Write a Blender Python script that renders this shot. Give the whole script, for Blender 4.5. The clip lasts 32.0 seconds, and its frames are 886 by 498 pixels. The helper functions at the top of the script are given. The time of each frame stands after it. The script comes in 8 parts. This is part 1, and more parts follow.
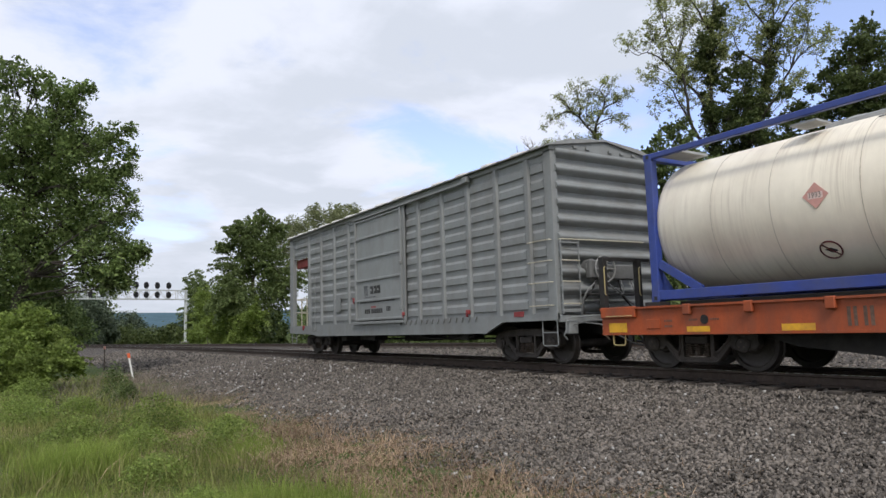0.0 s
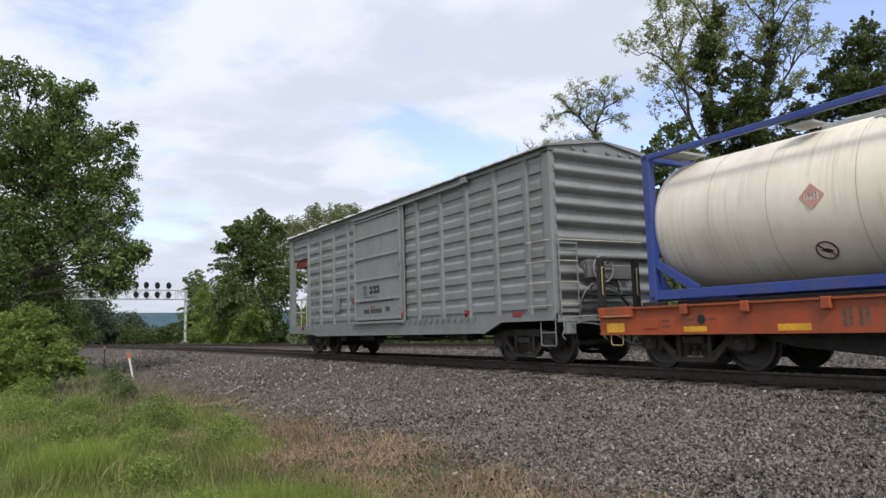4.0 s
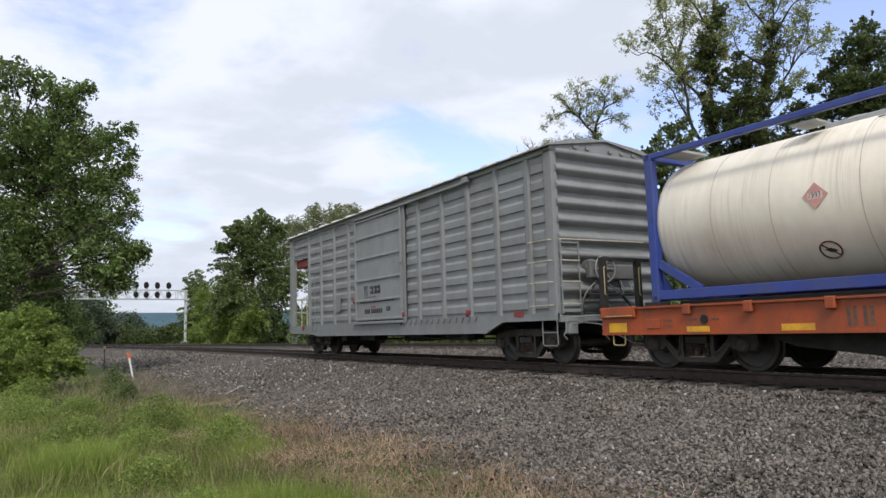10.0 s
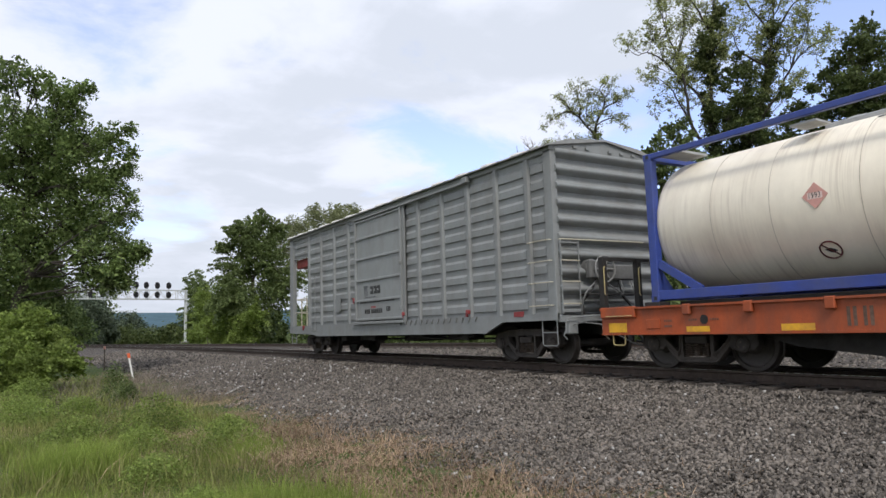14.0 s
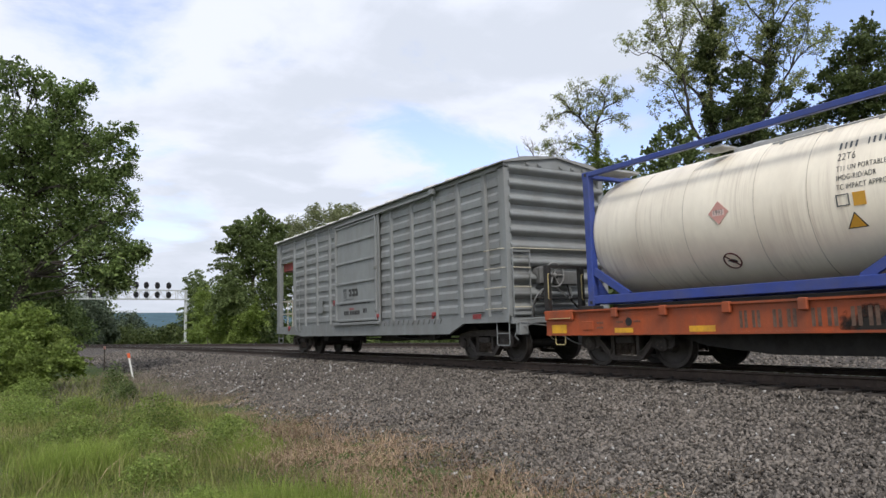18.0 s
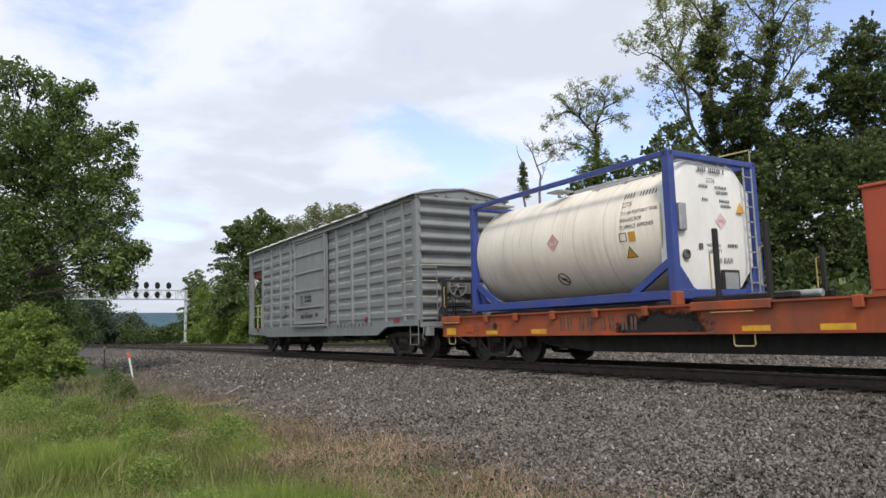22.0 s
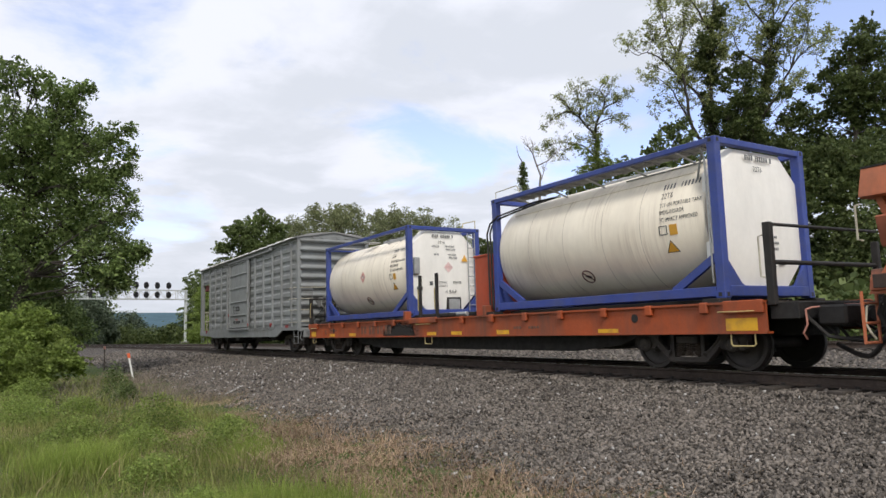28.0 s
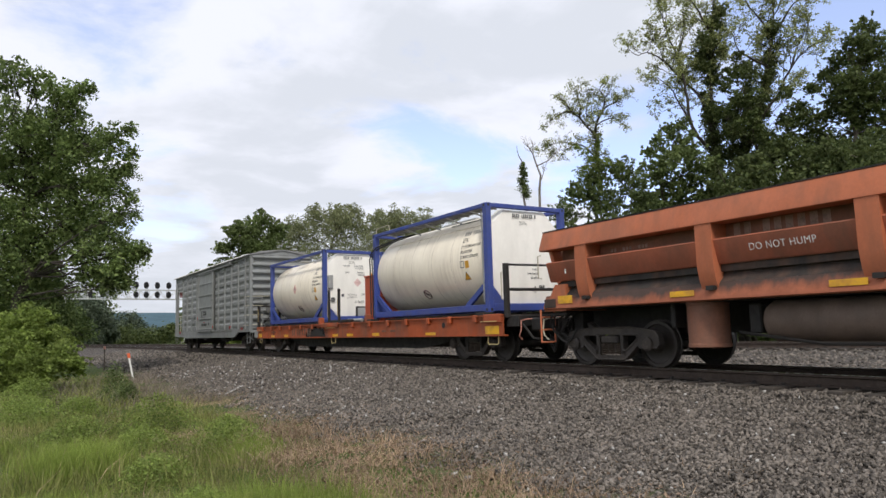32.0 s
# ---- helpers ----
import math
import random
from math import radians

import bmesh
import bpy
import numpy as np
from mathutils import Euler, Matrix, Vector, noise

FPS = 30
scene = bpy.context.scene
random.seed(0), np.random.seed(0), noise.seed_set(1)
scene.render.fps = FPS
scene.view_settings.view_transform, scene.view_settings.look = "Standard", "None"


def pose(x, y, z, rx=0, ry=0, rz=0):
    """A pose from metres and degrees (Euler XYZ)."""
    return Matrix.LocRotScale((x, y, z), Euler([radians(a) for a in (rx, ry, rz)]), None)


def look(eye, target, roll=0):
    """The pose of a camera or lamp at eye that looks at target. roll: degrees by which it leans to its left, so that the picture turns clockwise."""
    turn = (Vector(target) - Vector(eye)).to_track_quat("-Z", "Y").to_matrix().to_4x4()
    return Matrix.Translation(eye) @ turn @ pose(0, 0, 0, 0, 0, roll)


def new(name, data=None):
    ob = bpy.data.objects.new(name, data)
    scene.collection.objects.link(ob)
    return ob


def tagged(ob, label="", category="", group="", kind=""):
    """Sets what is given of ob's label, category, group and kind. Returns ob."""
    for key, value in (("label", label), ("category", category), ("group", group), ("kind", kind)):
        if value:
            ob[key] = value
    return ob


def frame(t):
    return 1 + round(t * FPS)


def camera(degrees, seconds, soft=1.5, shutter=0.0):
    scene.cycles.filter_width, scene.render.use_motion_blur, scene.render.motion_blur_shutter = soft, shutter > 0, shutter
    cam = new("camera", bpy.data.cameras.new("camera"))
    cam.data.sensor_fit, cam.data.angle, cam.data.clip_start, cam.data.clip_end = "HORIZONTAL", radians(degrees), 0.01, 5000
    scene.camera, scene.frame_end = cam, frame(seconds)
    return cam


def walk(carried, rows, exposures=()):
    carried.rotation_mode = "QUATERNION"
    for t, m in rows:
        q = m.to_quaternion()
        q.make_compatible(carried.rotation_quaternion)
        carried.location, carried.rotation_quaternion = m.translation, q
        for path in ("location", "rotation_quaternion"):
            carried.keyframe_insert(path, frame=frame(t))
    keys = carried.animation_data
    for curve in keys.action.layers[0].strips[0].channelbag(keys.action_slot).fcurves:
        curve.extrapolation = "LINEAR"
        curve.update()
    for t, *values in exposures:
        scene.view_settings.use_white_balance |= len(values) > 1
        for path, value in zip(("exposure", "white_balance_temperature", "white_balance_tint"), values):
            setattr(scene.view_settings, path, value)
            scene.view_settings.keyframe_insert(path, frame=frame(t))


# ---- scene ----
cam = camera(65.35, 32.0, soft=1.5)
EYE = (0.0, 0.0, 0.8)
VIEW = pose(0, 0, 0, 0, 0, -31.885) @ pose(0, 0, 0, 6.573) @ Vector((0, 1, 0))
STAND = look(EYE, Vector(EYE) + VIEW, -1.621)
walk(cam, [(0.0, STAND), (32.0, STAND)], [(0.0, -0.07, 6380, 10), (3.5, -0.05, 6380, 10), (6.0, 0.0, 6380, 10), (25.5, 0.0, 6380, 10), (28.5, 0.0, 6600, 10), (32.0, 0.0, 6600, 10)])

# ---- daylight: broken cloud, high sun from behind the camera ----
SUN_ELEVATION, SUN_AZIMUTH = 46.0, 204.0  # azimuth clockwise from +y, the way the track runs


def daylight():
    world = bpy.data.worlds.new("sky")
    scene.world = world
    world.use_nodes = True
    nt = world.node_tree
    nt.nodes.clear()

    def node(kind, **sets):
        n = nt.nodes.new(kind)
        for key, value in sets.items():
            if key == "operation":
                n.operation = value
            elif key == "blend":
                n.data_type, n.blend_type = "RGBA", value
        return n

    def link(a, b):
        nt.links.new(a, b)

    out, back = node("ShaderNodeOutputWorld"), node("ShaderNodeBackground")
    back.inputs["Strength"].default_value = 0.1
    link(back.outputs[0], out.inputs[0])
    sky = node("ShaderNodeTexSky")
    sky.sky_type, sky.sun_disc = "NISHITA", False
    sky.sun_elevation, sky.sun_rotation = radians(SUN_ELEVATION), radians(SUN_AZIMUTH)
    sky.altitude, sky.air_density, sky.dust_density, sky.ozone_density = 100, 1.0, 1.2, 1.5
    where = node("ShaderNodeTexCoord")
    split = node("ShaderNodeSeparateXYZ")
    link(where.outputs["Generated"], split.inputs[0])

    def maths(op, a, b=None, c=None, clamp=False):
        n = node("ShaderNodeMath", operation=op)
        n.use_clamp = clamp
        for i, v in enumerate((a, b, c)):
            if v is None:
                continue
            if isinstance(v, (int, float)):
                n.inputs[i].default_value = v
            else:
                link(v, n.inputs[i])
        return n.outputs[0]

    # the cloud deck as a flat layer seen in perspective
    up = maths("ADD", maths("MAXIMUM", split.outputs[2], 0.0), 0.16)
    flat = node("ShaderNodeCombineXYZ")
    link(maths("DIVIDE", split.outputs[0], up), flat.inputs[0])
    link(maths("DIVIDE", split.outputs[1], up), flat.inputs[1])
    link(maths("MULTIPLY", split.outputs[2], 1.4), flat.inputs[2])

    def noise_of(scale, detail, rough, shift, distortion=0.0):
        mapping = node("ShaderNodeMapping")
        mapping.inputs["Location"].default_value = shift
        link(flat.outputs[0], mapping.inputs[0])
        n = node("ShaderNodeTexNoise")
        n.inputs["Scale"].default_value, n.inputs["Detail"].default_value = scale, detail
        n.inputs["Roughness"].default_value, n.inputs["Distortion"].default_value = rough, distortion
        link(mapping.outputs[0], n.inputs["Vector"])
        return n.outputs["Fac"]

    def smooth(v, low, high):
        n = node("ShaderNodeMapRange")
        n.interpolation_type = "SMOOTHSTEP"
        n.inputs["From Min"].default_value, n.inputs["From Max"].default_value = low, high
        link(v, n.inputs["Value"])
        return n.outputs[0]

    def rift(direction, size):
        """How near a heading is to the middle of a rift in the clouds."""
        d = Vector(direction).normalized()
        dot = node("ShaderNodeVectorMath", operation="DOT_PRODUCT")
        link(where.outputs["Generated"], dot.inputs[0])
        dot.inputs[1].default_value = d
        return smooth(dot.outputs["Value"], math.cos(size), 1.0)

    cover = noise_of(1.35, 8.0, 0.55, (3.1, 7.4, 0.3), 0.5)
    fine = noise_of(4.0, 6.0, 0.6, (1.7, 2.2, 5.0), 0.2)
    cover = maths("ADD", cover, maths("MULTIPLY", maths("SUBTRACT", fine, 0.5), 0.30))
    cover = maths("ADD", cover, 0.215)
    for heading, size, depth in RIFTS:
        cover = maths("SUBTRACT", cover, maths("MULTIPLY", rift(heading, size), depth))
    mask = smooth(cover, 0.40, 0.62)
    body = noise_of(1.7, 7.0, 0.5, (8.3, 1.9, 2.4), 0.4)
    lit = smooth(maths("ADD", body, maths("MULTIPLY", maths("SUBTRACT", fine, 0.5), 0.28)), 0.37, 0.58)
    ramp = node("ShaderNodeMix", blend="MIX")
    ramp.inputs[6].default_value = (7.4, 7.85, 8.8, 1)  # grey undersides
    ramp.inputs[7].default_value = (9.2, 9.55, 10.7, 1)  # sunlit cloud
    link(lit, ramp.inputs[0])
    blue = node("ShaderNodeMix", blend="MULTIPLY")
    blue.inputs[0].default_value = 1.0
    blue.inputs[7].default_value = (2.65, 2.4, 2.7, 1)
    link(sky.outputs[0], blue.inputs[6])
    veil = node("ShaderNodeMix", blend="MIX")
    veil.inputs[0].default_value = 0.20
    veil.inputs[7].default_value = (8.5, 8.9, 9.4, 1)
    link(blue.outputs[2], veil.inputs[6])
    mix = node("ShaderNodeMix", blend="MIX")
    link(mask, mix.inputs[0])
    link(veil.outputs[2], mix.inputs[6])
    link(ramp.outputs[2], mix.inputs[7])
    # pale haze low over the horizon
    low = smooth(split.outputs[2], 0.20, 0.0)
    haze = node("ShaderNodeMix", blend="MIX")
    haze.inputs[7].default_value = (6.6, 7.05, 7.8, 1)
    link(maths("MULTIPLY", low, 0.7), haze.inputs[0])
    link(mix.outputs[2], haze.inputs[6])
    link(haze.outputs[2], back.inputs["Color"])

    lamp = bpy.data.lights.new("sun", "SUN")
    lamp.energy, lamp.angle, lamp.color = 2.2, radians(12.0), (1.0, 0.955, 0.88)
    a, e = radians(SUN_AZIMUTH), radians(SUN_ELEVATION)
    to_sun = Vector((math.sin(a) * math.cos(e), math.cos(a) * math.cos(e), math.sin(e)))
    new("sun", lamp).matrix_world = look(to_sun * 50, (0, 0, 0))


# headings of the blue rifts: angle clockwise from +y, elevation, size, depth (radians, share of cover)
def heading_of(azimuth, elevation):
    a, e = radians(azimuth), radians(elevation)
    return (math.sin(a) * math.cos(e), math.cos(a) * math.cos(e), math.sin(e))


RIFTS = [(heading_of(5.0, 26.0), 0.16, 0.24), (heading_of(10.0, 10.5), 0.11, 0.20), (heading_of(29.5, 13.0), 0.13, 0.24), (heading_of(49.0, 14.0), 0.17, 0.34),
         (heading_of(60.0, 17.0), 0.20, 0.30), (heading_of(67.0, 24.0), 0.22, 0.26), (heading_of(37.5, 12.5), 0.10, 0.12)]
daylight()


# ---- materials ----
def material(name, colour, rough=0.6, metal=0.0, vary=0.25, scale=3.0, grain=40.0, dirt=None, dirt_amount=0.0, dirt_scale=1.2,
             streak=False, bump=0.15, bump_scale=60.0, per_piece=0.0, bump_distance=0.01, spec=0.5, runs=None):
    """A painted or natural surface: colour that varies at two scales, stains of a second colour, roughness and fine relief."""
    m = bpy.data.materials.new(name)
    m.use_nodes = True
    nt = m.node_tree
    bsdf = nt.nodes["Principled BSDF"]
    bsdf.inputs["Metallic"].default_value = metal
    bsdf.inputs["Specular IOR Level"].default_value = spec
    where = nt.nodes.new("ShaderNodeTexCoord")

    def noise_of(s, detail=6.0, rough_=0.6, stretch=None):
        n = nt.nodes.new("ShaderNodeTexNoise")
        n.inputs["Scale"].default_value, n.inputs["Detail"].default_value, n.inputs["Roughness"].default_value = s, detail, rough_
        if stretch:
            mp = nt.nodes.new("ShaderNodeMapping")
            mp.inputs["Scale"].default_value = stretch
            nt.links.new(where.outputs["Object"], mp.inputs[0])
            nt.links.new(mp.outputs[0], n.inputs["Vector"])
        else:
            nt.links.new(where.outputs["Object"], n.inputs["Vector"])
        return n.outputs["Fac"]

    def span(v, a, b, c, d):
        n = nt.nodes.new("ShaderNodeMapRange")
        for key, value in zip(("From Min", "From Max", "To Min", "To Max"), (a, b, c, d)):
            n.inputs[key].default_value = value
        nt.links.new(v, n.inputs["Value"])
        return n.outputs[0]

    def times(a, b):
        n = nt.nodes.new("ShaderNodeMath")
        n.operation = "MULTIPLY"
        nt.links.new(a, n.inputs[0])
        nt.links.new(b, n.inputs[1])
        return n.outputs[0]

    big = span(noise_of(scale), 0.3, 0.7, 1 - vary, 1 + vary)
    small = span(noise_of(grain, 3.0), 0.3, 0.7, 1 - vary * 0.5, 1 + vary * 0.5)
    shade = times(big, small)
    if per_piece:
        info = nt.nodes.new("ShaderNodeObjectInfo")
        shade = times(shade, span(info.outputs["Random"], 0, 1, 1 - per_piece, 1 + per_piece))
    tone = nt.nodes.new("ShaderNodeVectorMath")
    tone.operation = "SCALE"
    tone.inputs[0].default_value = colour
    nt.links.new(shade, tone.inputs["Scale"])
    paint = tone.outputs[0]
    if dirt:
        stain = noise_of(dirt_scale, 8.0, 0.65, streak if isinstance(streak, tuple) else (2.0, 2.0, 0.45) if streak else None)
        mix = nt.nodes.new("ShaderNodeMix")
        mix.data_type = "RGBA"
        mix.inputs[7].default_value = (*dirt, 1)
        nt.links.new(span(stain, 0.42, 0.72, 0.0, dirt_amount), mix.inputs[0])
        nt.links.new(paint, mix.inputs[6])
        paint = mix.outputs[2]
    if runs:
        # fine runs of washed-down grime, in patches
        fine = span(noise_of(1.0, 4.0, 0.6, (0.5, 17.0, 0.45)), 0.47, 0.66, 0.0, 1.0)
        patch = span(noise_of(0.9, 3.0, 0.5, (1.0, 1.0, 0.8)), 0.44, 0.62, 0.0, 0.5)
        mix = nt.nodes.new("ShaderNodeMix")
        mix.data_type = "RGBA"
        mix.inputs[7].default_value = (*runs, 1)
        nt.links.new(times(fine, patch), mix.inputs[0])
        nt.links.new(paint, mix.inputs[6])
        paint = mix.outputs[2]
    nt.links.new(paint, bsdf.inputs["Base Color"])
    nt.links.new(span(noise_of(scale * 2.3), 0.3, 0.7, max(0.05, rough - 0.12), min(1.0, rough + 0.12)), bsdf.inputs["Roughness"])
    if bump:
        b = nt.nodes.new("ShaderNodeBump")
        b.inputs["Strength"].default_value, b.inputs["Distance"].default_value = bump, bump_distance
        nt.links.new(noise_of(bump_scale, 5.0), b.inputs["Height"])
        nt.links.new(b.outputs[0], bsdf.inputs["Normal"])
    return m


def foliage(name, dark, light, through_share=0.3, patches=(0.7, 1.35)):
    """Small loose pieces that differ from island to island; leaves are lit from behind as well."""
    m = bpy.data.materials.new(name)
    m.use_nodes = True
    nt = m.node_tree
    nt.nodes.clear()
    out = nt.nodes.new("ShaderNodeOutputMaterial")
    geo = nt.nodes.new("ShaderNodeNewGeometry")
    mix = nt.nodes.new("ShaderNodeMix")
    mix.data_type = "RGBA"
    mix.inputs[6].default_value, mix.inputs[7].default_value = (*dark, 1), (*light, 1)
    nt.links.new(geo.outputs["Random Per Island"], mix.inputs[0])
    where = nt.nodes.new("ShaderNodeTexCoord")
    patch = nt.nodes.new("ShaderNodeTexNoise")
    patch.inputs["Scale"].default_value = 0.9
    nt.links.new(where.outputs["Object"], patch.inputs["Vector"])
    tone = nt.nodes.new("ShaderNodeHueSaturation")
    span = nt.nodes.new("ShaderNodeMapRange")
    span.inputs["From Min"].default_value, span.inputs["From Max"].default_value = 0.3, 0.7
    span.inputs["To Min"].default_value, span.inputs["To Max"].default_value = patches
    nt.links.new(patch.outputs["Fac"], span.inputs["Value"])
    nt.links.new(span.outputs[0], tone.inputs["Value"])
    nt.links.new(mix.outputs[2], tone.inputs["Color"])
    face = nt.nodes.new("ShaderNodeBsdfPrincipled")
    face.inputs["Roughness"].default_value = 0.55
    face.inputs["Specular IOR Level"].default_value = 0.25
    back = nt.nodes.new("ShaderNodeBsdfTranslucent")
    both = nt.nodes.new("ShaderNodeMixShader")
    both.inputs[0].default_value = through_share
    nt.links.new(tone.outputs[0], face.inputs["Base Color"])
    nt.links.new(tone.outputs[0], back.inputs["Color"])
    nt.links.new(face.outputs[0], both.inputs[1])
    nt.links.new(back.outputs[0], both.inputs[2])
    nt.links.new(both.outputs[0], out.inputs[0])
    return m


GREY = material("grey_car_paint", (0.232, 0.243, 0.241), 0.55, vary=0.10, scale=1.6, grain=25, dirt=(0.16, 0.14, 0.12), dirt_amount=0.45, dirt_scale=1.1, streak=True, bump=0.08, bump_scale=12)
DOOR_GREY = material("door_grey_paint", (0.25, 0.262, 0.26), 0.5, vary=0.09, scale=1.2, grain=25, dirt=(0.17, 0.15, 0.13), dirt_amount=0.4, streak=True, bump=0.05, bump_scale=8)
ROOF_GREY = material("roof_galvanised", (0.30, 0.30, 0.29), 0.5, 0.3, vary=0.15, dirt=(0.2, 0.17, 0.14), dirt_amount=0.4)
ORANGE = material("orange_car_paint", (0.375, 0.072, 0.017), 0.6, vary=0.18, scale=1.3, grain=30, dirt=(0.105, 0.058, 0.040), dirt_amount=0.85, dirt_scale=0.8, streak=True, bump=0.1, bump_scale=25)
DUMP_ORANGE = material("dump_orange_paint", (0.47, 0.14, 0.063), 0.65, vary=0.10, scale=1.1, grain=22, dirt=(0.15, 0.085, 0.055), dirt_amount=0.6, dirt_scale=1.2, streak=True, bump=0.12, bump_scale=18)
# the chord's orange made browner, for shade on the beam face
DUMP_BEAM = material("dump_beam_weathered_shaded", (0.36, 0.105, 0.055), 0.7, vary=0.15, scale=1.2, grain=20, dirt=(0.13, 0.075, 0.05), dirt_amount=0.75, dirt_scale=0.9, streak=True, bump=0.15, bump_scale=18)
# dull cylinder paint; on the side sheet it doubles as recess shade
DUMP_DULL_SHADE = material("dump_housing_dull_and_sheet_shade", (0.25, 0.105, 0.064), 0.75, vary=0.2, scale=1.4, grain=20, dirt=(0.12, 0.085, 0.065), dirt_amount=0.7, dirt_scale=1.3, streak=True, bump=0.2, bump_scale=18)
# rust and dirt, taken near black for the shade below the side beam
DUMP_DIRT_AND_SHADE = material("dump_floor_rust_and_shade", (0.032, 0.027, 0.024), 0.85, vary=0.35, scale=1.6, grain=18, dirt=(0.16, 0.075, 0.045), dirt_amount=0.45, dirt_scale=1.8, streak=True, bump=0.4, bump_scale=30)
RED_ORANGE = material("red_cabinet_paint", (0.45, 0.075, 0.028), 0.55, vary=0.08, scale=2, dirt=(0.2, 0.06, 0.03), dirt_amount=0.4, streak=True, bump=0.06)
BLUE = material("blue_frame_paint", (0.030, 0.058, 0.27), 0.5, vary=0.15, scale=2.5, grain=30, dirt=(0.08, 0.085, 0.12), dirt_amount=0.5, dirt_scale=2.0, bump=0.06)
CREAM = material("cream_tank_paint", (0.86, 0.785, 0.65), 0.42, vary=0.05, scale=0.6, grain=5, dirt=(0.50, 0.42, 0.33), dirt_amount=0.34, dirt_scale=1.0, streak=(0.8, 1.5, 0.55), bump=0.04, bump_scale=3, runs=(0.42, 0.33, 0.25))
TANK_END = material("white_end_paint", (0.87, 0.845, 0.78), 0.45, vary=0.04, scale=1.0, grain=10, dirt=(0.55, 0.53, 0.48), dirt_amount=0.3, streak=True, bump=0.04, bump_scale=4)
SEAM = material("seam_grime", (0.50, 0.44, 0.36), 0.7, vary=0.3, scale=6, bump=0)
IRON = material("grimy_black_iron", (0.014, 0.0125, 0.0115), 0.7, 0.0, vary=0.35, scale=4, dirt=(0.034, 0.027, 0.022), dirt_amount=0.5, dirt_scale=3, bump=0.3, bump_scale=50)
TRUCK = material("dusty_truck_iron", (0.040, 0.034, 0.030), 0.75, 0.0, vary=0.35, scale=4, dirt=(0.085, 0.068, 0.053), dirt_amount=0.6, dirt_scale=3, bump=0.3, bump_scale=50)
SPRING = material("rusty_spring", (0.11, 0.085, 0.066), 0.7, 0.2, vary=0.3, scale=6, bump=0.2)
TANK_BROWN = material("grimy_brown_tank", (0.14, 0.098, 0.074), 0.7, vary=0.25, scale=2, dirt=(0.06, 0.048, 0.04), dirt_amount=0.6, streak=True, bump=0.15)
TREAD = material("wheel_steel", (0.048, 0.041, 0.036), 0.55, 0.3, vary=0.3, scale=5, dirt=(0.03, 0.025, 0.022), dirt_amount=0.8, dirt_scale=4, bump=0.15)
HOSE_GREY = material("weathered_grey_hose", (0.16, 0.16, 0.155), 0.65, vary=0.25, bump=0.1)
HOSE = material("black_rubber", (0.02, 0.02, 0.02), 0.6, vary=0.2, bump=0.1)
RAIL_TOP = material("worn_rail_steel", (0.42, 0.40, 0.38), 0.28, 0.9, vary=0.12, scale=6, bump=0.05)
RUST = material("rusty_rail", (0.056, 0.040, 0.031), 0.85, 0.0, vary=0.35, scale=5, dirt=(0.05, 0.035, 0.027), dirt_amount=0.6, bump=0.3, bump_scale=80)
TIE = material("creosoted_timber", (0.042, 0.034, 0.028), 0.9, vary=0.4, scale=4, dirt=(0.10, 0.085, 0.07), dirt_amount=0.6, dirt_scale=3, bump=0.6, bump_scale=40, per_piece=0.3)
YELLOW = material("yellow_reflector", (0.78, 0.42, 0.02), 0.45, vary=0.10, scale=4, dirt=(0.36, 0.15, 0.05), dirt_amount=0.75, dirt_scale=5.0, bump=0.03)
HAND_YELLOW = material("yellow_handrail", (0.60, 0.48, 0.20), 0.5, vary=0.15, dirt=(0.24, 0.19, 0.12), dirt_amount=0.8, bump=0)
HAND_PALE = material("pale_grab_iron", (0.52, 0.48, 0.37), 0.5, vary=0.15, dirt=(0.3, 0.25, 0.2), dirt_amount=0.5, bump=0)
RED = material("red_paint", (0.27, 0.04, 0.042), 0.5, vary=0.15, bump=0.03)
DARK_RED = material("dull_dark_red", (0.24, 0.035, 0.028), 0.6, vary=0.2, dirt=(0.09, 0.03, 0.025), dirt_amount=0.5, bump=0.05)
FADED_PINK = material("faded_red_print", (0.64, 0.33, 0.28), 0.6, vary=0.12, bump=0)
FADED_PALE = material("faded_pale_print", (0.76, 0.58, 0.52), 0.6, vary=0.1, bump=0)
WHITE = material("white_paint", (0.78, 0.77, 0.74), 0.5, vary=0.06, dirt=(0.5, 0.48, 0.44), dirt_amount=0.3, bump=0.03)
BLACK = material("black_print", (0.028, 0.027, 0.027), 0.6, vary=0.15, bump=0)
FADED_BLACK = material("faded_black_print", (0.13, 0.078, 0.055), 0.8, vary=0.4, scale=9, bump=0)
FADED_ORANGE_GREY = material("faded_grey_print", (0.30, 0.20, 0.16), 0.8, vary=0.3, scale=9, bump=0)
DARK_GREY_PRINT = material("dark_grey_print", (0.10, 0.105, 0.11), 0.7, vary=0.2, bump=0)
AMBER = material("amber_print", (0.70, 0.36, 0.04), 0.5, vary=0.06, bump=0)


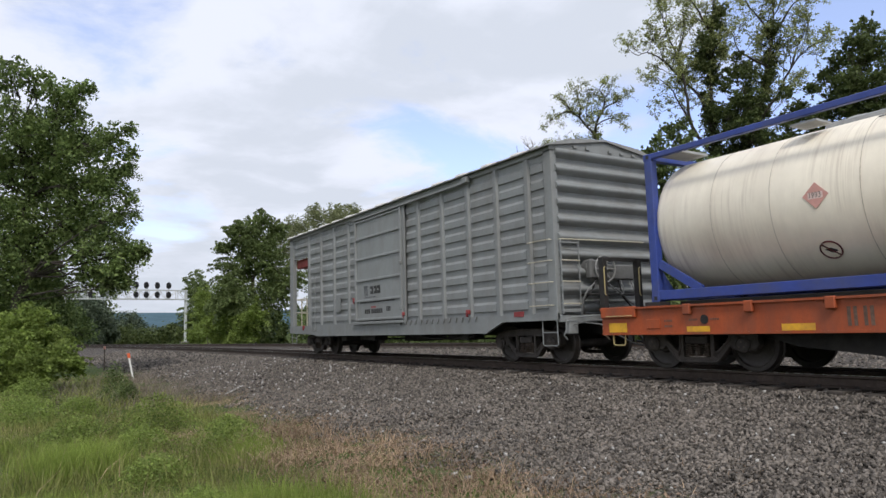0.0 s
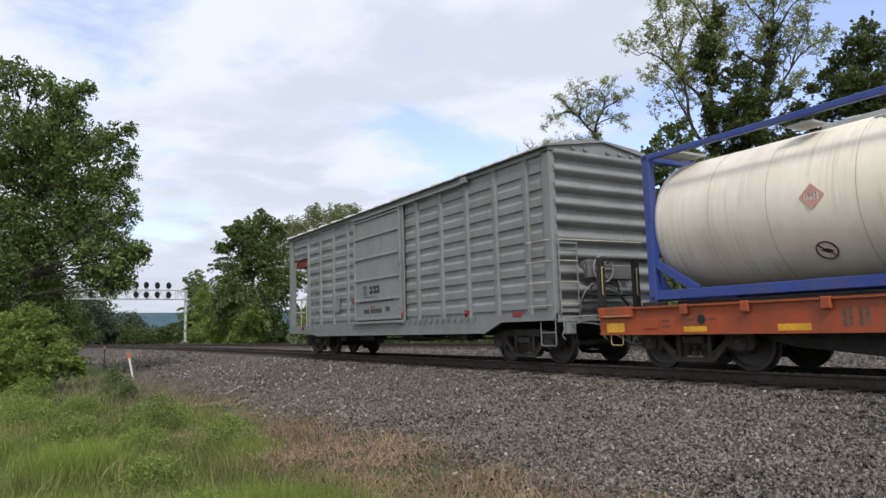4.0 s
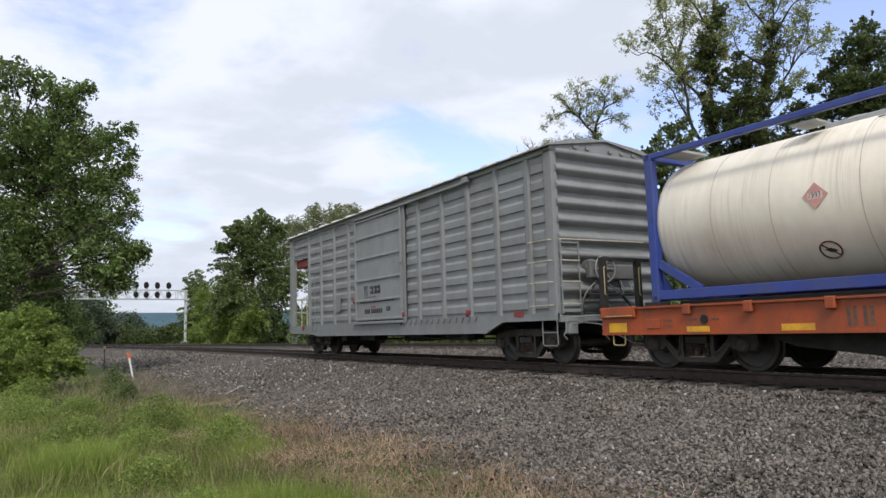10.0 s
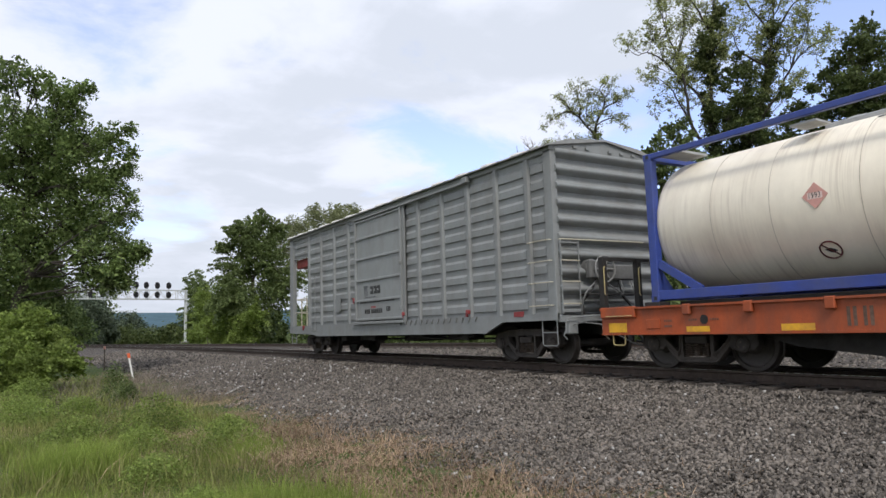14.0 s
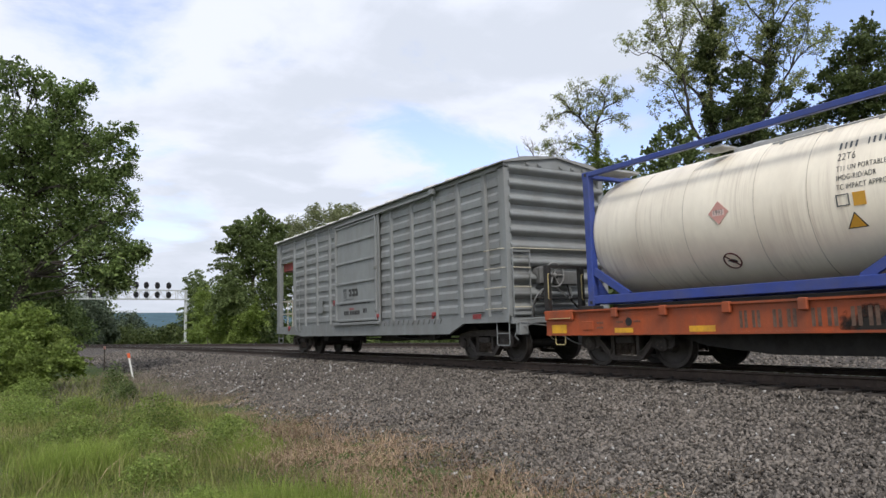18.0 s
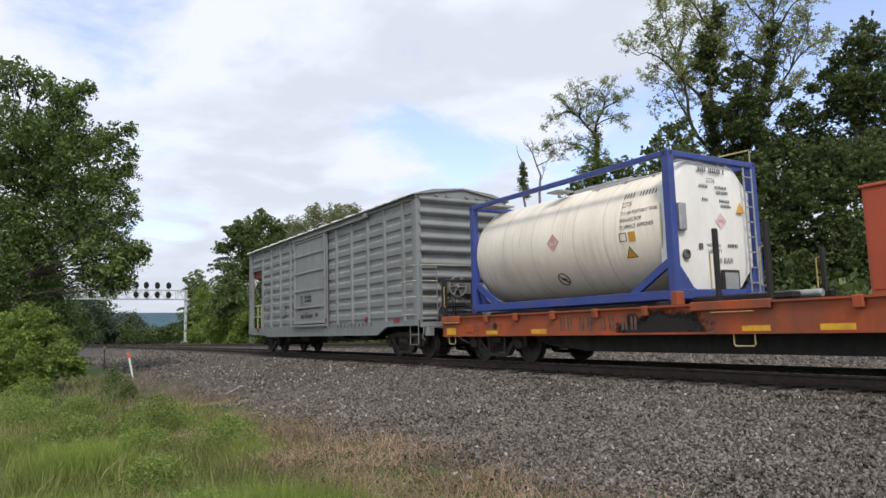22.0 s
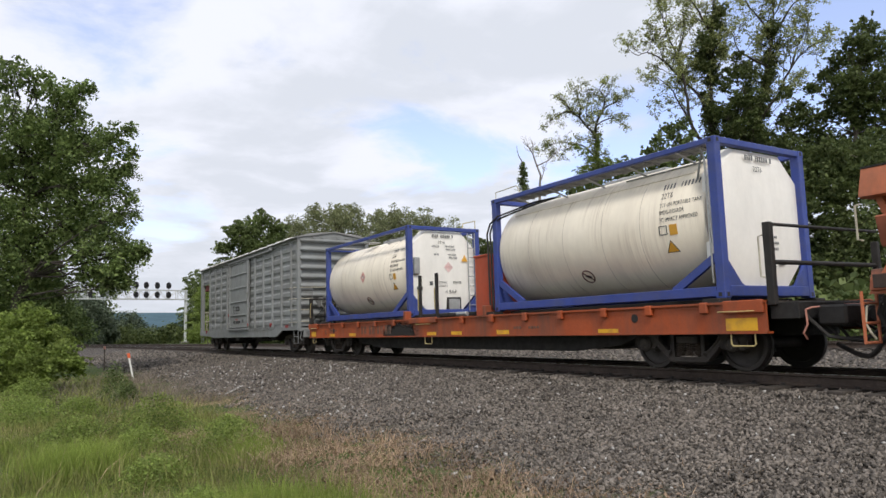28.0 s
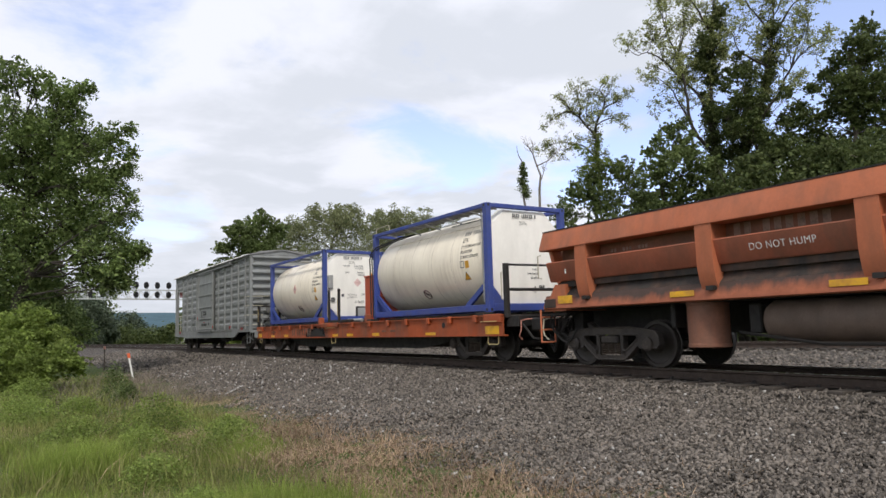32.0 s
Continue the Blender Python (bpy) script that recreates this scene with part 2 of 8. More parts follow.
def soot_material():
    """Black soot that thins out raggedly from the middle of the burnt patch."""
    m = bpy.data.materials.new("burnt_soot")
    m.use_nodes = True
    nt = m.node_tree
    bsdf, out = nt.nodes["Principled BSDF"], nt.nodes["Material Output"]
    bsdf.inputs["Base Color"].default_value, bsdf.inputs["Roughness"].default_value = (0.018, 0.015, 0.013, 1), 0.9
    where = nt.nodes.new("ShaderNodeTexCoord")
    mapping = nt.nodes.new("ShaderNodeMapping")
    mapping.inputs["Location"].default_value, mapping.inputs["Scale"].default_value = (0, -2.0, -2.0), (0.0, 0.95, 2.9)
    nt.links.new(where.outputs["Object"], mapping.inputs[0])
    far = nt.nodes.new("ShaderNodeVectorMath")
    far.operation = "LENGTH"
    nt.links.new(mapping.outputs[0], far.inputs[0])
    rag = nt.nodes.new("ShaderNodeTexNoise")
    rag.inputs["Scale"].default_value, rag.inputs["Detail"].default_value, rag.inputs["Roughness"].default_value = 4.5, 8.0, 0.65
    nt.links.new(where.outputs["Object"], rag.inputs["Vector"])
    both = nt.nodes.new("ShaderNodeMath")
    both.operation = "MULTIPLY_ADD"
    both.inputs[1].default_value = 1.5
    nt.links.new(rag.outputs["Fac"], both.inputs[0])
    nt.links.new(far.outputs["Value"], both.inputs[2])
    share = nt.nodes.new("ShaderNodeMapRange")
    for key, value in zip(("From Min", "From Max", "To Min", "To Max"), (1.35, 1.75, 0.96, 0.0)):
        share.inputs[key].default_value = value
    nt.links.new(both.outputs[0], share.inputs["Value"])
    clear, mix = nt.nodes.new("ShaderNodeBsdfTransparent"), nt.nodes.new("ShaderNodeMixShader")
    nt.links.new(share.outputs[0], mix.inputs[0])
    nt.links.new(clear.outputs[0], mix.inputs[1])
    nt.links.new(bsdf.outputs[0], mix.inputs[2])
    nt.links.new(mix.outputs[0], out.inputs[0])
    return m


def spilled_dirt_material():
    """Orange sill paint under spilled black dirt that hangs down from its upper edge in ragged streaks."""
    m = material("dump_sill_spilled_dirt", (0.40, 0.125, 0.062), 0.72, vary=0.2, scale=1.4, grain=20, bump=0.2, bump_scale=18)
    nt = m.node_tree
    bsdf = nt.nodes["Principled BSDF"]
    paint = bsdf.inputs["Base Color"].links[0].from_socket
    where = nt.nodes.new("ShaderNodeTexCoord")
    split = nt.nodes.new("ShaderNodeSeparateXYZ")
    nt.links.new(where.outputs["Object"], split.inputs[0])

    def noise_of(scale, stretch):
        mp = nt.nodes.new("ShaderNodeMapping")
        mp.inputs["Scale"].default_value = stretch
        nt.links.new(where.outputs["Object"], mp.inputs[0])
        n = nt.nodes.new("ShaderNodeTexNoise")
        n.inputs["Scale"].default_value, n.inputs["Detail"].default_value, n.inputs["Roughness"].default_value = scale, 7.0, 0.65
        nt.links.new(mp.outputs[0], n.inputs["Vector"])
        return n.outputs["Fac"]

    def sum_of(a, k, b):
        n = nt.nodes.new("ShaderNodeMath")
        n.operation = "MULTIPLY_ADD"
        n.inputs[1].default_value = k
        nt.links.new(a, n.inputs[0])
        nt.links.new(b, n.inputs[2])
        return n.outputs[0]
    level = sum_of(noise_of(0.8, (1, 1, 0.3)), 0.50, split.outputs[2])
    level = sum_of(noise_of(3.0, (1, 1.4, 0.3)), 0.26, level)
    share = nt.nodes.new("ShaderNodeMapRange")
    for key, value in zip(("From Min", "From Max", "To Min", "To Max"), (1.585, 1.72, 0.06, 0.93)):
        share.inputs[key].default_value = value
    nt.links.new(level, share.inputs["Value"])
    mix = nt.nodes.new("ShaderNodeMix")
    mix.data_type = "RGBA"
    mix.inputs[7].default_value = (0.045, 0.036, 0.031, 1)
    nt.links.new(share.outputs[0], mix.inputs[0])
    nt.links.new(paint, mix.inputs[6])
    nt.links.new(mix.outputs[2], bsdf.inputs["Base Color"])
    return m


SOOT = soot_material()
DUMP_SILL = spilled_dirt_material()
GALV = material("galvanised_steel", (0.55, 0.56, 0.56), 0.5, 0.35, vary=0.12, scale=3, bump=0.03)
GRATING = material("dull_grating", (0.17, 0.165, 0.155), 0.65, 0.3, vary=0.25, scale=5, bump=0.1)
ALU = material("dull_aluminium", (0.38, 0.38, 0.37), 0.5, 0.5, vary=0.15, scale=5, bump=0.05)
SIGNAL_BLACK = material("signal_black", (0.018, 0.018, 0.02), 0.55, vary=0.2, bump=0)
STAKE_ORANGE = material("stake_orange", (0.75, 0.13, 0.04), 0.5, vary=0.08, bump=0)
CONCRETE = material("concrete", (0.22, 0.21, 0.195), 0.9, vary=0.2, bump=0.3)
STONE = foliage("ballast_stone", (0.030, 0.0262, 0.022), (0.246, 0.214, 0.183), 0.0, (0.9, 1.12))
STONE_PALE = material("pale_stone", (0.42, 0.405, 0.38), 0.8, vary=0.2, bump=0.3)
DARK_BARK = material("dark_bark", (0.048, 0.04, 0.033), 0.95, vary=0.35, scale=3, grain=20, bump=0.8, bump_scale=18, bump_distance=0.03)
BARK = material("bark", (0.095, 0.078, 0.062), 0.95, vary=0.4, scale=3, grain=20, bump=0.8, bump_scale=18, bump_distance=0.03)
DEAD_WOOD = material("dead_wood", (0.20, 0.175, 0.155), 0.95, vary=0.3, scale=3, bump=0.6, bump_scale=18)
LEAF_NEAR = foliage("leaf_fresh_green", (0.066, 0.106, 0.033), (0.26, 0.335, 0.115), 0.42)
LEAF_BUSH = foliage("leaf_shrub", (0.115, 0.165, 0.036), (0.32, 0.40, 0.105), 0.48)
LEAF_MID = foliage("leaf_mid_green", (0.066, 0.096, 0.032), (0.20, 0.25, 0.09), 0.38)
LEAF_DARK = foliage("leaf_dark_green", (0.045, 0.068, 0.023), (0.155, 0.19, 0.066), 0.34)
LEAF_IVY = foliage("leaf_ivy", (0.042, 0.062, 0.022), (0.16, 0.19, 0.07), 0.3)
LEAF_SPARSE = foliage("leaf_young_olive", (0.205, 0.235, 0.085), (0.46, 0.49, 0.21), 0.5)
LEAF_OLIVE = foliage("leaf_olive", (0.135, 0.155, 0.08), (0.31, 0.33, 0.17), 0.42)
# distance haze is mixed into these leaf tones
LEAF_FAR = foliage("leaf_far_hazed", (0.060, 0.082, 0.056), (0.125, 0.155, 0.095), 0.3)
GRASS = foliage("grass_green", (0.115, 0.135, 0.038), (0.315, 0.325, 0.11), 0.38)
GRASS_LUSH = foliage("grass_lush", (0.135, 0.19, 0.035), (0.31, 0.38, 0.09), 0.4)
STRAW = foliage("dry_grass", (0.20, 0.13, 0.080), (0.50, 0.37, 0.25), 0.2)
LITTER = foliage("dry_leaf_litter", (0.11, 0.070, 0.048), (0.29, 0.205, 0.145), 0.1)
TWIG = foliage("dead_stems", (0.12, 0.098, 0.078), (0.27, 0.225, 0.175), 0.1)
# the haze before the ridge is put into its blue colour
HILL = material("wooded_hill_in_haze", (0.085, 0.135, 0.165), 1.0, vary=0.15, scale=0.004, grain=0.03, bump=0, spec=0.0)


def ground_material():
    """Soil, turf and crushed stone, by how far the spot lies from the tracks."""
    m = bpy.data.materials.new("ground_soil_and_ballast")
    m.use_nodes = True
    nt = m.node_tree
    bsdf = nt.nodes["Principled BSDF"]
    bsdf.inputs["Roughness"].default_value = 0.95
    bsdf.inputs["Specular IOR Level"].default_value = 0.2
    where = nt.nodes.new("ShaderNodeTexCoord")
    attr = nt.nodes.new("ShaderNodeAttribute")
    attr.attribute_name = "stony"

    def ramp(v, stops):
        n = nt.nodes.new("ShaderNodeValToRGB")
        n.color_ramp.elements[0].position, n.color_ramp.elements[0].color = stops[0][0], (*stops[0][1], 1)
        n.color_ramp.elements[1].position, n.color_ramp.elements[1].color = stops[-1][0], (*stops[-1][1], 1)
        for p_, c in stops[1:-1]:
            n.color_ramp.elements.new(p_).color = (*c, 1)
        nt.links.new(v, n.inputs[0])
        return n.outputs[0]

    cells = nt.nodes.new("ShaderNodeTexVoronoi")
    cells.inputs["Scale"].default_value = 22.0
    nt.links.new(where.outputs["Object"], cells.inputs["Vector"])
    sep = nt.nodes.new("ShaderNodeSeparateColor")
    nt.links.new(cells.outputs["Color"], sep.inputs[0])
    stone = ramp(sep.outputs[0], [(0.0, (0.04, 0.034, 0.03)), (0.6, (0.10, 0.088, 0.078)), (1.0, (0.19, 0.168, 0.15))])
    turf = nt.nodes.new("ShaderNodeTexNoise")
    turf.inputs["Scale"].default_value, turf.inputs["Detail"].default_value, turf.inputs["Roughness"].default_value = 1.3, 9, 0.7
    nt.links.new(where.outputs["Object"], turf.inputs["Vector"])
    soil = ramp(turf.outputs["Fac"], [(0.3, (0.04, 0.065, 0.016)), (0.5, (0.085, 0.125, 0.03)), (0.62, (0.17, 0.15, 0.07)), (0.8, (0.24, 0.18, 0.11))])
    mix = nt.nodes.new("ShaderNodeMix")
    mix.data_type = "RGBA"
    nt.links.new(attr.outputs["Fac"], mix.inputs[0])
    nt.links.new(soil, mix.inputs[6])
    nt.links.new(stone, mix.inputs[7])
    nt.links.new(mix.outputs[2], bsdf.inputs["Base Color"])
    bump = nt.nodes.new("ShaderNodeBump")
    bump.inputs["Strength"].default_value, bump.inputs["Distance"].default_value = 0.9, 0.05
    nt.links.new(cells.outputs["Distance"], bump.inputs["Height"])
    bump.invert = True
    nt.links.new(bump.outputs[0], bsdf.inputs["Normal"])
    return m


GROUND = ground_material()


# ---- how the train moves ----
# seconds and metres: the leading end of the first tank container along the track
TRAVEL = [(0.0, 8.26), (0.5, 8.27), (1.0, 8.32), (1.5, 8.35), (2.0, 8.36), (2.5, 8.36), (3.0, 8.35), (3.5, 8.335), (4.5, 8.3), (5.5, 8.275), (6.0, 8.265), (7.0, 8.263),
          (9.0, 8.263), (11.0, 8.263), (13.0, 8.263), (14.0, 8.265), (14.5, 8.31), (15.0, 8.39), (15.5, 8.5), (16.0, 8.66), (16.5, 8.868), (17.0, 9.137), (17.5, 9.455), (18.0, 9.823),
          (18.5, 10.222), (19.0, 10.64), (19.5, 11.084), (20.0, 11.548), (20.5, 12.053), (21.0, 12.597), (21.5, 13.171), (22.0, 13.785), (22.5, 14.417), (23.0, 15.08), (23.5, 15.79), (24.0, 16.53),
          (24.5, 17.31), (25.0, 18.11), (25.5, 18.91), (26.5, 20.52), (27.5, 22.14), (28.0, 22.95), (28.5, 23.767), (29.0, 24.575), (30.0, 26.13), (31.0, 27.68), (32.0, 29.23)]


def travel(t):
    return float(np.interp(t, [r[0] for r in TRAVEL], [r[1] for r in TRAVEL]))


def on_track(y, half):
    """Pose of a car whose middle is at y, its trucks half a span before and behind."""
    a, b = Vector((track_x(y - half), y - half, 0)), Vector((track_x(y + half), y + half, 0))
    d = b - a
    return Matrix.Translation((a + b) / 2) @ pose(0, 0, 0, 0, 0, -math.degrees(math.atan2(d.x, d.y)))


def riding(offset, car_offset, half):
    """Pose on the track of a thing that stands at offset on a car whose middle is at car_offset."""
    def at(t):
        return on_track(travel(t) + car_offset, half) @ pose(0, offset - car_offset, 0)
    return at


# ---- mesh helpers ----
def thing(name, label, category, group="", m=None, kind=""):
    """An empty at a thing's base that carries its parts."""
    ob = tagged(new(name), label, category, group, kind)
    if m is not None:
        ob.matrix_basis = m
    return ob


def mesh_of(bm, name, mat, smooth_angle=None):
    me = bpy.data.meshes.new(name)
    bm.normal_update()
    bm.to_mesh(me)
    bm.free()
    me.materials.append(mat)
    if smooth_angle:
        me.shade_smooth()
        me.set_sharp_from_angle(angle=radians(smooth_angle))
    return me


def part(name, bm, mat, parent=None, label="", smooth_angle=35):
    """Links a bmesh as one mesh object under a thing or a part."""
    ob = new(name, bm if isinstance(bm, bpy.types.Mesh) else mesh_of(bm, name, mat, smooth_angle))
    if parent is not None:
        ob.parent = parent
    return tagged(ob, label)


def pieces(name, bm, mat, parent, label=""):
    """Links every loose piece of a bmesh as a part of its own."""
    left = set(bm.verts)
    while left:
        heap = [min(left, key=lambda v: v.index)]
        island = set(heap)
        while heap:
            for e in heap.pop().link_edges:
                for v in e.verts:
                    if v not in island:
                        island.add(v)
                        heap.append(v)
        left -= island
        one = bmesh.new()
        twin = {v: one.verts.new(v.co) for v in island}
        for f in {f for v in island for f in v.link_faces}:
            one.faces.new([twin[v] for v in f.verts])
        part(name, one, mat, parent, label)
    bm.free()


def box(bm, x0, x1, y0, y1, z0, z1, bevel=0.0):
    vs = [bm.verts.new((x, y, z)) for x in (x0, x1) for y in (y0, y1) for z in (z0, z1)]
    fs = [bm.faces.new([vs[i] for i in q]) for q in ((0, 1, 3, 2), (4, 6, 7, 5), (0, 4, 5, 1), (2, 3, 7, 6), (0, 2, 6, 4), (1, 5, 7, 3))]
    if bevel:
        es = list({e for f in fs for e in f.edges})
        bmesh.ops.bevel(bm, geom=es, offset=bevel, segments=1, affect="EDGES", profile=0.5)
    return bm


def boxes(*rows, bevel=0.0):
    bm = bmesh.new()
    for r in rows:
        box(bm, *r, bevel=bevel)
    return bm


def ring(centre, axis, radius, n, phase=0.0, squash=1.0):
    a = Vector(axis).normalized()
    u = a.orthogonal().normalized() if abs(a.z) > 0.9 else a.cross(Vector((0, 0, 1))).normalized()
    v = a.cross(u)
    return [Vector(centre) + (u * math.cos(phase + 2 * math.pi * i / n) + v * math.sin(phase + 2 * math.pi * i / n) * squash) * radius for i in range(n)]


def tube(bm, path, radius, n=8, cap=True):
    """A round bar along a path of points; radius is one number or one a point."""
    pts = [Vector(p_) for p_ in path]
    radii = radius if isinstance(radius, (list, tuple)) else [radius] * len(pts)
    rows, u = [], None
    for i, p_ in enumerate(pts):
        a = (pts[min(i + 1, len(pts) - 1)] - pts[max(i - 1, 0)]).normalized()
        if u is None:
            u = a.orthogonal().normalized()
        u = (u - a * u.dot(a)).normalized()
        v = a.cross(u)
        rows.append([bm.verts.new(p_ + (u * math.cos(2 * math.pi * k / n) + v * math.sin(2 * math.pi * k / n)) * radii[i]) for k in range(n)])
    for a, b in zip(rows, rows[1:]):
        for k in range(n):
            bm.faces.new((a[k], a[(k + 1) % n], b[(k + 1) % n], b[k]))
    if cap:
        bm.faces.new(rows[0][::-1])
        bm.faces.new(rows[-1])
    return bm


def tubes(*paths, radius=0.012, n=6):
    bm = bmesh.new()
    for path in paths:
        tube(bm, path, radius, n)
    return bm


def smooth_line(points, rnd, stray, step=0.35):
    """A limb's line: a curve through its points with small kinks."""
    pts = [Vector(q) for q in points]
    pts = [pts[0] * 2 - pts[1]] + pts + [pts[-1] * 2 - pts[-2]]
    out = []
    for a, b, c, d in zip(pts, pts[1:], pts[2:], pts[3:]):
        n = max(2, round((c - b).length / step))
        for i in range(n):
            t = i / n
            q = 0.5 * (2 * b + (c - a) * t + (2 * a - 5 * b + 4 * c - d) * t * t + (3 * b - a - 3 * c + d) * t ** 3)
            out.append(q + Vector((rnd.uniform(-1, 1), rnd.uniform(-1, 1), rnd.uniform(-1, 1))) * stray)
    out.append(pts[-2])
    return out


def lathe(bm, centre, axis, profile, n=24):
    """Turns (along, radius) pairs about an axis."""
    a = Vector(axis).normalized()
    rows = []
    for along, radius in profile:
        rows.append([bm.verts.new(p_) for p_ in ring(Vector(centre) + a * along, a, max(radius, 0.001), n)])
    for p_, q in zip(rows, rows[1:]):
        for k in range(n):
            bm.faces.new((p_[k], p_[(k + 1) % n], q[(k + 1) % n], q[k]))
    bm.faces.new(rows[0][::-1])
    bm.faces.new(rows[-1])
    return bm


def extrude(bm, outline, axis, a, b):
    """A prism: outline of (u, v) pairs, pushed along x, y or z from a to b."""
    def at(u, v, w):
        return {"x": (w, u, v), "y": (u, w, v), "z": (u, v, w)}[axis]
    lo = [bm.verts.new(at(u, v, a)) for u, v in outline]
    hi = [bm.verts.new(at(u, v, b)) for u, v in outline]
    n = len(outline)
    for i in range(n):
        bm.faces.new((lo[i], lo[(i + 1) % n], hi[(i + 1) % n], hi[i]))
    bm.faces.new(lo[::-1])
    bm.faces.new(hi)
    bmesh.ops.recalc_face_normals(bm, faces=bm.faces[:])
    return bm


def prism(outline, axis, a, b):
    return extrude(bmesh.new(), outline, axis, a, b)


def soup(name, verts, faces, mat, smooth=False):
    """A mesh of many small pieces out of numpy arrays; faces all with the same number of corners."""
    me = bpy.data.meshes.new(name)
    n, k = faces.shape
    me.vertices.add(len(verts))
    me.vertices.foreach_set("co", verts.astype(np.float32).ravel())
    me.loops.add(n * k)
    me.loops.foreach_set("vertex_index", faces.astype(np.int32).ravel())
    me.polygons.add(n)
    me.polygons.foreach_set("loop_start", np.arange(0, n * k, k, dtype=np.int32))
    me.update(calc_edges=True)
    me.materials.append(mat)
    if smooth:
        me.shade_smooth()
    return me


# ---- the ground and the tracks ----
TRACK = 10.575
BEND = 30.0


def track_x(y):
    """Middle of the main track: straight, then easing to the left."""
    if y < BEND:
        return TRACK
    if y < 110:
        return TRACK - 0.00104 * (y - BEND) ** 2
    return TRACK - 0.00104 * 80 ** 2 - 0.1664 * (y - 110)


def siding_x(y):
    return 25.4 - 0.16 * y


def ground_z(x, y):
    """Height of the ground; the rail tops of the main track are at 0."""
    u, w = x - track_x(y), x - siding_x(y)
    if u > -1.45 and w < 1.75:
        z = -0.25 - (0.03 if u > 1.9 and w < -1.9 else 0.0)
    elif u <= -1.45:
        k = min(1.0, (-1.45 - u) / 4.7)
        z = -0.245 - 0.63 * k ** 0.9
        if u < -6.15:
            z -= 0.02 * min(4.0, -6.15 - u)
    else:
        k = min(1.0, (w - 1.75) / 2.0)
        z = -0.21 - 0.55 * k
    soft = min(1.0, max(0.0, (abs(u) - 2.2) / 3.0)) if u < 0 else min(1.0, max(0.0, (w - 2.5) / 3.0))
    return z + soft * 0.10 * noise.noise((x * 0.5, y * 0.5, 0.0)) + 0.035 * noise.noise((x * 1.7, y * 1.7, 3.0)) * (1.0 if u < -1.7 or w > 1.7 else 0.3)


def stoniness(x, y):
    u, w = x - track_x(y), x - siding_x(y)
    edge = 0.6 * noise.noise((x * 0.7, y * 0.7, 9.0)) + 0.3 * noise.noise((x * 2.5, y * 2.5, 4.0))
    if u < 0:
        return min(1.0, max(0.0, (u + 6.3 + edge) / 1.0))
    return min(1.0, max(0.0, (3.6 - w + edge) / 0.8))


def build_ground():
    xs = [-2600, -900, -350, -160, -80, -45, -28, -18] + [-12 + 0.5 * i for i in range(0, 100)] + [40, 46, 56, 75, 110, 180, 350, 900, 2600]
    ys = [-900, -300, -100, -40, -18, -8, -4] + [-2 + 0.5 * i for i in range(0, 84)] + [41 + 1.5 * i for i in range(0, 30)] + [90, 100, 112, 125, 140, 160, 190, 240, 320, 450, 800, 1800, 4200]
    bm = bmesh.new()
    stony = bm.verts.layers.float.new("stony")
    rows = []
    for y in ys:
        row = []
        for x in xs:
            v = bm.verts.new((x, y, ground_z(x, y)))
            v[stony] = stoniness(x, y)
            row.append(v)
        rows.append(row)
    for a, b in zip(rows, rows[1:]):
        for i in range(len(xs) - 1):
            bm.faces.new((a[i], a[i + 1], b[i + 1], b[i]))
    ob = part("ground", bm, GROUND, label="grassy verge and grey crushed-stone track bed", smooth_angle=80)
    tagged(ob, category="ground", kind="structure")


def rail_profile():
    """Flat-bottom rail section, its head towards z = 0."""
    half = [(0.036, 0.0), (0.037, -0.032), (0.009, -0.05), (0.009, -0.14), (0.07, -0.158), (0.07, -0.172)]
    return [(x, z) for x, z in half] + [(-x, z) for x, z in half[::-1]]


def sweep(profile, centre, offset, ys, drop=0.0):
    bm = bmesh.new()
    rows = []
    for y in ys:
        slope = (centre(y + 0.5) - centre(y - 0.5))
        n = math.hypot(1, slope)
        cx, cy = centre(y) + offset / n, y - offset * slope / n
        rows.append([bm.verts.new((cx + px / n, cy - px * slope / n, pz + drop)) for px, pz in profile])
    k = len(profile)
    for a, b in zip(rows, rows[1:]):
        for i in range(k):
            bm.faces.new((a[i], a[(i + 1) % k], b[(i + 1) % k], b[i]))
    bm.faces.new(rows[0])
    bm.faces.new(rows[-1][::-1])
    bmesh.ops.recalc_face_normals(bm, faces=bm.faces[:])
    return bm


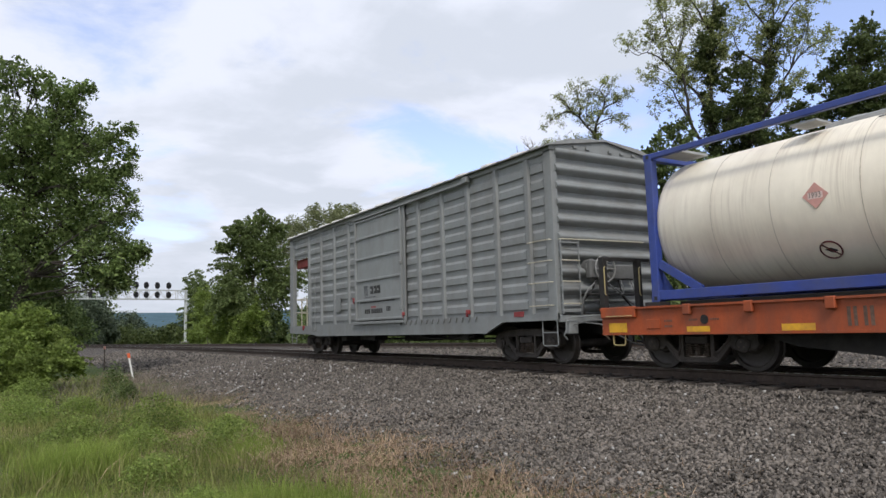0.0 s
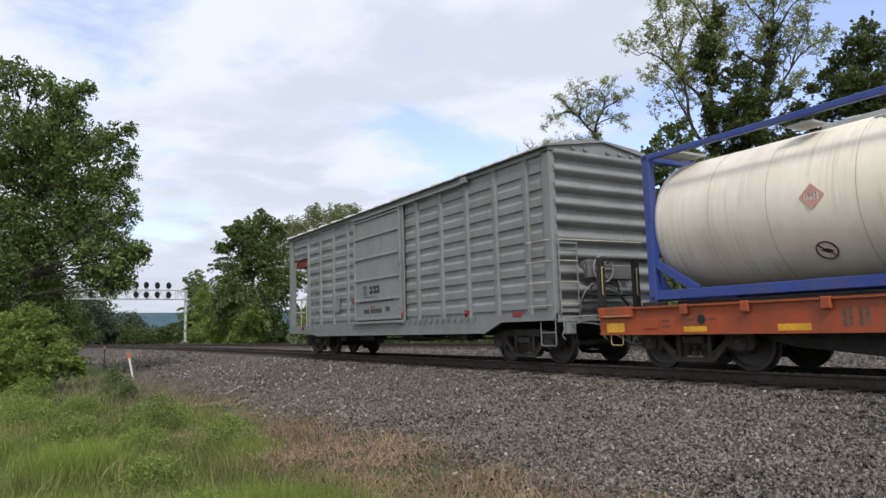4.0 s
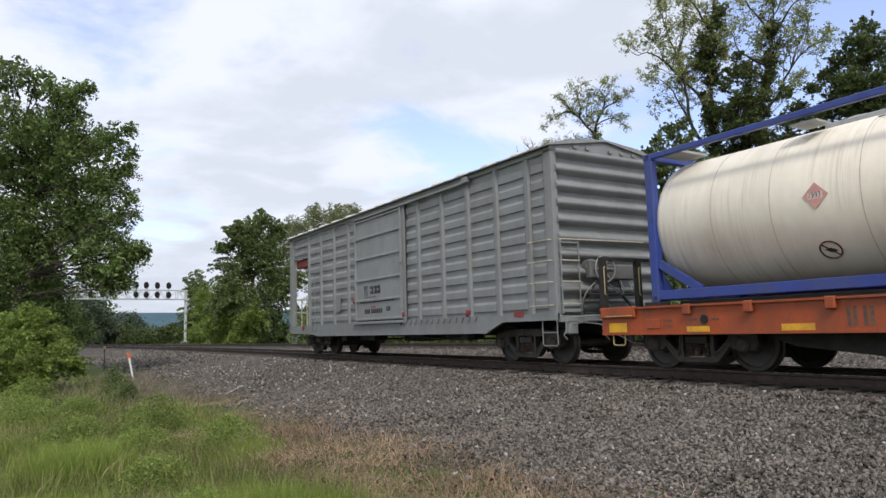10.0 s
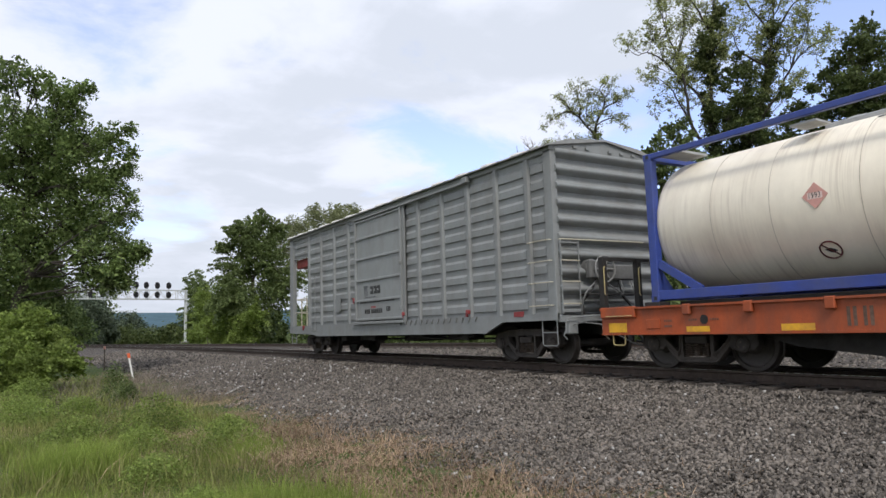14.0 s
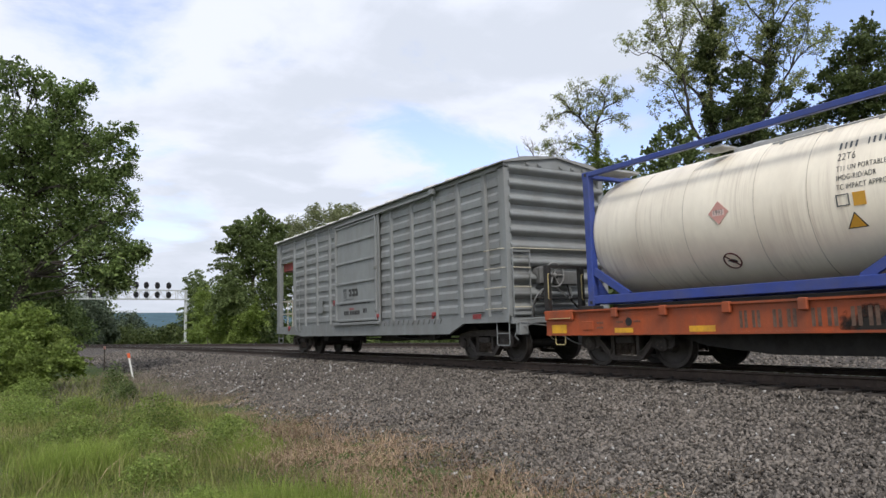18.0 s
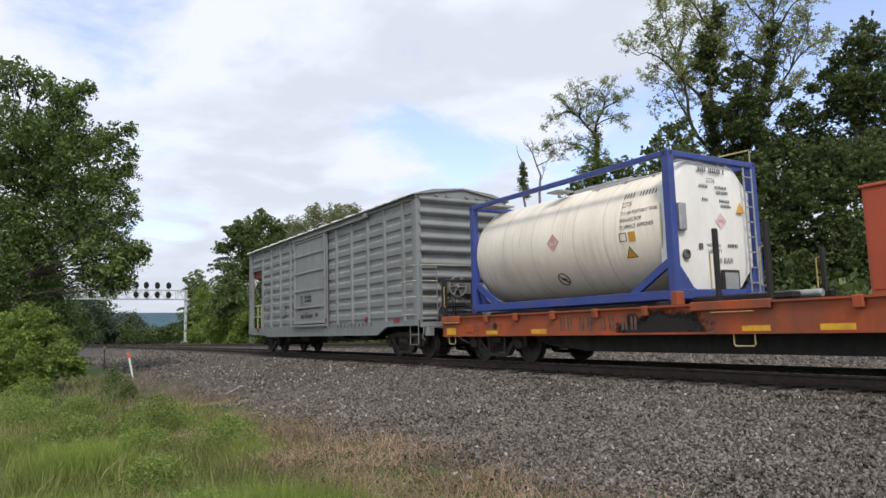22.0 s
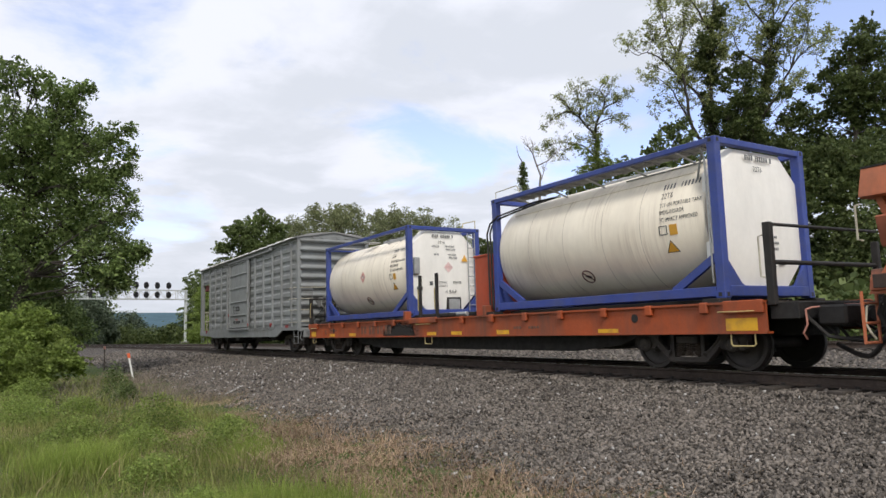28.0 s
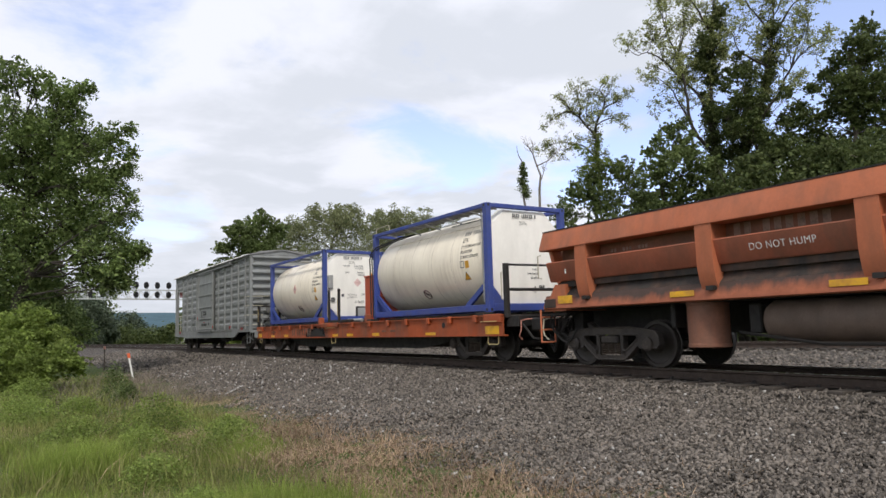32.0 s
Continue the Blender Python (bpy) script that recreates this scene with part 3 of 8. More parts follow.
def build_track(name, label, centre, y0, y1, tie_to, seed):
    root = thing(name, label, "railway track", kind="structure")
    ys = [y0 + (y1 - y0) * i / 90 for i in range(91)]
    for offset in (-0.755, 0.755):
        rail = part("rail", sweep(rail_profile(), centre, offset, ys), RUST, root, "rusty rail with a worn bright top")
        part("rail_head", sweep([(0.026, 0.0035), (0.026, 0.0005), (-0.026, 0.0005), (-0.026, 0.0035)], centre, offset, ys), RAIL_TOP, rail, "shiny worn running surface")
    anchor = mesh_of(boxes((-0.10, 0.10, -0.075, 0.075, -0.186, -0.168), (-0.095, -0.055, -0.03, 0.03, -0.176, -0.135), bevel=0.008), "rail_clip", IRON)
    bm = bmesh.new()
    box(bm, -1.3, 1.3, -0.115, 0.115, -0.36, -0.175, bevel=0.012)
    for f in bm.verts:
        f.co.z += 0.006 * math.sin(f.co.x * 9)
    sleeper = mesh_of(bm, "sleeper", TIE)
    rnd = random.Random(seed)
    y = y0 + 0.3
    while y < tie_to:
        slope = centre(y + 0.5) - centre(y - 0.5)
        ob = new("sleeper", sleeper)
        ob.parent = root
        ob.matrix_basis = pose(centre(y) + rnd.uniform(-0.06, 0.06), y, rnd.uniform(-0.012, 0.004), 0, 0, -math.degrees(math.atan(slope)) + rnd.uniform(-1.2, 1.2))
        if 2.0 < y < 32.0:
            clip = new("rail_clip", anchor)
            clip.parent = root
            clip.matrix_basis = pose(centre(y) - 0.755, y + rnd.uniform(-0.03, 0.03), rnd.uniform(-0.004, 0.008), 0, 0, -math.degrees(math.atan(slope)))
        y += 0.5 + rnd.uniform(-0.02, 0.02)
    return root


def stone_mesh(name, spots, sizes, seed, mat=None):
    """Crushed stones: squashed, cornered lumps with flat faces."""
    rng = np.random.default_rng(seed)
    base = np.array([(1, 0, 0), (-1, 0, 0), (0, 1, 0), (0, -1, 0), (0, 0, 1), (0, 0, -1)]) * 1.05
    tri = np.array([(4, 0, 2), (4, 2, 1), (4, 1, 3), (4, 3, 0), (5, 2, 0), (5, 1, 2), (5, 3, 1), (5, 0, 3)])
    n = len(spots)
    shape = base[None] + rng.normal(0, 0.30, (n, 6, 3))
    shape = shape * rng.uniform(0.55, 1.3, (n, 1, 3))
    q = rng.normal(0, 1, (n, 4))
    q /= np.linalg.norm(q, axis=1, keepdims=True)
    w, x, y, z = q.T
    rot = np.stack([1 - 2 * (y * y + z * z), 2 * (x * y - z * w), 2 * (x * z + y * w), 2 * (x * y + z * w), 1 - 2 * (x * x + z * z), 2 * (y * z - x * w),
                    2 * (x * z - y * w), 2 * (y * z + x * w), 1 - 2 * (x * x + y * y)], 1).reshape(n, 3, 3)
    v = np.einsum("nij,nkj->nki", rot, shape) * sizes[:, None, None] + spots[:, None, :]
    faces = (tri[None] + 6 * np.arange(n)[:, None, None]).reshape(-1, 3)
    return soup(name, v.reshape(-1, 3), faces, mat or STONE)


def scatter(n, x0, x1, y0, y1, rng, keep):
    out = []
    while len(out) < n:
        x, y = rng.uniform(x0, x1), rng.uniform(y0, y1)
        if rng.random() < keep(x, y):
            out.append((x, y, ground_z(x, y)))
    return np.array(out)


def build_ballast():
    """Loose crushed stone over the shoulder, thick where the camera looks down on it."""
    rng = np.random.default_rng(5)

    def shoulder(x, y):
        u = x - track_x(y)
        return stoniness(x, y) if u < -1.28 else (0.3 if u < -0.9 else 0.5 if abs(u) < 0.6 else 0.0)

    def seen(x, y):
        return shoulder(x, y) * (1.0 if x < 12.5 else 0.0) * (1 if -0.6 * y + 1.0 < x * 1.6 else 0)
    for n, y0, y1, lo, hi in ((56000, 1.5, 9.0, 0.012, 0.030), (42000, 9.0, 18.0, 0.014, 0.033), (22000, 18.0, 34.0, 0.02, 0.038), (7000, 34.0, 62.0, 0.045, 0.07)):
        spots = scatter(n, 2.8, 10.2, y0, y1, rng, seen)
        sizes = lo + (hi - lo) * rng.uniform(0, 1, n) ** 1.6
        spots[:, 2] += sizes * rng.uniform(-0.1, 0.75, n)
        tagged(part("ballast_stones", stone_mesh("ballast_stones", spots, sizes, int(y0)), None), "loose grey-brown crushed stone on the track shoulder", "ballast", kind="stuff")
    # round the ends of the sleepers
    spots = []
    while len(spots) < 12000:
        y, u = rng.uniform(2.0, 36.0), -rng.uniform(0.88, 1.62)
        spots.append((track_x(y) + u, y, -0.226 + 0.06 * noise.noise((u * 3, y * 2.2, 1.0)) - 0.10 * max(0.0, -1.36 - u)))
    spots = np.array(spots)
    sizes = rng.uniform(0.018, 0.038, len(spots))
    tagged(part("ballast_stones", stone_mesh("ballast_stones", spots, sizes, 79), None), "brownish crushed stone packed round the sleeper ends", "ballast", kind="stuff")
    # beyond the main track, seen beneath the cars
    spots = scatter(10000, 11.9, 26.0, 2.0, 44.0, rng, lambda x, y: 1.0 if x > track_x(y) + 1.2 and x < siding_x(y) + 3.0 and abs(x - siding_x(y)) > 0.9 else 0.0)
    sizes = rng.uniform(0.03, 0.06, len(spots))
    spots[:, 2] += sizes * 0.2
    tagged(part("ballast_stones", stone_mesh("ballast_stones", spots, sizes, 77), None), "pale grey crushed stone between the two tracks", "ballast", kind="stuff")
    spots = scatter(520, 3.4, 9.2, 2.0, 30.0, rng, seen)
    sizes = rng.uniform(0.010, 0.026, len(spots)) * (0.8 + spots[:, 1] / 25)
    spots[:, 2] += sizes * 0.6 + 0.016
    tagged(part("pale_stones", stone_mesh("pale_stones", spots, sizes, 78, STONE_PALE), None), "scattered whitish stones lying on the ballast", "ballast", kind="stuff")


def fallen_stick():
    stick = thing("fallen_stick", "pale bleached stick lying at the foot of the ballast", "stick", m=pose(4.85, 18.9, ground_z(4.85, 18.9) + 0.03, 0, 0, -30))
    part("stick", tubes([(0, 0, 0), (0.02, 0.9, 0.05), (-0.05, 1.9, 0.06)], radius=0.022), STONE_PALE, stick)


build_ground()
build_track("main_track", "main railway track with rusty rails on timber sleepers", track_x, -12.0, 200.0, 62.0, 1)
build_track("side_track", "second railway track converging beyond the train", siding_x, -12.0, 200.0, 46.0, 2)
build_ballast()
fallen_stick()


# ---- the train ----
TRAIN = []  # things that ride the track, and their place at a time
ROLLING = []  # wheel sets: object, place on its car, wheel radius


def lettering(name, text, size, m, mat, parent, squeeze=1.0, depth=0.0015):
    """Words as thin solid letters; text runs along local x, up is local y."""
    curve = bpy.data.curves.new(name, "FONT")
    curve.body, curve.size, curve.extrude, curve.offset, curve.space_character = text, size, depth, -0.010 * size, 1.10
    temp = bpy.data.objects.new(name, curve)
    scene.collection.objects.link(temp)
    bpy.context.view_layer.update()
    me = bpy.data.meshes.new_from_object(temp.evaluated_get(bpy.context.evaluated_depsgraph_get()))
    bpy.data.objects.remove(temp)
    me.transform(m @ Matrix.Diagonal((squeeze / 1.1, 1, 1, 1)))
    bm = bmesh.new()
    bm.from_mesh(me)
    bmesh.ops.remove_doubles(bm, verts=bm.verts[:], dist=0.0002)
    bm.verts.index_update()
    bpy.data.meshes.remove(me)
    pieces(name, bm, mat, parent)


NEAR_SIDE = Matrix(((0, 0, -1, 0), (-1, 0, 0, 0), (0, 1, 0, 0), (0, 0, 0, 1)))  # text on a face that looks to -x
REAR_END = Matrix(((1, 0, 0, 0), (0, 0, -1, 0), (0, 1, 0, 0), (0, 0, 0, 1)))  # text on a face that looks to -y


def rear_text(name, text, size, x, y, z, mat, parent, squeeze=1.0):
    lettering(name, text, size, Matrix.Translation((x, y, z)) @ REAR_END, mat, parent, squeeze)


def bars(x, y, z, widths, height, gap, thick=0.003):
    """A row of plain upright bars in place of characters, on a face that looks to -x; runs towards -y."""
    bm = bmesh.new()
    for w in widths:
        if w > 0:
            box(bm, x - thick, x + thick, y - w, y, z, z + height)
        y -= abs(w) + gap
    return bm


WHEEL = None
BRAKE_GREY = material("grimy_grey_casting", (0.13, 0.13, 0.125), 0.6, vary=0.25, dirt=(0.05, 0.045, 0.04), dirt_amount=0.6, bump=0.1)


def wheel_mesh():
    bm = bmesh.new()
    r = 0.42
    profile = [(-0.07, 0.06), (-0.07, 0.12), (-0.035, 0.15), (-0.012, 0.30), (-0.035, 0.345), (-0.06, 0.355), (-0.06, r - 0.008), (-0.052, r),
               (0.035, r + 0.004), (0.042, r + 0.026), (0.068, r + 0.024), (0.072, 0.35), (0.03, 0.335), (0.02, 0.15), (0.09, 0.12), (0.09, 0.06)]
    lathe(bm, (0, 0, 0), (1, 0, 0), profile, 40)
    return mesh_of(bm, "wheel", TREAD, 40)


def wheelset(parent, y, radius=0.42):
    """Axle with two flanged wheels and bearing caps."""
    bm = bmesh.new()
    lathe(bm, (0, 0, 0), (1, 0, 0), [(-1.06, 0.07), (-1.0, 0.075), (-0.7, 0.085), (0, 0.08), (0.7, 0.085), (1.0, 0.075), (1.06, 0.07)], 12)
    axle = part("wheelset", bm, TRUCK, parent)
    axle.matrix_basis = pose(0, y, radius)
    for side in (-1, 1):
        w = part("wheel", WHEEL, None, axle)
        w.matrix_basis = pose(0.755 * side, 0, 0, 0, 0, 0 if side < 0 else 180)
        cap = bmesh.new()
        lathe(cap, (1.06 * side, 0, 0), (side, 0, 0), [(0, 0.085), (0.05, 0.085), (0.07, 0.06)], 12)
        for k in range(3):
            a = math.radians(90 + 120 * k)
            lathe(cap, (1.12 * side, 0.05 * math.cos(a), 0.05 * math.sin(a)), (side, 0, 0), [(0, 0.014), (0.02, 0.014)], 6)
        part("bearing_cap", cap, SPRING, axle)
    ROLLING.append((axle, pose(0, y, radius), radius))


def rounded(points, r):
    """A polygon with its corners cut round."""
    out, n = [], len(points)
    for i in range(n):
        p_, a, b = Vector(points[i]), Vector(points[i - 1]), Vector(points[(i + 1) % n])
        u, v = (a - p_).normalized() * r, (b - p_).normalized() * r
        for k in (0.0, 0.5, 1.0):
            q = (p_ + u) * (1 - k) ** 2 + p_ * 2 * k * (1 - k) + (p_ + v) * k * k
            out.append((q.x, q.y))
    return out


def plate(outline, holes, x0, x1):
    """A thick plate across x with holes right through it; outlines of (y, z)."""
    bm = bmesh.new()
    for x in (x0, x1):
        edges = []
        for loop in [outline] + holes:
            vs = [bm.verts.new((x, a, b)) for a, b in loop]
            edges += [bm.edges.new((vs[i - 1], vs[i])) for i in range(len(vs))]
        bmesh.ops.triangle_fill(bm, use_beauty=True, use_dissolve=False, edges=edges)
    bm.verts.index_update()
    n = len(bm.verts) // 2
    bm.verts.ensure_lookup_table()
    first = 0
    for loop in [outline] + holes:
        for i in range(len(loop)):
            a, b = first + i, first + (i + 1) % len(loop)
            bm.faces.new((bm.verts[a], bm.verts[b], bm.verts[n + b], bm.verts[n + a]))
        first += len(loop)
    bmesh.ops.recalc_face_normals(bm, faces=bm.faces[:])
    return bm


def truck(parent, y, base=1.73):
    """Two side frames with spring nests, a bolster, brake beams and two wheel sets."""
    h = base / 2
    for side in (-1, 1):
        x0, x1 = 1.0 * side - 0.07, 1.0 * side + 0.07
        half = [(0.33, 0.145), (0.40, 0.175), (h - 0.24, 0.41), (h - 0.19, 0.36), (h + 0.19, 0.36), (h + 0.245, 0.42), (h + 0.24, 0.55), (h + 0.17, 0.645), (h - 0.05, 0.685), (0.5, 0.725)]
        window = rounded([(0.325, 0.60), (0.325, 0.32), (0.38, 0.295), (h - 0.23, 0.52), (h - 0.25, 0.60)], 0.035)
        nest = rounded([(-0.265, 0.215), (0.265, 0.215), (0.265, 0.60), (-0.265, 0.60)], 0.03)
        outline = [(y + a, b) for a, b in half] + [(y - a, b) for a, b in half[::-1]]
        holes = [[(y + a, b) for a, b in window], [(y - a, b) for a, b in window], [(y + a, b) for a, b in nest]]
        bm = plate(outline, holes, x0, x1)
        for loop in holes[:2]:
            pts = [(1.0 * side + 0.068 * side, a, b) for a, b in loop]
            tube(bm, pts + pts[:2], 0.022, 6, cap=False)
        pts = [(1.0 * side + 0.065 * side, a, b) for a, b in outline]
        tube(bm, pts + pts[:2], 0.020, 6, cap=False)
        frame_ = part("side_frame", bm, TRUCK, parent, "dusty cast-iron side frame")
        springs = bmesh.new()
        for k in (-0.17, 0.0, 0.17):
            for j in range(6):
                lathe(springs, (1.0 * side + 0.03 * side, y + k, 0.235 + 0.034 * j), (0, 0, 1), [(0, 0.06), (0.010, 0.078), (0.020, 0.06)], 12)
            lathe(springs, (1.0 * side, y + k, 0.24), (0, 0, 1), [(0, 0.05), (0.2, 0.05)], 8)
        part("spring_nest", springs, SPRING, frame_, "rusty coil springs")
        part("bolster_end", boxes((1.0 * side - 0.1, 1.0 * side + 0.1, y - 0.21, y + 0.21, 0.44, 0.575), bevel=0.02), TRUCK, frame_)
        lug = bmesh.new()
        lathe(lug, (1.08 * side, y + h, 0.43), (side, 0, 0), [(0, 0.125), (0.03, 0.12), (0.055, 0.085)], 14)
        part("bearing_adapter", lug, TRUCK, frame_)
        lug = bmesh.new()
        lathe(lug, (1.08 * side, y - h, 0.43), (side, 0, 0), [(0, 0.125), (0.03, 0.12), (0.055, 0.085)], 14)
        part("bearing_adapter", lug, TRUCK, frame_)
    bolster = prism([(-0.95, 0.46), (-0.3, 0.40), (0.3, 0.40), (0.95, 0.46), (0.95, 0.58), (0.3, 0.68), (-0.3, 0.68), (-0.95, 0.58)], "y", y - 0.2, y + 0.2)
    part("bolster", bolster, IRON, parent)
    beam = bmesh.new()
    for s in (-1, 1):
        box(beam, -0.8, 0.8, y + s * (h - 0.52) - 0.04, y + s * (h - 0.52) + 0.04, 0.30, 0.40)
        for e in (-1, 1):
            box(beam, e * 0.755 - 0.05, e * 0.755 + 0.05, y + s * (h - 0.52) - 0.02, y + s * (h - 0.44) + 0.02, 0.24, 0.52)
    part("brake_beam", beam, IRON, parent)
    wheelset(parent, y - h)
    wheelset(parent, y + h)


def coupler(parent, y, way):
    """Draft sill, coupler shank and knuckle at the end of a car."""
    bm = boxes((-0.2, 0.2, min(y, y - way * 0.9), max(y, y - way * 0.9), 0.66, 1.0), bevel=0.01)
    box(bm, -0.09, 0.09, min(y, y + way * 0.42), max(y, y + way * 0.42), 0.76, 0.92, bevel=0.015)
    extrude(bm, [(-0.17, y + way * 0.40), (0.13, y + way * 0.40), (0.17, y + way * 0.56), (0.05, y + way * 0.70), (-0.02, y + way * 0.58), (-0.16, y + way * 0.64)], "z", 0.70, 0.98)
    part("coupler", bm, IRON, parent)
    hose = bmesh.new()
    tube(hose, [(0.35, y, 0.78), (0.37, y + way * 0.2, 0.72), (0.34, y + way * 0.42, 0.52), (0.25, y + way * 0.6, 0.42), (0.12, y + way * 0.66, 0.45)], 0.026, 8)
    part("air_hose", hose, HOSE, parent)


def cut_lever(parent, y, way, mat, x_end=-1.42):
    """Uncoupling lever: a bar from the coupler to the side, its handle hanging down."""
    path = [(-0.15, y + way * 0.45, 0.98), (-0.5, y + way * 0.2, 0.98), (x_end + 0.12, y + way * 0.12, 0.95), (x_end, y + way * 0.1, 0.92), (x_end - 0.02, y + way * 0.12, 0.72), (x_end - 0.03, y + way * 0.06, 0.60), (x_end + 0.06, y + way * 0.05, 0.52)]
    part("uncoupling_lever", tubes(path, radius=0.014), mat, parent, "bent steel uncoupling lever")


def stirrup(parent, x, y0, y1, z0, z1, mat, rungs=0):
    bm = bmesh.new()
    tube(bm, [(x, y0, z1), (x, y0, z0 + 0.03), (x, y0 + 0.03 * (1 if y1 > y0 else -1), z0), (x, y1 - 0.03 * (1 if y1 > y0 else -1), z0), (x, y1, z0 + 0.03), (x, y1, z1)], 0.012, 6)
    for k in range(rungs):
        z = z0 + (z1 - z0) * (k + 1) / (rungs + 1)
        tube(bm, [(x, y0, z), (x, y1, z)], 0.012, 6)
    part("step_stirrup", bm, mat, parent)


def bead(bm, x, out, y0, y1, z, tall, deep):
    """A pressed stiffening bead: a long hipped swelling on a sheet at x."""
    a = [bm.verts.new(c) for c in ((x, y0, z - tall / 2), (x, y1, z - tall / 2), (x, y1, z + tall / 2), (x, y0, z + tall / 2))]
    r = [bm.verts.new((x + out * deep, y, z + dz)) for y, dz in ((y0 + 0.05, -tall * 0.45), (y1 - 0.05, -tall * 0.45), (y1 - 0.10, tall * 0.22), (y0 + 0.10, tall * 0.22))]
    for i in range(4):
        bm.faces.new((a[i], a[(i + 1) % 4], r[(i + 1) % 4], r[i]))
    bm.faces.new(r)
    bmesh.ops.recalc_face_normals(bm, faces=bm.faces[:])


def build_boxcar():
    car = thing("boxcar", "weathered grey ribbed boxcar with sliding door and open end platform", "rail car")
    W = 1.44
    posts = [-6.93, -5.81, -4.67, -3.49, -2.28]
    front = [2.28, 3.45, 4.62]
    levels = [4.05 - 0.35 * k for k in range(9)]
    wall_end = 5.78
    for side in (-1, 1):
        x, out = side * W, side
        xo = side * 1.5
        # sheets between the posts, each with its pressed beads
        edges = [(-7.58, posts[0])] + list(zip(posts, posts[1:])) + [(posts[-1], -1.48)] + [(1.62, front[0])] + list(zip(front, front[1:])) + [(front[-1], wall_end)]
        for a, b in edges:
            bm = bmesh.new()
            beads = []
            box(bm, min(x, x - out * 0.05), max(x, x - out * 0.05), a, b, 1.02, 4.32)
            lo, hi = a + 0.075, b - 0.075
            if hi - lo > 0.25:
                for z in levels:
                    beads.append((lo, hi, z))
            panel = part("side_panel", bm, GREY, car, smooth_angle=20)
            for lo, hi, z in beads:
                swell = bmesh.new()
                bead(swell, x, out, lo, hi, z, 0.22, 0.036)
                part("pressed_rib", swell, GREY, panel, smooth_angle=20)
        for y in posts + front + [wall_end]:
            bm = prism([(x - out * 0.01, y - 0.095), (xo, y - 0.055), (xo, y + 0.055), (x - out * 0.01, y + 0.095)], "z", 0.98, 4.30)
            part("side_post", bm, GREY, car)
        for y0, y1 in ((-7.75, -7.50), (7.42, 7.75)):
            part("corner_post", boxes((min(xo, x - out * 0.1), max(xo, x - out * 0.1), y0, y1, 0.9, 4.36), bevel=0.015), GREY, car)
        # sheet over the platform opening
        bm = boxes((min(x, x - out * 0.05), max(x, x - out * 0.05), wall_end, 7.42, 3.57, 4.32))
        bead(bm, x, out, wall_end + 0.15, 7.3, 4.05, 0.15, 0.04)
        bead(bm, x, out, wall_end + 0.15, 7.3, 3.75, 0.12, 0.03)
        part("side_panel", bm, GREY, car)
        # eaves rail
        part("eaves_rail", boxes((min(xo, x - out * 0.04), max(xo + out * 0.03, x - out * 0.04), -7.75, 7.75, 4.30, 4.42), bevel=0.012), GREY, car)
        # side sill, deep between the trucks
        sill = prism([(-7.75, 1.04), (7.75, 1.04), (7.75, 0.78), (5.45, 0.72), (4.9, 0.66), (-5.3, 0.66), (-5.95, 0.90), (-7.75, 0.90)], "x", min(x, xo + out * 0.01), max(x, xo + out * 0.01))
        part("side_sill", sill, GREY, car)
        gussets = bmesh.new()
        for k in range(14):
            y = -5.0 + 0.28 * k
            extrude(gussets, [(y, 1.05), (y + 0.12, 1.05), (y + 0.06, 0.93)], "x", xo + out * 0.012, xo + out * 0.05)
        pieces("gusset", gussets, GREY, car)
        # door: four flat sheets between ribs, tracks above and below
        door = part("sliding_door", boxes((min(xo - out * 0.03, xo + out * 0.02), max(xo - out * 0.03, xo + out * 0.02), -1.36, 1.56, 1.12, 4.20), bevel=0.01), DOOR_GREY, car, "flat grey sliding door with four sheets")
        for z in (1.14, 1.70, 2.32, 2.98, 3.62, 4.16):
            part("door_rib", boxes((min(xo, xo + out * 0.06), max(xo, xo + out * 0.06), -1.36, 1.56, z - 0.035, z + 0.035), bevel=0.012), DOOR_GREY, door)
        for y in (-1.40, 1.58):
            part("door_edge", boxes((min(xo, xo + out * 0.07), max(xo, xo + out * 0.07), y - 0.05, y + 0.05, 1.1, 4.22), bevel=0.012), DOOR_GREY, door)
        for z in (1.35, 2.6):
            part("hinge_lug", boxes((min(xo, xo + out * 0.11), max(xo, xo + out * 0.11), -1.46, -1.38, z, z + 0.10), bevel=0.01), GREY, door)
        part("door_track", boxes((min(xo, xo + out * 0.10), max(xo, xo + out * 0.10), -1.55, 1.75, 0.99, 1.07), bevel=0.01), GREY, car)
        part("door_rail", boxes((min(xo, xo + out * 0.09), max(xo, xo + out * 0.09), -4.7, 1.7, 4.22, 4.27)), GREY, car)
        part("door_post", boxes((min(xo, xo + out * 0.04), max(xo, xo + out * 0.04), -1.62, -1.48, 1.04, 4.3), bevel=0.01), GREY, car)
        # small red fittings along the sill
        for y, z in ((-4.65, 1.12), (1.72, 1.72), (-1.5, 1.18), (6.2, 0.95)):
            part("red_fitting", boxes((min(xo, xo + out * 0.07), max(xo, xo + out * 0.07), y - 0.06, y + 0.06, z, z + 0.10), (min(xo, xo + out * 0.05), max(xo, xo + out * 0.05), y + 0.03, y + 0.10, z - 0.07, z + 0.03), bevel=0.012), RED, car, "red-painted lever bracket")
        part("red_plate", boxes((min(xo, xo + out * 0.022), max(xo, xo + out * 0.022), -6.70, -6.38, 1.0, 1.11)), RED, car, "red reflector plate")
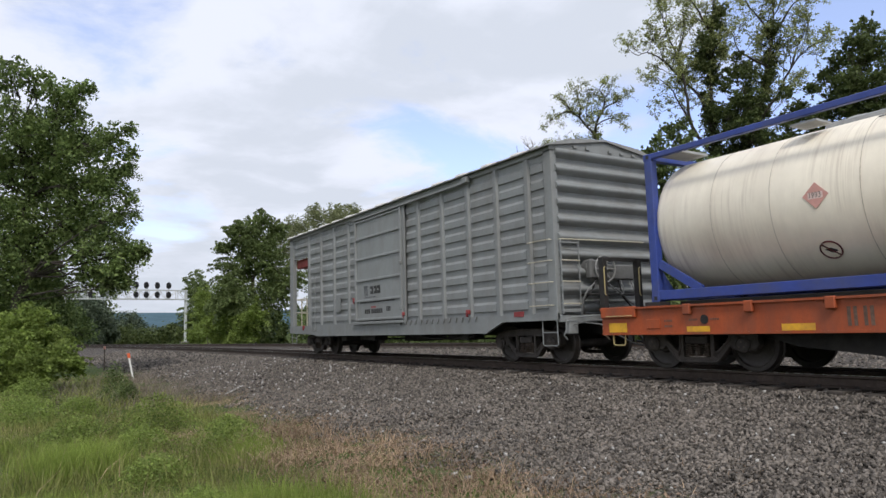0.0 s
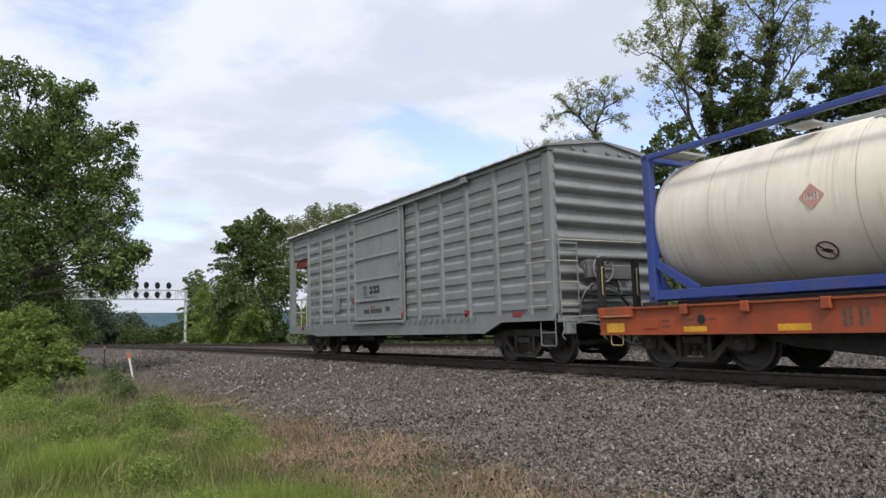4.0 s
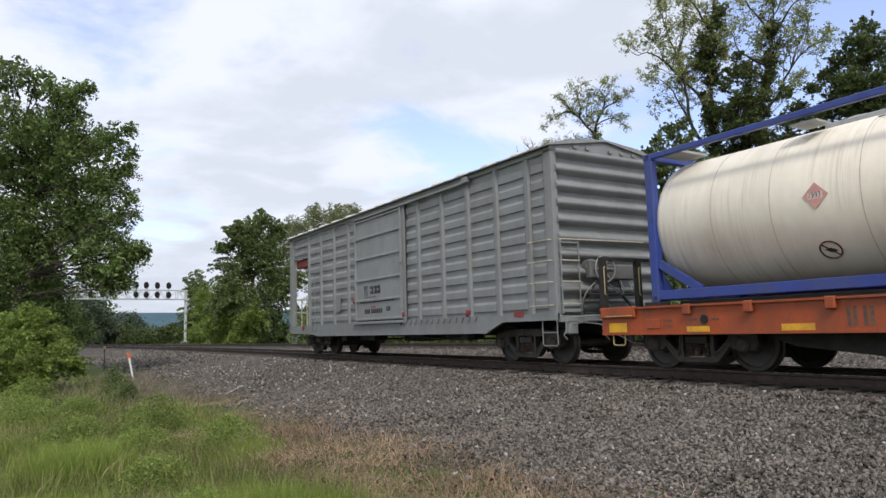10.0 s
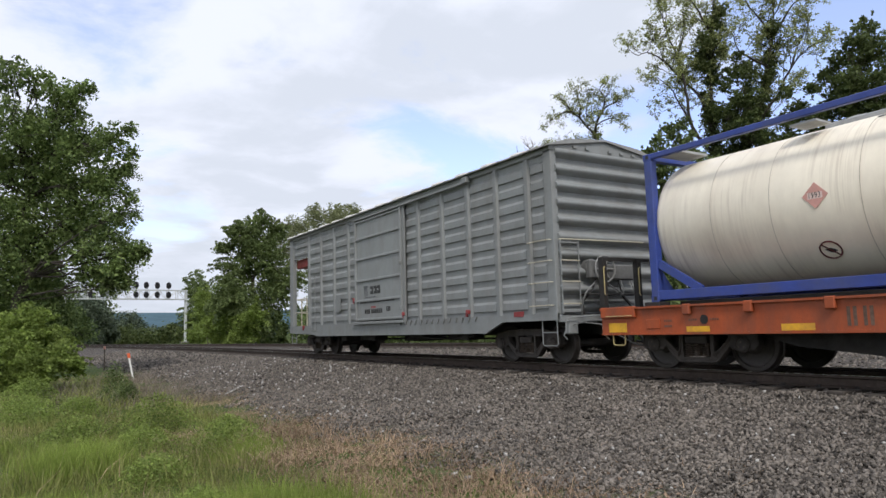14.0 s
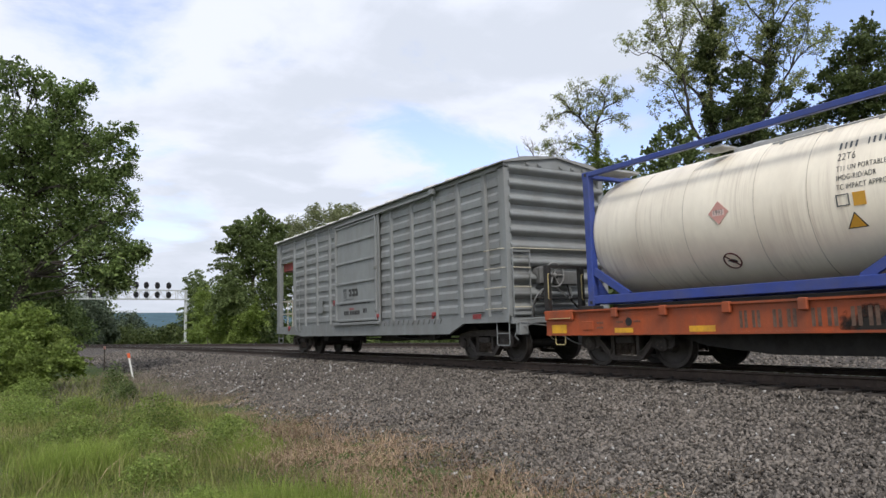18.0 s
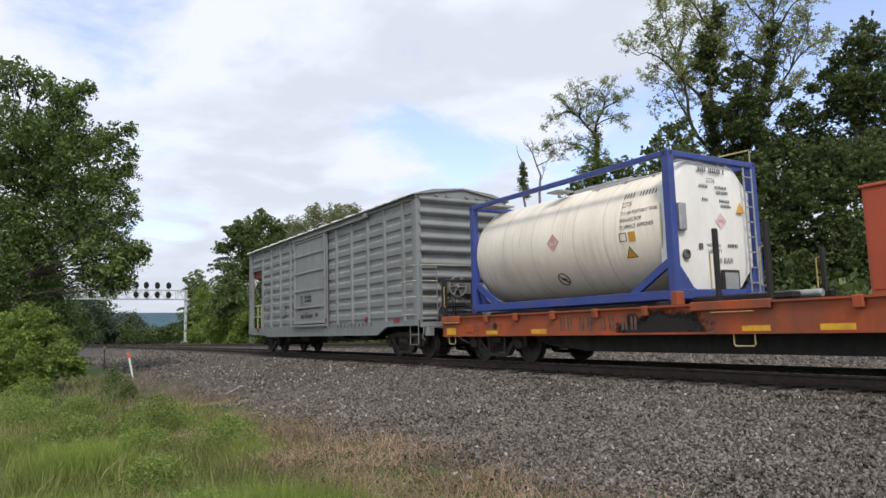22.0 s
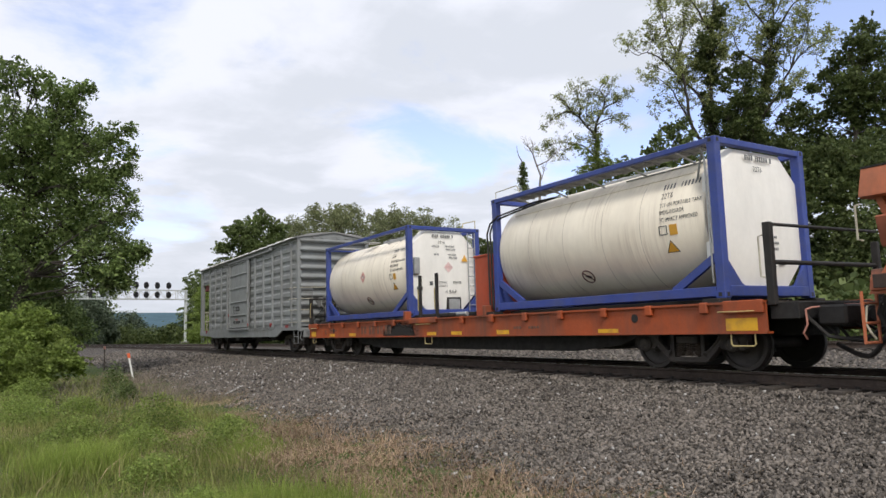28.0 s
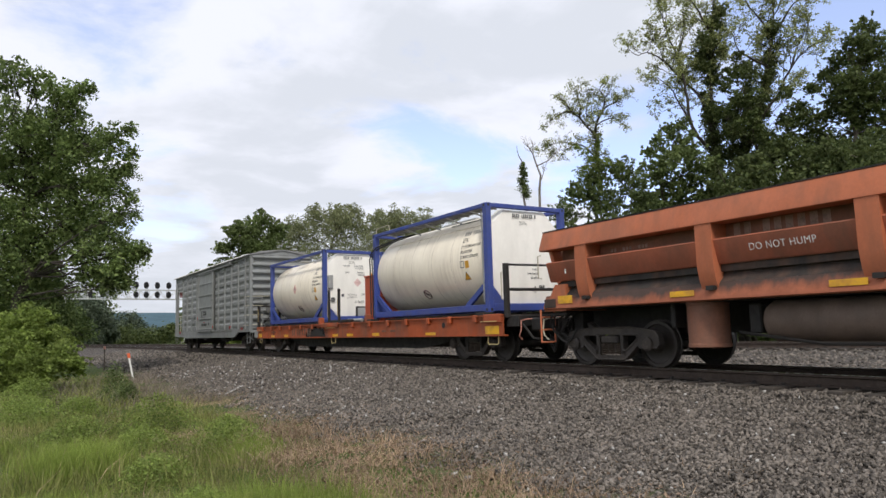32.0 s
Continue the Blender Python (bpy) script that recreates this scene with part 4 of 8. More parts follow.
        # ladder rungs at the corner, grab irons beside the platform
        for z in (1.20, 1.66, 2.09, 2.51):
            part("ladder_rung", tubes([(xo, -7.66, z), (xo + out * 0.07, -7.66, z), (xo + out * 0.07, -6.98, z), (xo, -6.98, z)], radius=0.011), HAND_PALE, car, "pale ladder rung")
        for y in (4.95, 5.32):
            part("grab_iron", tubes([(xo, y, 0.85), (xo + out * 0.08, y, 0.88), (xo + out * 0.08, y, 2.72), (xo, y, 2.78)], radius=0.014), GREY, car)
        stirrup(car, xo - out * 0.03, -7.7, -7.25, 0.40, 0.92, GREY, 1)
        stirrup(car, xo - out * 0.03, 7.1, 7.6, 0.40, 0.80, GREY, 1)
    # ribbed end wall: rolled corrugations
    prof = []
    z = 0.95
    while z < 4.34:
        prof += [(-7.655, z), (-7.655, z + 0.105), (-7.70, z + 0.125), (-7.775, z + 0.155), (-7.805, z + 0.195), (-7.81, z + 0.225), (-7.795, z + 0.26), (-7.745, z + 0.295), (-7.68, z + 0.32)]
        z += 0.35
    prof += [(-7.70, 4.37), (-7.64, 4.36), (-7.64, 0.95)]
    part("end_wall", prism(prof, "x", -1.40, 1.40), GREY, car, "grey corrugated steel end wall")
    part("end_wall", boxes((-1.42, 1.42, wall_end - 0.06, wall_end, 1.0, 4.34)), GREY, car)
    pieces("end_sill", boxes((-1.45, 1.45, -7.80, -7.62, 0.86, 1.0), (-1.45, 1.45, 7.66, 7.78, 0.80, 1.0), bevel=0.01), GREY, car)
    gable = [(-1.53, 4.42), (-1.0, 4.57), (0.0, 4.66), (1.0, 4.57), (1.53, 4.42), (1.53, 4.34), (-1.53, 4.34)]
    part("end_fascia", prism(gable, "y", -7.76, -7.70), GREY, car)
    for x in (-0.85, -0.5, 0.15, 0.5, 0.85):
        part("vent_cap", boxes((x - 0.05, x + 0.05, -7.80, -7.75, 4.42, 4.47)), GREY, car)
    roof = bmesh.new()
    gable_roof = [(-1.60, 4.405), (-1.60, 4.43), (-1.0, 4.595), (0.0, 4.69), (1.0, 4.595), (1.60, 4.43), (1.60, 4.405), (0.0, 4.655)]
    extrude(roof, gable_roof, "y", -7.82, 7.82)
    roof_part = part("roof", roof, ROOF_GREY, car, "pale galvanised pitched roof")
    for k in range(14):
        y = -7.2 + 1.1 * k
        bm = prism([(-1.61, 4.42), (-1.61, 4.435), (-1.0, 4.61), (0.0, 4.705), (1.0, 4.61), (1.61, 4.435), (1.61, 4.42), (0.0, 4.68)], "y", y - 0.04, y + 0.04)
        part("roof_seam", bm, ROOF_GREY, roof_part)
        for s in (-1, 1):
            # white colour stands for the glint on the raised panel ends
            cap = prism([(s * 1.60, 4.435), (s * 1.58, 4.485), (s * 1.30, 4.565), (s * 1.25, 4.53)], "y", y + 0.42, y + 0.66)
            part("roof_panel_end", cap, WHITE, roof_part, "raised end of a roof panel, white as a painted glint")
    part("floor", boxes((-1.42, 1.42, -7.7, 7.7, 0.92, 1.02)), IRON, car)
    part("centre_sill", boxes((-0.22, 0.22, -7.7, 7.7, 0.60, 0.92), (-1.2, 1.2, -2.6, -2.4, 0.66, 0.92), (-1.2, 1.2, 2.4, 2.6, 0.66, 0.92)), IRON, car)
    gear = boxes((-0.95, -0.35, -3.6, -2.8, 0.50, 0.80), (0.3, 0.9, 0.2, 1.2, 0.48, 0.82), bevel=0.02)
    pieces("brake_gear", gear, IRON, car)
    tank = bmesh.new()
    lathe(tank, (-0.75, -1.6, 0.66), (0, 1, 0), [(0, 0.05), (0.05, 0.17), (1.0, 0.17), (1.05, 0.05)], 14)
    part("air_reservoir", tank, IRON, car)
    for path in ([(-0.6, -4.9, 0.52), (-0.62, -1.0, 0.55), (-0.5, 4.6, 0.52)], [(0.55, -4.9, 0.5), (0.5, 4.6, 0.5)], [(-1.2, -4.4, 0.60), (-1.22, -3.4, 0.54), (-1.2, -2.2, 0.56), (-1.15, -1.7, 0.64)]):
        part("brake_rod", tubes(path, radius=0.024), IRON, car)
    pieces("underframe_box", boxes((-1.25, -0.8, 0.9, 1.5, 0.50, 0.70), (-1.2, -0.7, 3.1, 3.5, 0.48, 0.70), (-0.5, 0.3, -0.6, 0.4, 0.46, 0.62), (-1.25, -1.0, -4.2, -3.9, 0.50, 0.70), (-0.9, -0.3, 2.0, 2.7, 0.50, 0.66), bevel=0.02), IRON, car)
    # open platform: railings and the red lamp box under the roof
    rails = bmesh.new()
    for x in (-1.36, 1.36):
        for z in (1.55, 2.05):
            tube(rails, [(x, 5.85, z), (x, 7.45, z)], 0.02, 6)
        for y in (6.3, 6.85):
            tube(rails, [(x, y, 1.0), (x, y, 2.05)], 0.02, 6)
    for z in (1.55, 2.05):
        tube(rails, [(-1.36, 7.6, z), (1.36, 7.6, z)], 0.02, 6)
    part("platform_railing", rails, HAND_PALE, car, "pale pipe railing round the open platform")
    part("red_locker", boxes((-1.34, 0.6, 5.85, 7.38, 3.24, 3.56), bevel=0.01), DARK_RED, car, "red box under the platform roof")
    # rear end: ladder, grab iron, brake wheel and platform
    ladder = bmesh.new()
    for x in (-1.42, -0.95):
        tube(ladder, [(x, -7.84, 1.02), (x, -7.84, 2.5)], 0.014, 6)
    part("end_ladder", ladder, GREY, car)
    for z in (1.22, 1.66, 2.08):
        part("ladder_rung", tubes([(-1.42, -7.86, z), (-0.95, -7.86, z)], radius=0.014), HAND_PALE, car)
    part("grab_iron", tubes([(-1.42, -7.79, 2.5), (-1.42, -7.88, 2.5), (0.9, -7.88, 2.52), (0.9, -7.79, 2.52)], radius=0.014), HAND_PALE, car, "long pale grab iron across the end")
    wheel = bmesh.new()
    pts = ring((-0.39, -8.0, 1.92), (0, 1, 0), 0.27, 24)
    tube(wheel, pts + pts[:2], 0.018, 6, cap=False)
    for k in range(6):
        a = math.pi * k / 3
        tube(wheel, [(-0.39, -7.96, 1.92), (-0.39 + 0.27 * math.cos(a), -8.0, 1.92 + 0.27 * math.sin(a))], 0.014, 6)
    lathe(wheel, (-0.39, -7.8, 1.92), (0, -1, 0), [(0, 0.05), (0.22, 0.05), (0.23, 0.03)], 10)
    part("brake_wheel", wheel, ROOF_GREY, car, "grey spoked hand-brake wheel")
    part("eaves_bracket", boxes((-1.62, -1.5, -4.86, -4.66, 4.22, 4.36), bevel=0.01), GREY, car)
    pieces("brake_housing", boxes((-0.75, -0.5, -7.95, -7.78, 1.72, 2.1), (-0.28, 0.5, -7.95, -7.78, 1.7, 2.02), bevel=0.03), BRAKE_GREY, car)
    disc = bmesh.new()
    lathe(disc, (-0.60, -7.70, 1.96), (0, -1, 0), [(0, 0.17), (0.14, 0.17), (0.17, 0.13), (0.19, 0.06), (0.24, 0.05)], 18)
    part("brake_housing", disc, BRAKE_GREY, car, "pale round brake gear casing")
    part("chain", tubes([(-0.52, -7.93, 1.78), (-0.50, -7.93, 1.4), (-0.48, -7.9, 0.95)], radius=0.016), TRUCK, car)
    part("corner_bracket", boxes((-1.30, -1.06, -7.86, -7.72, 0.62, 0.90), bevel=0.02), GREY, car)
    for path, r in (([(-0.95, -7.86, 1.0), (-0.98, -7.95, 1.3), (-0.86, -8.0, 1.52), (-0.66, -7.95, 1.62)], 0.022), ([(-0.28, -7.92, 1.62), (0.0, -8.0, 1.45), (0.28, -8.0, 1.22), (0.75, -7.92, 1.12)], 0.02),
                    ([(0.42, -7.9, 1.7), (0.42, -8.02, 1.4), (0.55, -8.02, 1.15), (0.8, -7.95, 1.05)], 0.018), ([(-0.2, -7.9, 1.62), (-0.05, -8.05, 1.38), (0.05, -8.05, 1.48), (0.12, -7.9, 1.7)], 0.018),
                    ([(-1.1, -7.9, 0.86), (-0.8, -8.3, 0.78), (-0.95, -8.75, 0.62), (-0.8, -9.2, 0.40), (-0.4, -9.5, 0.45)], 0.022), ([(-1.2, -7.86, 0.8), (-1.0, -8.2, 0.88), (-0.7, -8.6, 0.84), (-0.5, -8.9, 0.7)], 0.016)):
        bm = bmesh.new()
        tube(bm, smooth_line(path, random.Random(1), 0.0, 0.12), r * 0.7, 7)
        part("brake_hose", bm, HOSE_GREY, car, "grey weathered brake hose")
    for z in (1.05, 2.42):
        part("ladder_plate", boxes((-1.44, -0.93, -7.86, -7.83, z, z + 0.07), bevel=0.006), GREY, car)
    part("brake_step", boxes((-0.9, 0.6, -8.06, -7.78, 1.38, 1.42), bevel=0.008), IRON, car)
    pipes = bmesh.new()
    tube(pipes, [(-0.55, -7.9, 1.72), (-0.7, -7.92, 1.5), (-0.95, -7.9, 1.25), (-0.9, -7.86, 1.0)], 0.02, 6)
    tube(pipes, [(0.1, -7.86, 1.7), (0.15, -7.92, 1.35), (0.4, -7.9, 1.15), (0.5, -7.86, 0.95)], 0.02, 6)
    tube(pipes, [(-0.39, -7.86, 1.70), (-0.39, -7.86, 0.8)], 0.012, 6)
    pieces("brake_pipe", pipes, IRON, car)
    # lettering on the door: emblem as plain shapes, the rest as bars
    for k in range(3):
        part("emblem", prism([(1.02 - 0.085 * k, 2.13), (0.97 - 0.085 * k, 2.13), (0.94 - 0.085 * k, 1.84), (0.98 - 0.085 * k, 1.84)], "x", -1.527, -1.519), DARK_GREY_PRINT, car, "faded dark railway emblem in plain shapes")
    part("emblem", prism([(1.05, 2.15), (0.74, 2.15), (0.78, 2.08), (1.04, 2.08)], "x", -1.528, -1.518), DARK_GREY_PRINT, car)
    for y in (0.60, 0.36, 0.14):
        part("emblem", prism([(y, 2.12), (y - 0.19, 2.12), (y - 0.22, 1.89), (y - 0.03, 1.89), (y - 0.015, 1.97), (y - 0.12, 1.97), (y - 0.11, 2.04), (y - 0.005, 2.04)], "x", -1.527, -1.519), BLACK, car)
    pieces("lettering", bars(-1.522, 0.95, 1.78, [0.10, 0.07, 0.09, 0.08, 0.1, 0.07], 0.035, 0.04), DARK_GREY_PRINT, car)
    pieces("lettering", bars(-1.523, 1.3, 1.63, [0.22, 0.3, 0.18, 0.26, 0.2, 0.24, 0.3, 0.2], 0.04, 0.05), BLACK, car, "line of small dark lettering as bars")
    pieces("lettering", bars(-1.523, 0.98, 1.31, [0.09, 0.09, 0.09, -0.04, 0.09, 0.09, 0.09, 0.09, 0.09, 0.09], 0.13, 0.035), BLACK, car, "car number as plain dark bars")
    pieces("lettering", bars(-1.523, -0.45, 1.35, [0.06, 0.06, 0.06], 0.13, 0.03), BLACK, car)
    pieces("lettering", bars(-1.523, 0.55, 1.47, [0.09, 0.09, 0.09], 0.05, 0.02), RED, car)
    part("stencil_panel", boxes((-1.508, -1.500, 2.85, 3.3, 1.45, 1.9)), GREY, car)
    truck(car, -6.19)
    truck(car, 5.91)
    coupler(car, -7.75, -1)
    coupler(car, 7.75, 1)
    cut_lever(car, -7.8, -1, GREY)
    TRAIN.append((car, riding(9.89, 9.89, 6.05)))
    return car


def build_flatcar():
    car = thing("flatcar", "orange railroad flatcar with a sooty patch carrying two tank containers", "rail car")
    H, X = 8.97, 1.45
    for side in (-1, 1):
        o = side
        x = X * side
        sill = prism([(-H, 0.62), (H, 0.62), (H, 1.06), (-H, 1.06)], "x", min(x, x - o * 0.03), max(x, x - o * 0.03))
        web = part("side_sill", sill, ORANGE, car, "orange steel side sill")
        for z, lip in ((0.60, 0.015), (1.043, 0.055)):
            part("sill_flange", boxes((min(x - o * 0.14, x + o * lip), max(x - o * 0.14, x + o * lip), -H, H, z, z + 0.033)), ORANGE, web)
        for y in (7.06, 5.97, 4.77, 3.58, 2.40, -1.11, -2.32, -3.52, -4.62, -5.8, -6.85, -7.95):
            part("stake_pocket", boxes((min(x, x + o * 0.075), max(x, x + o * 0.075), y - 0.07, y + 0.07, 0.915, 1.085), bevel=0.014), ORANGE, car)
        part("side_plate", boxes((min(x, x + o * 0.07), max(x, x + o * 0.07), 0.09, 1.45, 0.96, 1.10), bevel=0.012), ORANGE, car)
        for y0, y1 in ((8.14, 8.95), (-8.95, -8.30)):
            part("end_plate", boxes((min(x, x + o * 0.06), max(x, x + o * 0.06), y0, y1, 0.90, 1.09), bevel=0.012), ORANGE, car)
        for y0, y1, z0, z1 in ((8.38, 8.80, 0.645, 0.81), (6.68, 7.11, 0.64, 0.725), (5.02, 5.50, 0.64, 0.735), (0.15, 0.6, 0.64, 0.72), (-1.03, -0.57, 0.64, 0.725), (-2.90, -2.46, 0.64, 0.73), (-6.1, -5.6, 0.64, 0.71), (-8.82, -8.3, 0.645, 0.83)):
            part("reflector", boxes((min(x, x + o * 0.007), max(x, x + o * 0.007), y0, y1, z0, z1)), YELLOW, car, "yellow reflective strip")
        for y0, y1, z in ((8.2, 8.82, 0.93), (0.38, 1.08, 0.93), (-8.82, -8.2, 0.93)):
            part("grab_iron", tubes([(x, y0, z), (x + o * 0.06, y0, z), (x + o * 0.06, y1, z), (x, y1, z)], radius=0.008), HAND_YELLOW, car)
        for y0, y1 in ((8.46, 8.74), (0.42, 0.77), (-8.75, -8.35)):
            stirrup(car, x - o * 0.03, y0, y1, 0.42, 0.62, HAND_YELLOW)
        hole = bmesh.new()
        lathe(hole, (x - o * 0.01, 6.77 if side < 0 else -6.77, 0.83), (o, 0, 0), [(0, 0.07), (0.018, 0.075), (0.02, 0.05)], 14)
        part("jacking_hole", hole, IRON, car)
        hole = bmesh.new()
        lathe(hole, (x - o * 0.01, -6.5, 0.88), (o, 0, 0), [(0, 0.07), (0.018, 0.075), (0.02, 0.05)], 14)
        part("jacking_hole", hole, IRON, car)
        part("placard_board", boxes((min(x, x + o * 0.02), max(x, x + o * 0.02), 7.64, 7.92, 0.70, 0.86), bevel=0.006), ORANGE, car)
    part("deck", boxes((-1.43, 1.43, -H, H, 1.02, 1.07)), TIE, car, "worn dark deck")
    sill = prism([(-H, 0.55), (-6.6, 0.55), (-5.0, 0.30), (5.0, 0.30), (6.6, 0.55), (H, 0.55), (H, 1.0), (-H, 1.0)], "x", -0.42, 0.42)
    part("centre_sill", sill, IRON, car, "black fish-belly centre sill")
    inner = prism([(-6.3, 0.60), (-5.6, 0.40), (-4.4, 0.275), (4.4, 0.275), (5.6, 0.40), (6.3, 0.60)], "x", -0.92, -0.88)
    part("side_truss", inner, IRON, car)
    cross = bmesh.new()
    for k in range(9):
        y = -6.0 + 1.5 * k
        box(cross, -1.36, 1.36, y - 0.05, y + 0.05, 0.62, 1.0)
    pieces("cross_bearer", cross, IRON, car)
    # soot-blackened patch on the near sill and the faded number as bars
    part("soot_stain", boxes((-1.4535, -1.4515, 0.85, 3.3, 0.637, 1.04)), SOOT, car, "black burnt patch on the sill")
    pieces("lettering", bars(-1.452, 4.59, 0.69, [0.045, 0.045, -0.01, 0.045, 0.045, -0.13, 0.05, 0.05, -0.01, 0.05, 0.05, -0.14, 0.05, 0.05, -0.01, 0.05, 0.05, -0.10, 0.05, 0.05, -0.01, 0.05, 0.05], 0.25, 0.035), FADED_BLACK, car, "faded car number as plain dark bars")
    for y, z in ((7.55, 0.81), (7.55, 0.72), (7.06, 0.815), (6.66, 0.815)):
        pieces("lettering", bars(-1.453, y, z, [0.022, 0.022, 0.022, 0.022], 0.032, 0.02), FADED_BLACK, car)
    pieces("lettering", bars(-1.453, -3.08, 0.75, [0.06, 0.06, 0.06, -0.2, 0.06, 0.06, 0.06, 0.06], 0.05, 0.03), FADED_BLACK, car)
    # container pedestals
    for y in (7.80, 2.02, -2.18, -8.05):
        for x in (-1.30, 1.30):
            part("pedestal", boxes((x - 0.14, x + 0.14, y - 0.16, y + 0.16, 1.06, 1.145), bevel=0.01), IRON, car)
    part("pedestal_guide", boxes((-1.47, -1.28, 1.72, 1.86, 1.07, 1.30), bevel=0.015), ORANGE, car)
    part("pedestal_guide", boxes((-1.47, -1.28, -2.06, -1.94, 1.07, 1.30), bevel=0.015), ORANGE, car)
    part("pedestal_guide", boxes((1.28, 1.47, 1.72, 1.86, 1.07, 1.30), bevel=0.015), ORANGE, car)
    # added black bars that keep the gap under the containers dark
    for y0, y1 in ((2.2, 7.6), (-7.9, -2.35)):
        for x in (-0.9, 0.0, 0.9):
            part("deck_skid", boxes((x - 0.07, x + 0.07, y0, y1, 1.07, 1.15), bevel=0.008), IRON, car)
    # leading end: two black posts with yellow grab irons and a bar across
    y = 8.92
    for x in (-1.42, -0.52):
        part("end_post", boxes((x - 0.055, x + 0.055, y - 0.06, y + 0.06, 1.06, 2.02), bevel=0.01), IRON, car, "black steel end post")
        part("grab_iron", tubes([(x - 0.02, y - 0.08, 1.32), (x - 0.07, y - 0.1, 1.34), (x - 0.07, y - 0.1, 1.82), (x - 0.02, y - 0.08, 1.84)], radius=0.010), HAND_YELLOW, car)
    part("end_bar", boxes((-1.46, -0.2, y - 0.03, y + 0.03, 1.96, 2.02)), IRON, car)
    # middle: stakes with grab irons, a dark beam and a duct on the deck
    for x, y, z in ((-1.41, 0.98, 2.22), (-1.41, 0.13, 2.22), (1.3, 0.86, 2.02)):
        part("deck_stake", boxes((x - 0.04, x + 0.04, y - 0.035, y + 0.035, 1.06, z), bevel=0.01), IRON, car, "black steel deck stake")
        part("grab_iron", tubes([(x, y + 0.05, 1.28), (x, y + 0.12, 1.3), (x, y + 0.12, 1.84), (x, y + 0.05, 1.86)], radius=0.014), HAND_YELLOW, car)
    pieces("deck_beam", boxes((-1.15, -0.95, -0.05, 1.7, 1.10, 1.20), (-0.4, -0.2, -0.15, 1.8, 1.10, 1.22), bevel=0.02), IRON, car)
    pipe = bmesh.new()
    lathe(pipe, (-0.75, -0.25, 1.16), (0, 1, 0), [(0, 0.05), (0.01, 0.06), (1.15, 0.06), (1.16, 0.05)], 16)
    part("deck_pipe", pipe, ALU, car, "grey pipe lying across the deck")
    # trailing end: platform, railing
    part("end_platform", boxes((-1.35, 1.35, -9.40, -H, 0.80, 1.04), bevel=0.01), IRON, car)
    rail = bmesh.new()
    box(rail, -1.42, -1.32, -9.10, -8.98, 1.0, 2.20, bevel=0.01)
    box(rail, 1.2, 1.3, -9.25, -9.15, 1.0, 2.0, bevel=0.01)
    tube(rail, [(-1.36, -9.05, 2.17), (1.3, -9.2, 2.17)], 0.025, 8)
    tube(rail, [(-1.36, -9.05, 1.62), (1.3, -9.2, 1.62)], 0.035, 8)
    part("end_railing", rail, IRON, car, "dark steel end railing")
    part("grab_iron", tubes([(-1.40, -8.98, 1.40), (-1.40, -8.90, 1.42), (-1.40, -8.90, 2.0), (-1.40, -8.98, 2.02)], radius=0.014), HAND_PALE, car)
    gear = boxes((-1.1, -0.5, -9.9, -9.5, 0.7, 0.98), (0.3, 0.9, -9.8, -9.5, 0.66, 0.95), bevel=0.03)
    for k in range(4):
        tube(gear, [(-1.0 + 0.3 * k, -9.6, 0.95), (-0.95 + 0.3 * k, -9.85, 0.75), (-0.6 + 0.2 * k, -9.95, 0.6)], 0.022, 6)
    for k in range(3):
        tube(gear, [(-1.25 + 0.3 * k, -9.42, 0.85), (-1.2 + 0.28 * k, -9.7, 0.55 - 0.04 * k), (-0.9 + 0.25 * k, -10.0, 0.48 + 0.05 * k), (-0.8 + 0.2 * k, -10.25, 0.7)], 0.026, 7)
    pieces("end_gear", gear, IRON, car)
    truck(car, 7.25)
    truck(car, -7.25)
    coupler(car, 8.97, 1)
    coupler(car, -9.35, -1)
    cut_lever(car, -9.4, -1, material("worn_red_lever", (0.45, 0.2, 0.15), 0.6, vary=0.2, bump=0), -1.36)
    cut_lever(car, 8.97, 1, HAND_PALE, -1.3)
    TRAIN.append((car, riding(-7.99, -7.99, 7.35)))


def cushion(n, half_w, half_h, power):
    """Points of a rounded octagon-like outline."""
    out = []
    for k in range(n):
        a = 2 * math.pi * k / n
        c, s = math.cos(a), math.sin(a)
        r = (abs(c) ** power + abs(s) ** power) ** (-1 / power)
        out.append((half_w * r * c, half_h * r * s))
    return out


def octagon(w, h, cut_low, cut_top):
    """Forty points round an octagon, five to a side."""
    c = [(w, -h + cut_low), (w, h - cut_top), (w - cut_top, h), (-w + cut_top, h), (-w, h - cut_top), (-w, -h + cut_low), (-w + cut_low, -h), (w - cut_low, -h)]
    return [(a[0] + (b[0] - a[0]) * k / 5, a[1] + (b[1] - a[1]) * k / 5) for a, b in zip(c, c[1:] + c[:1]) for k in range(5)]


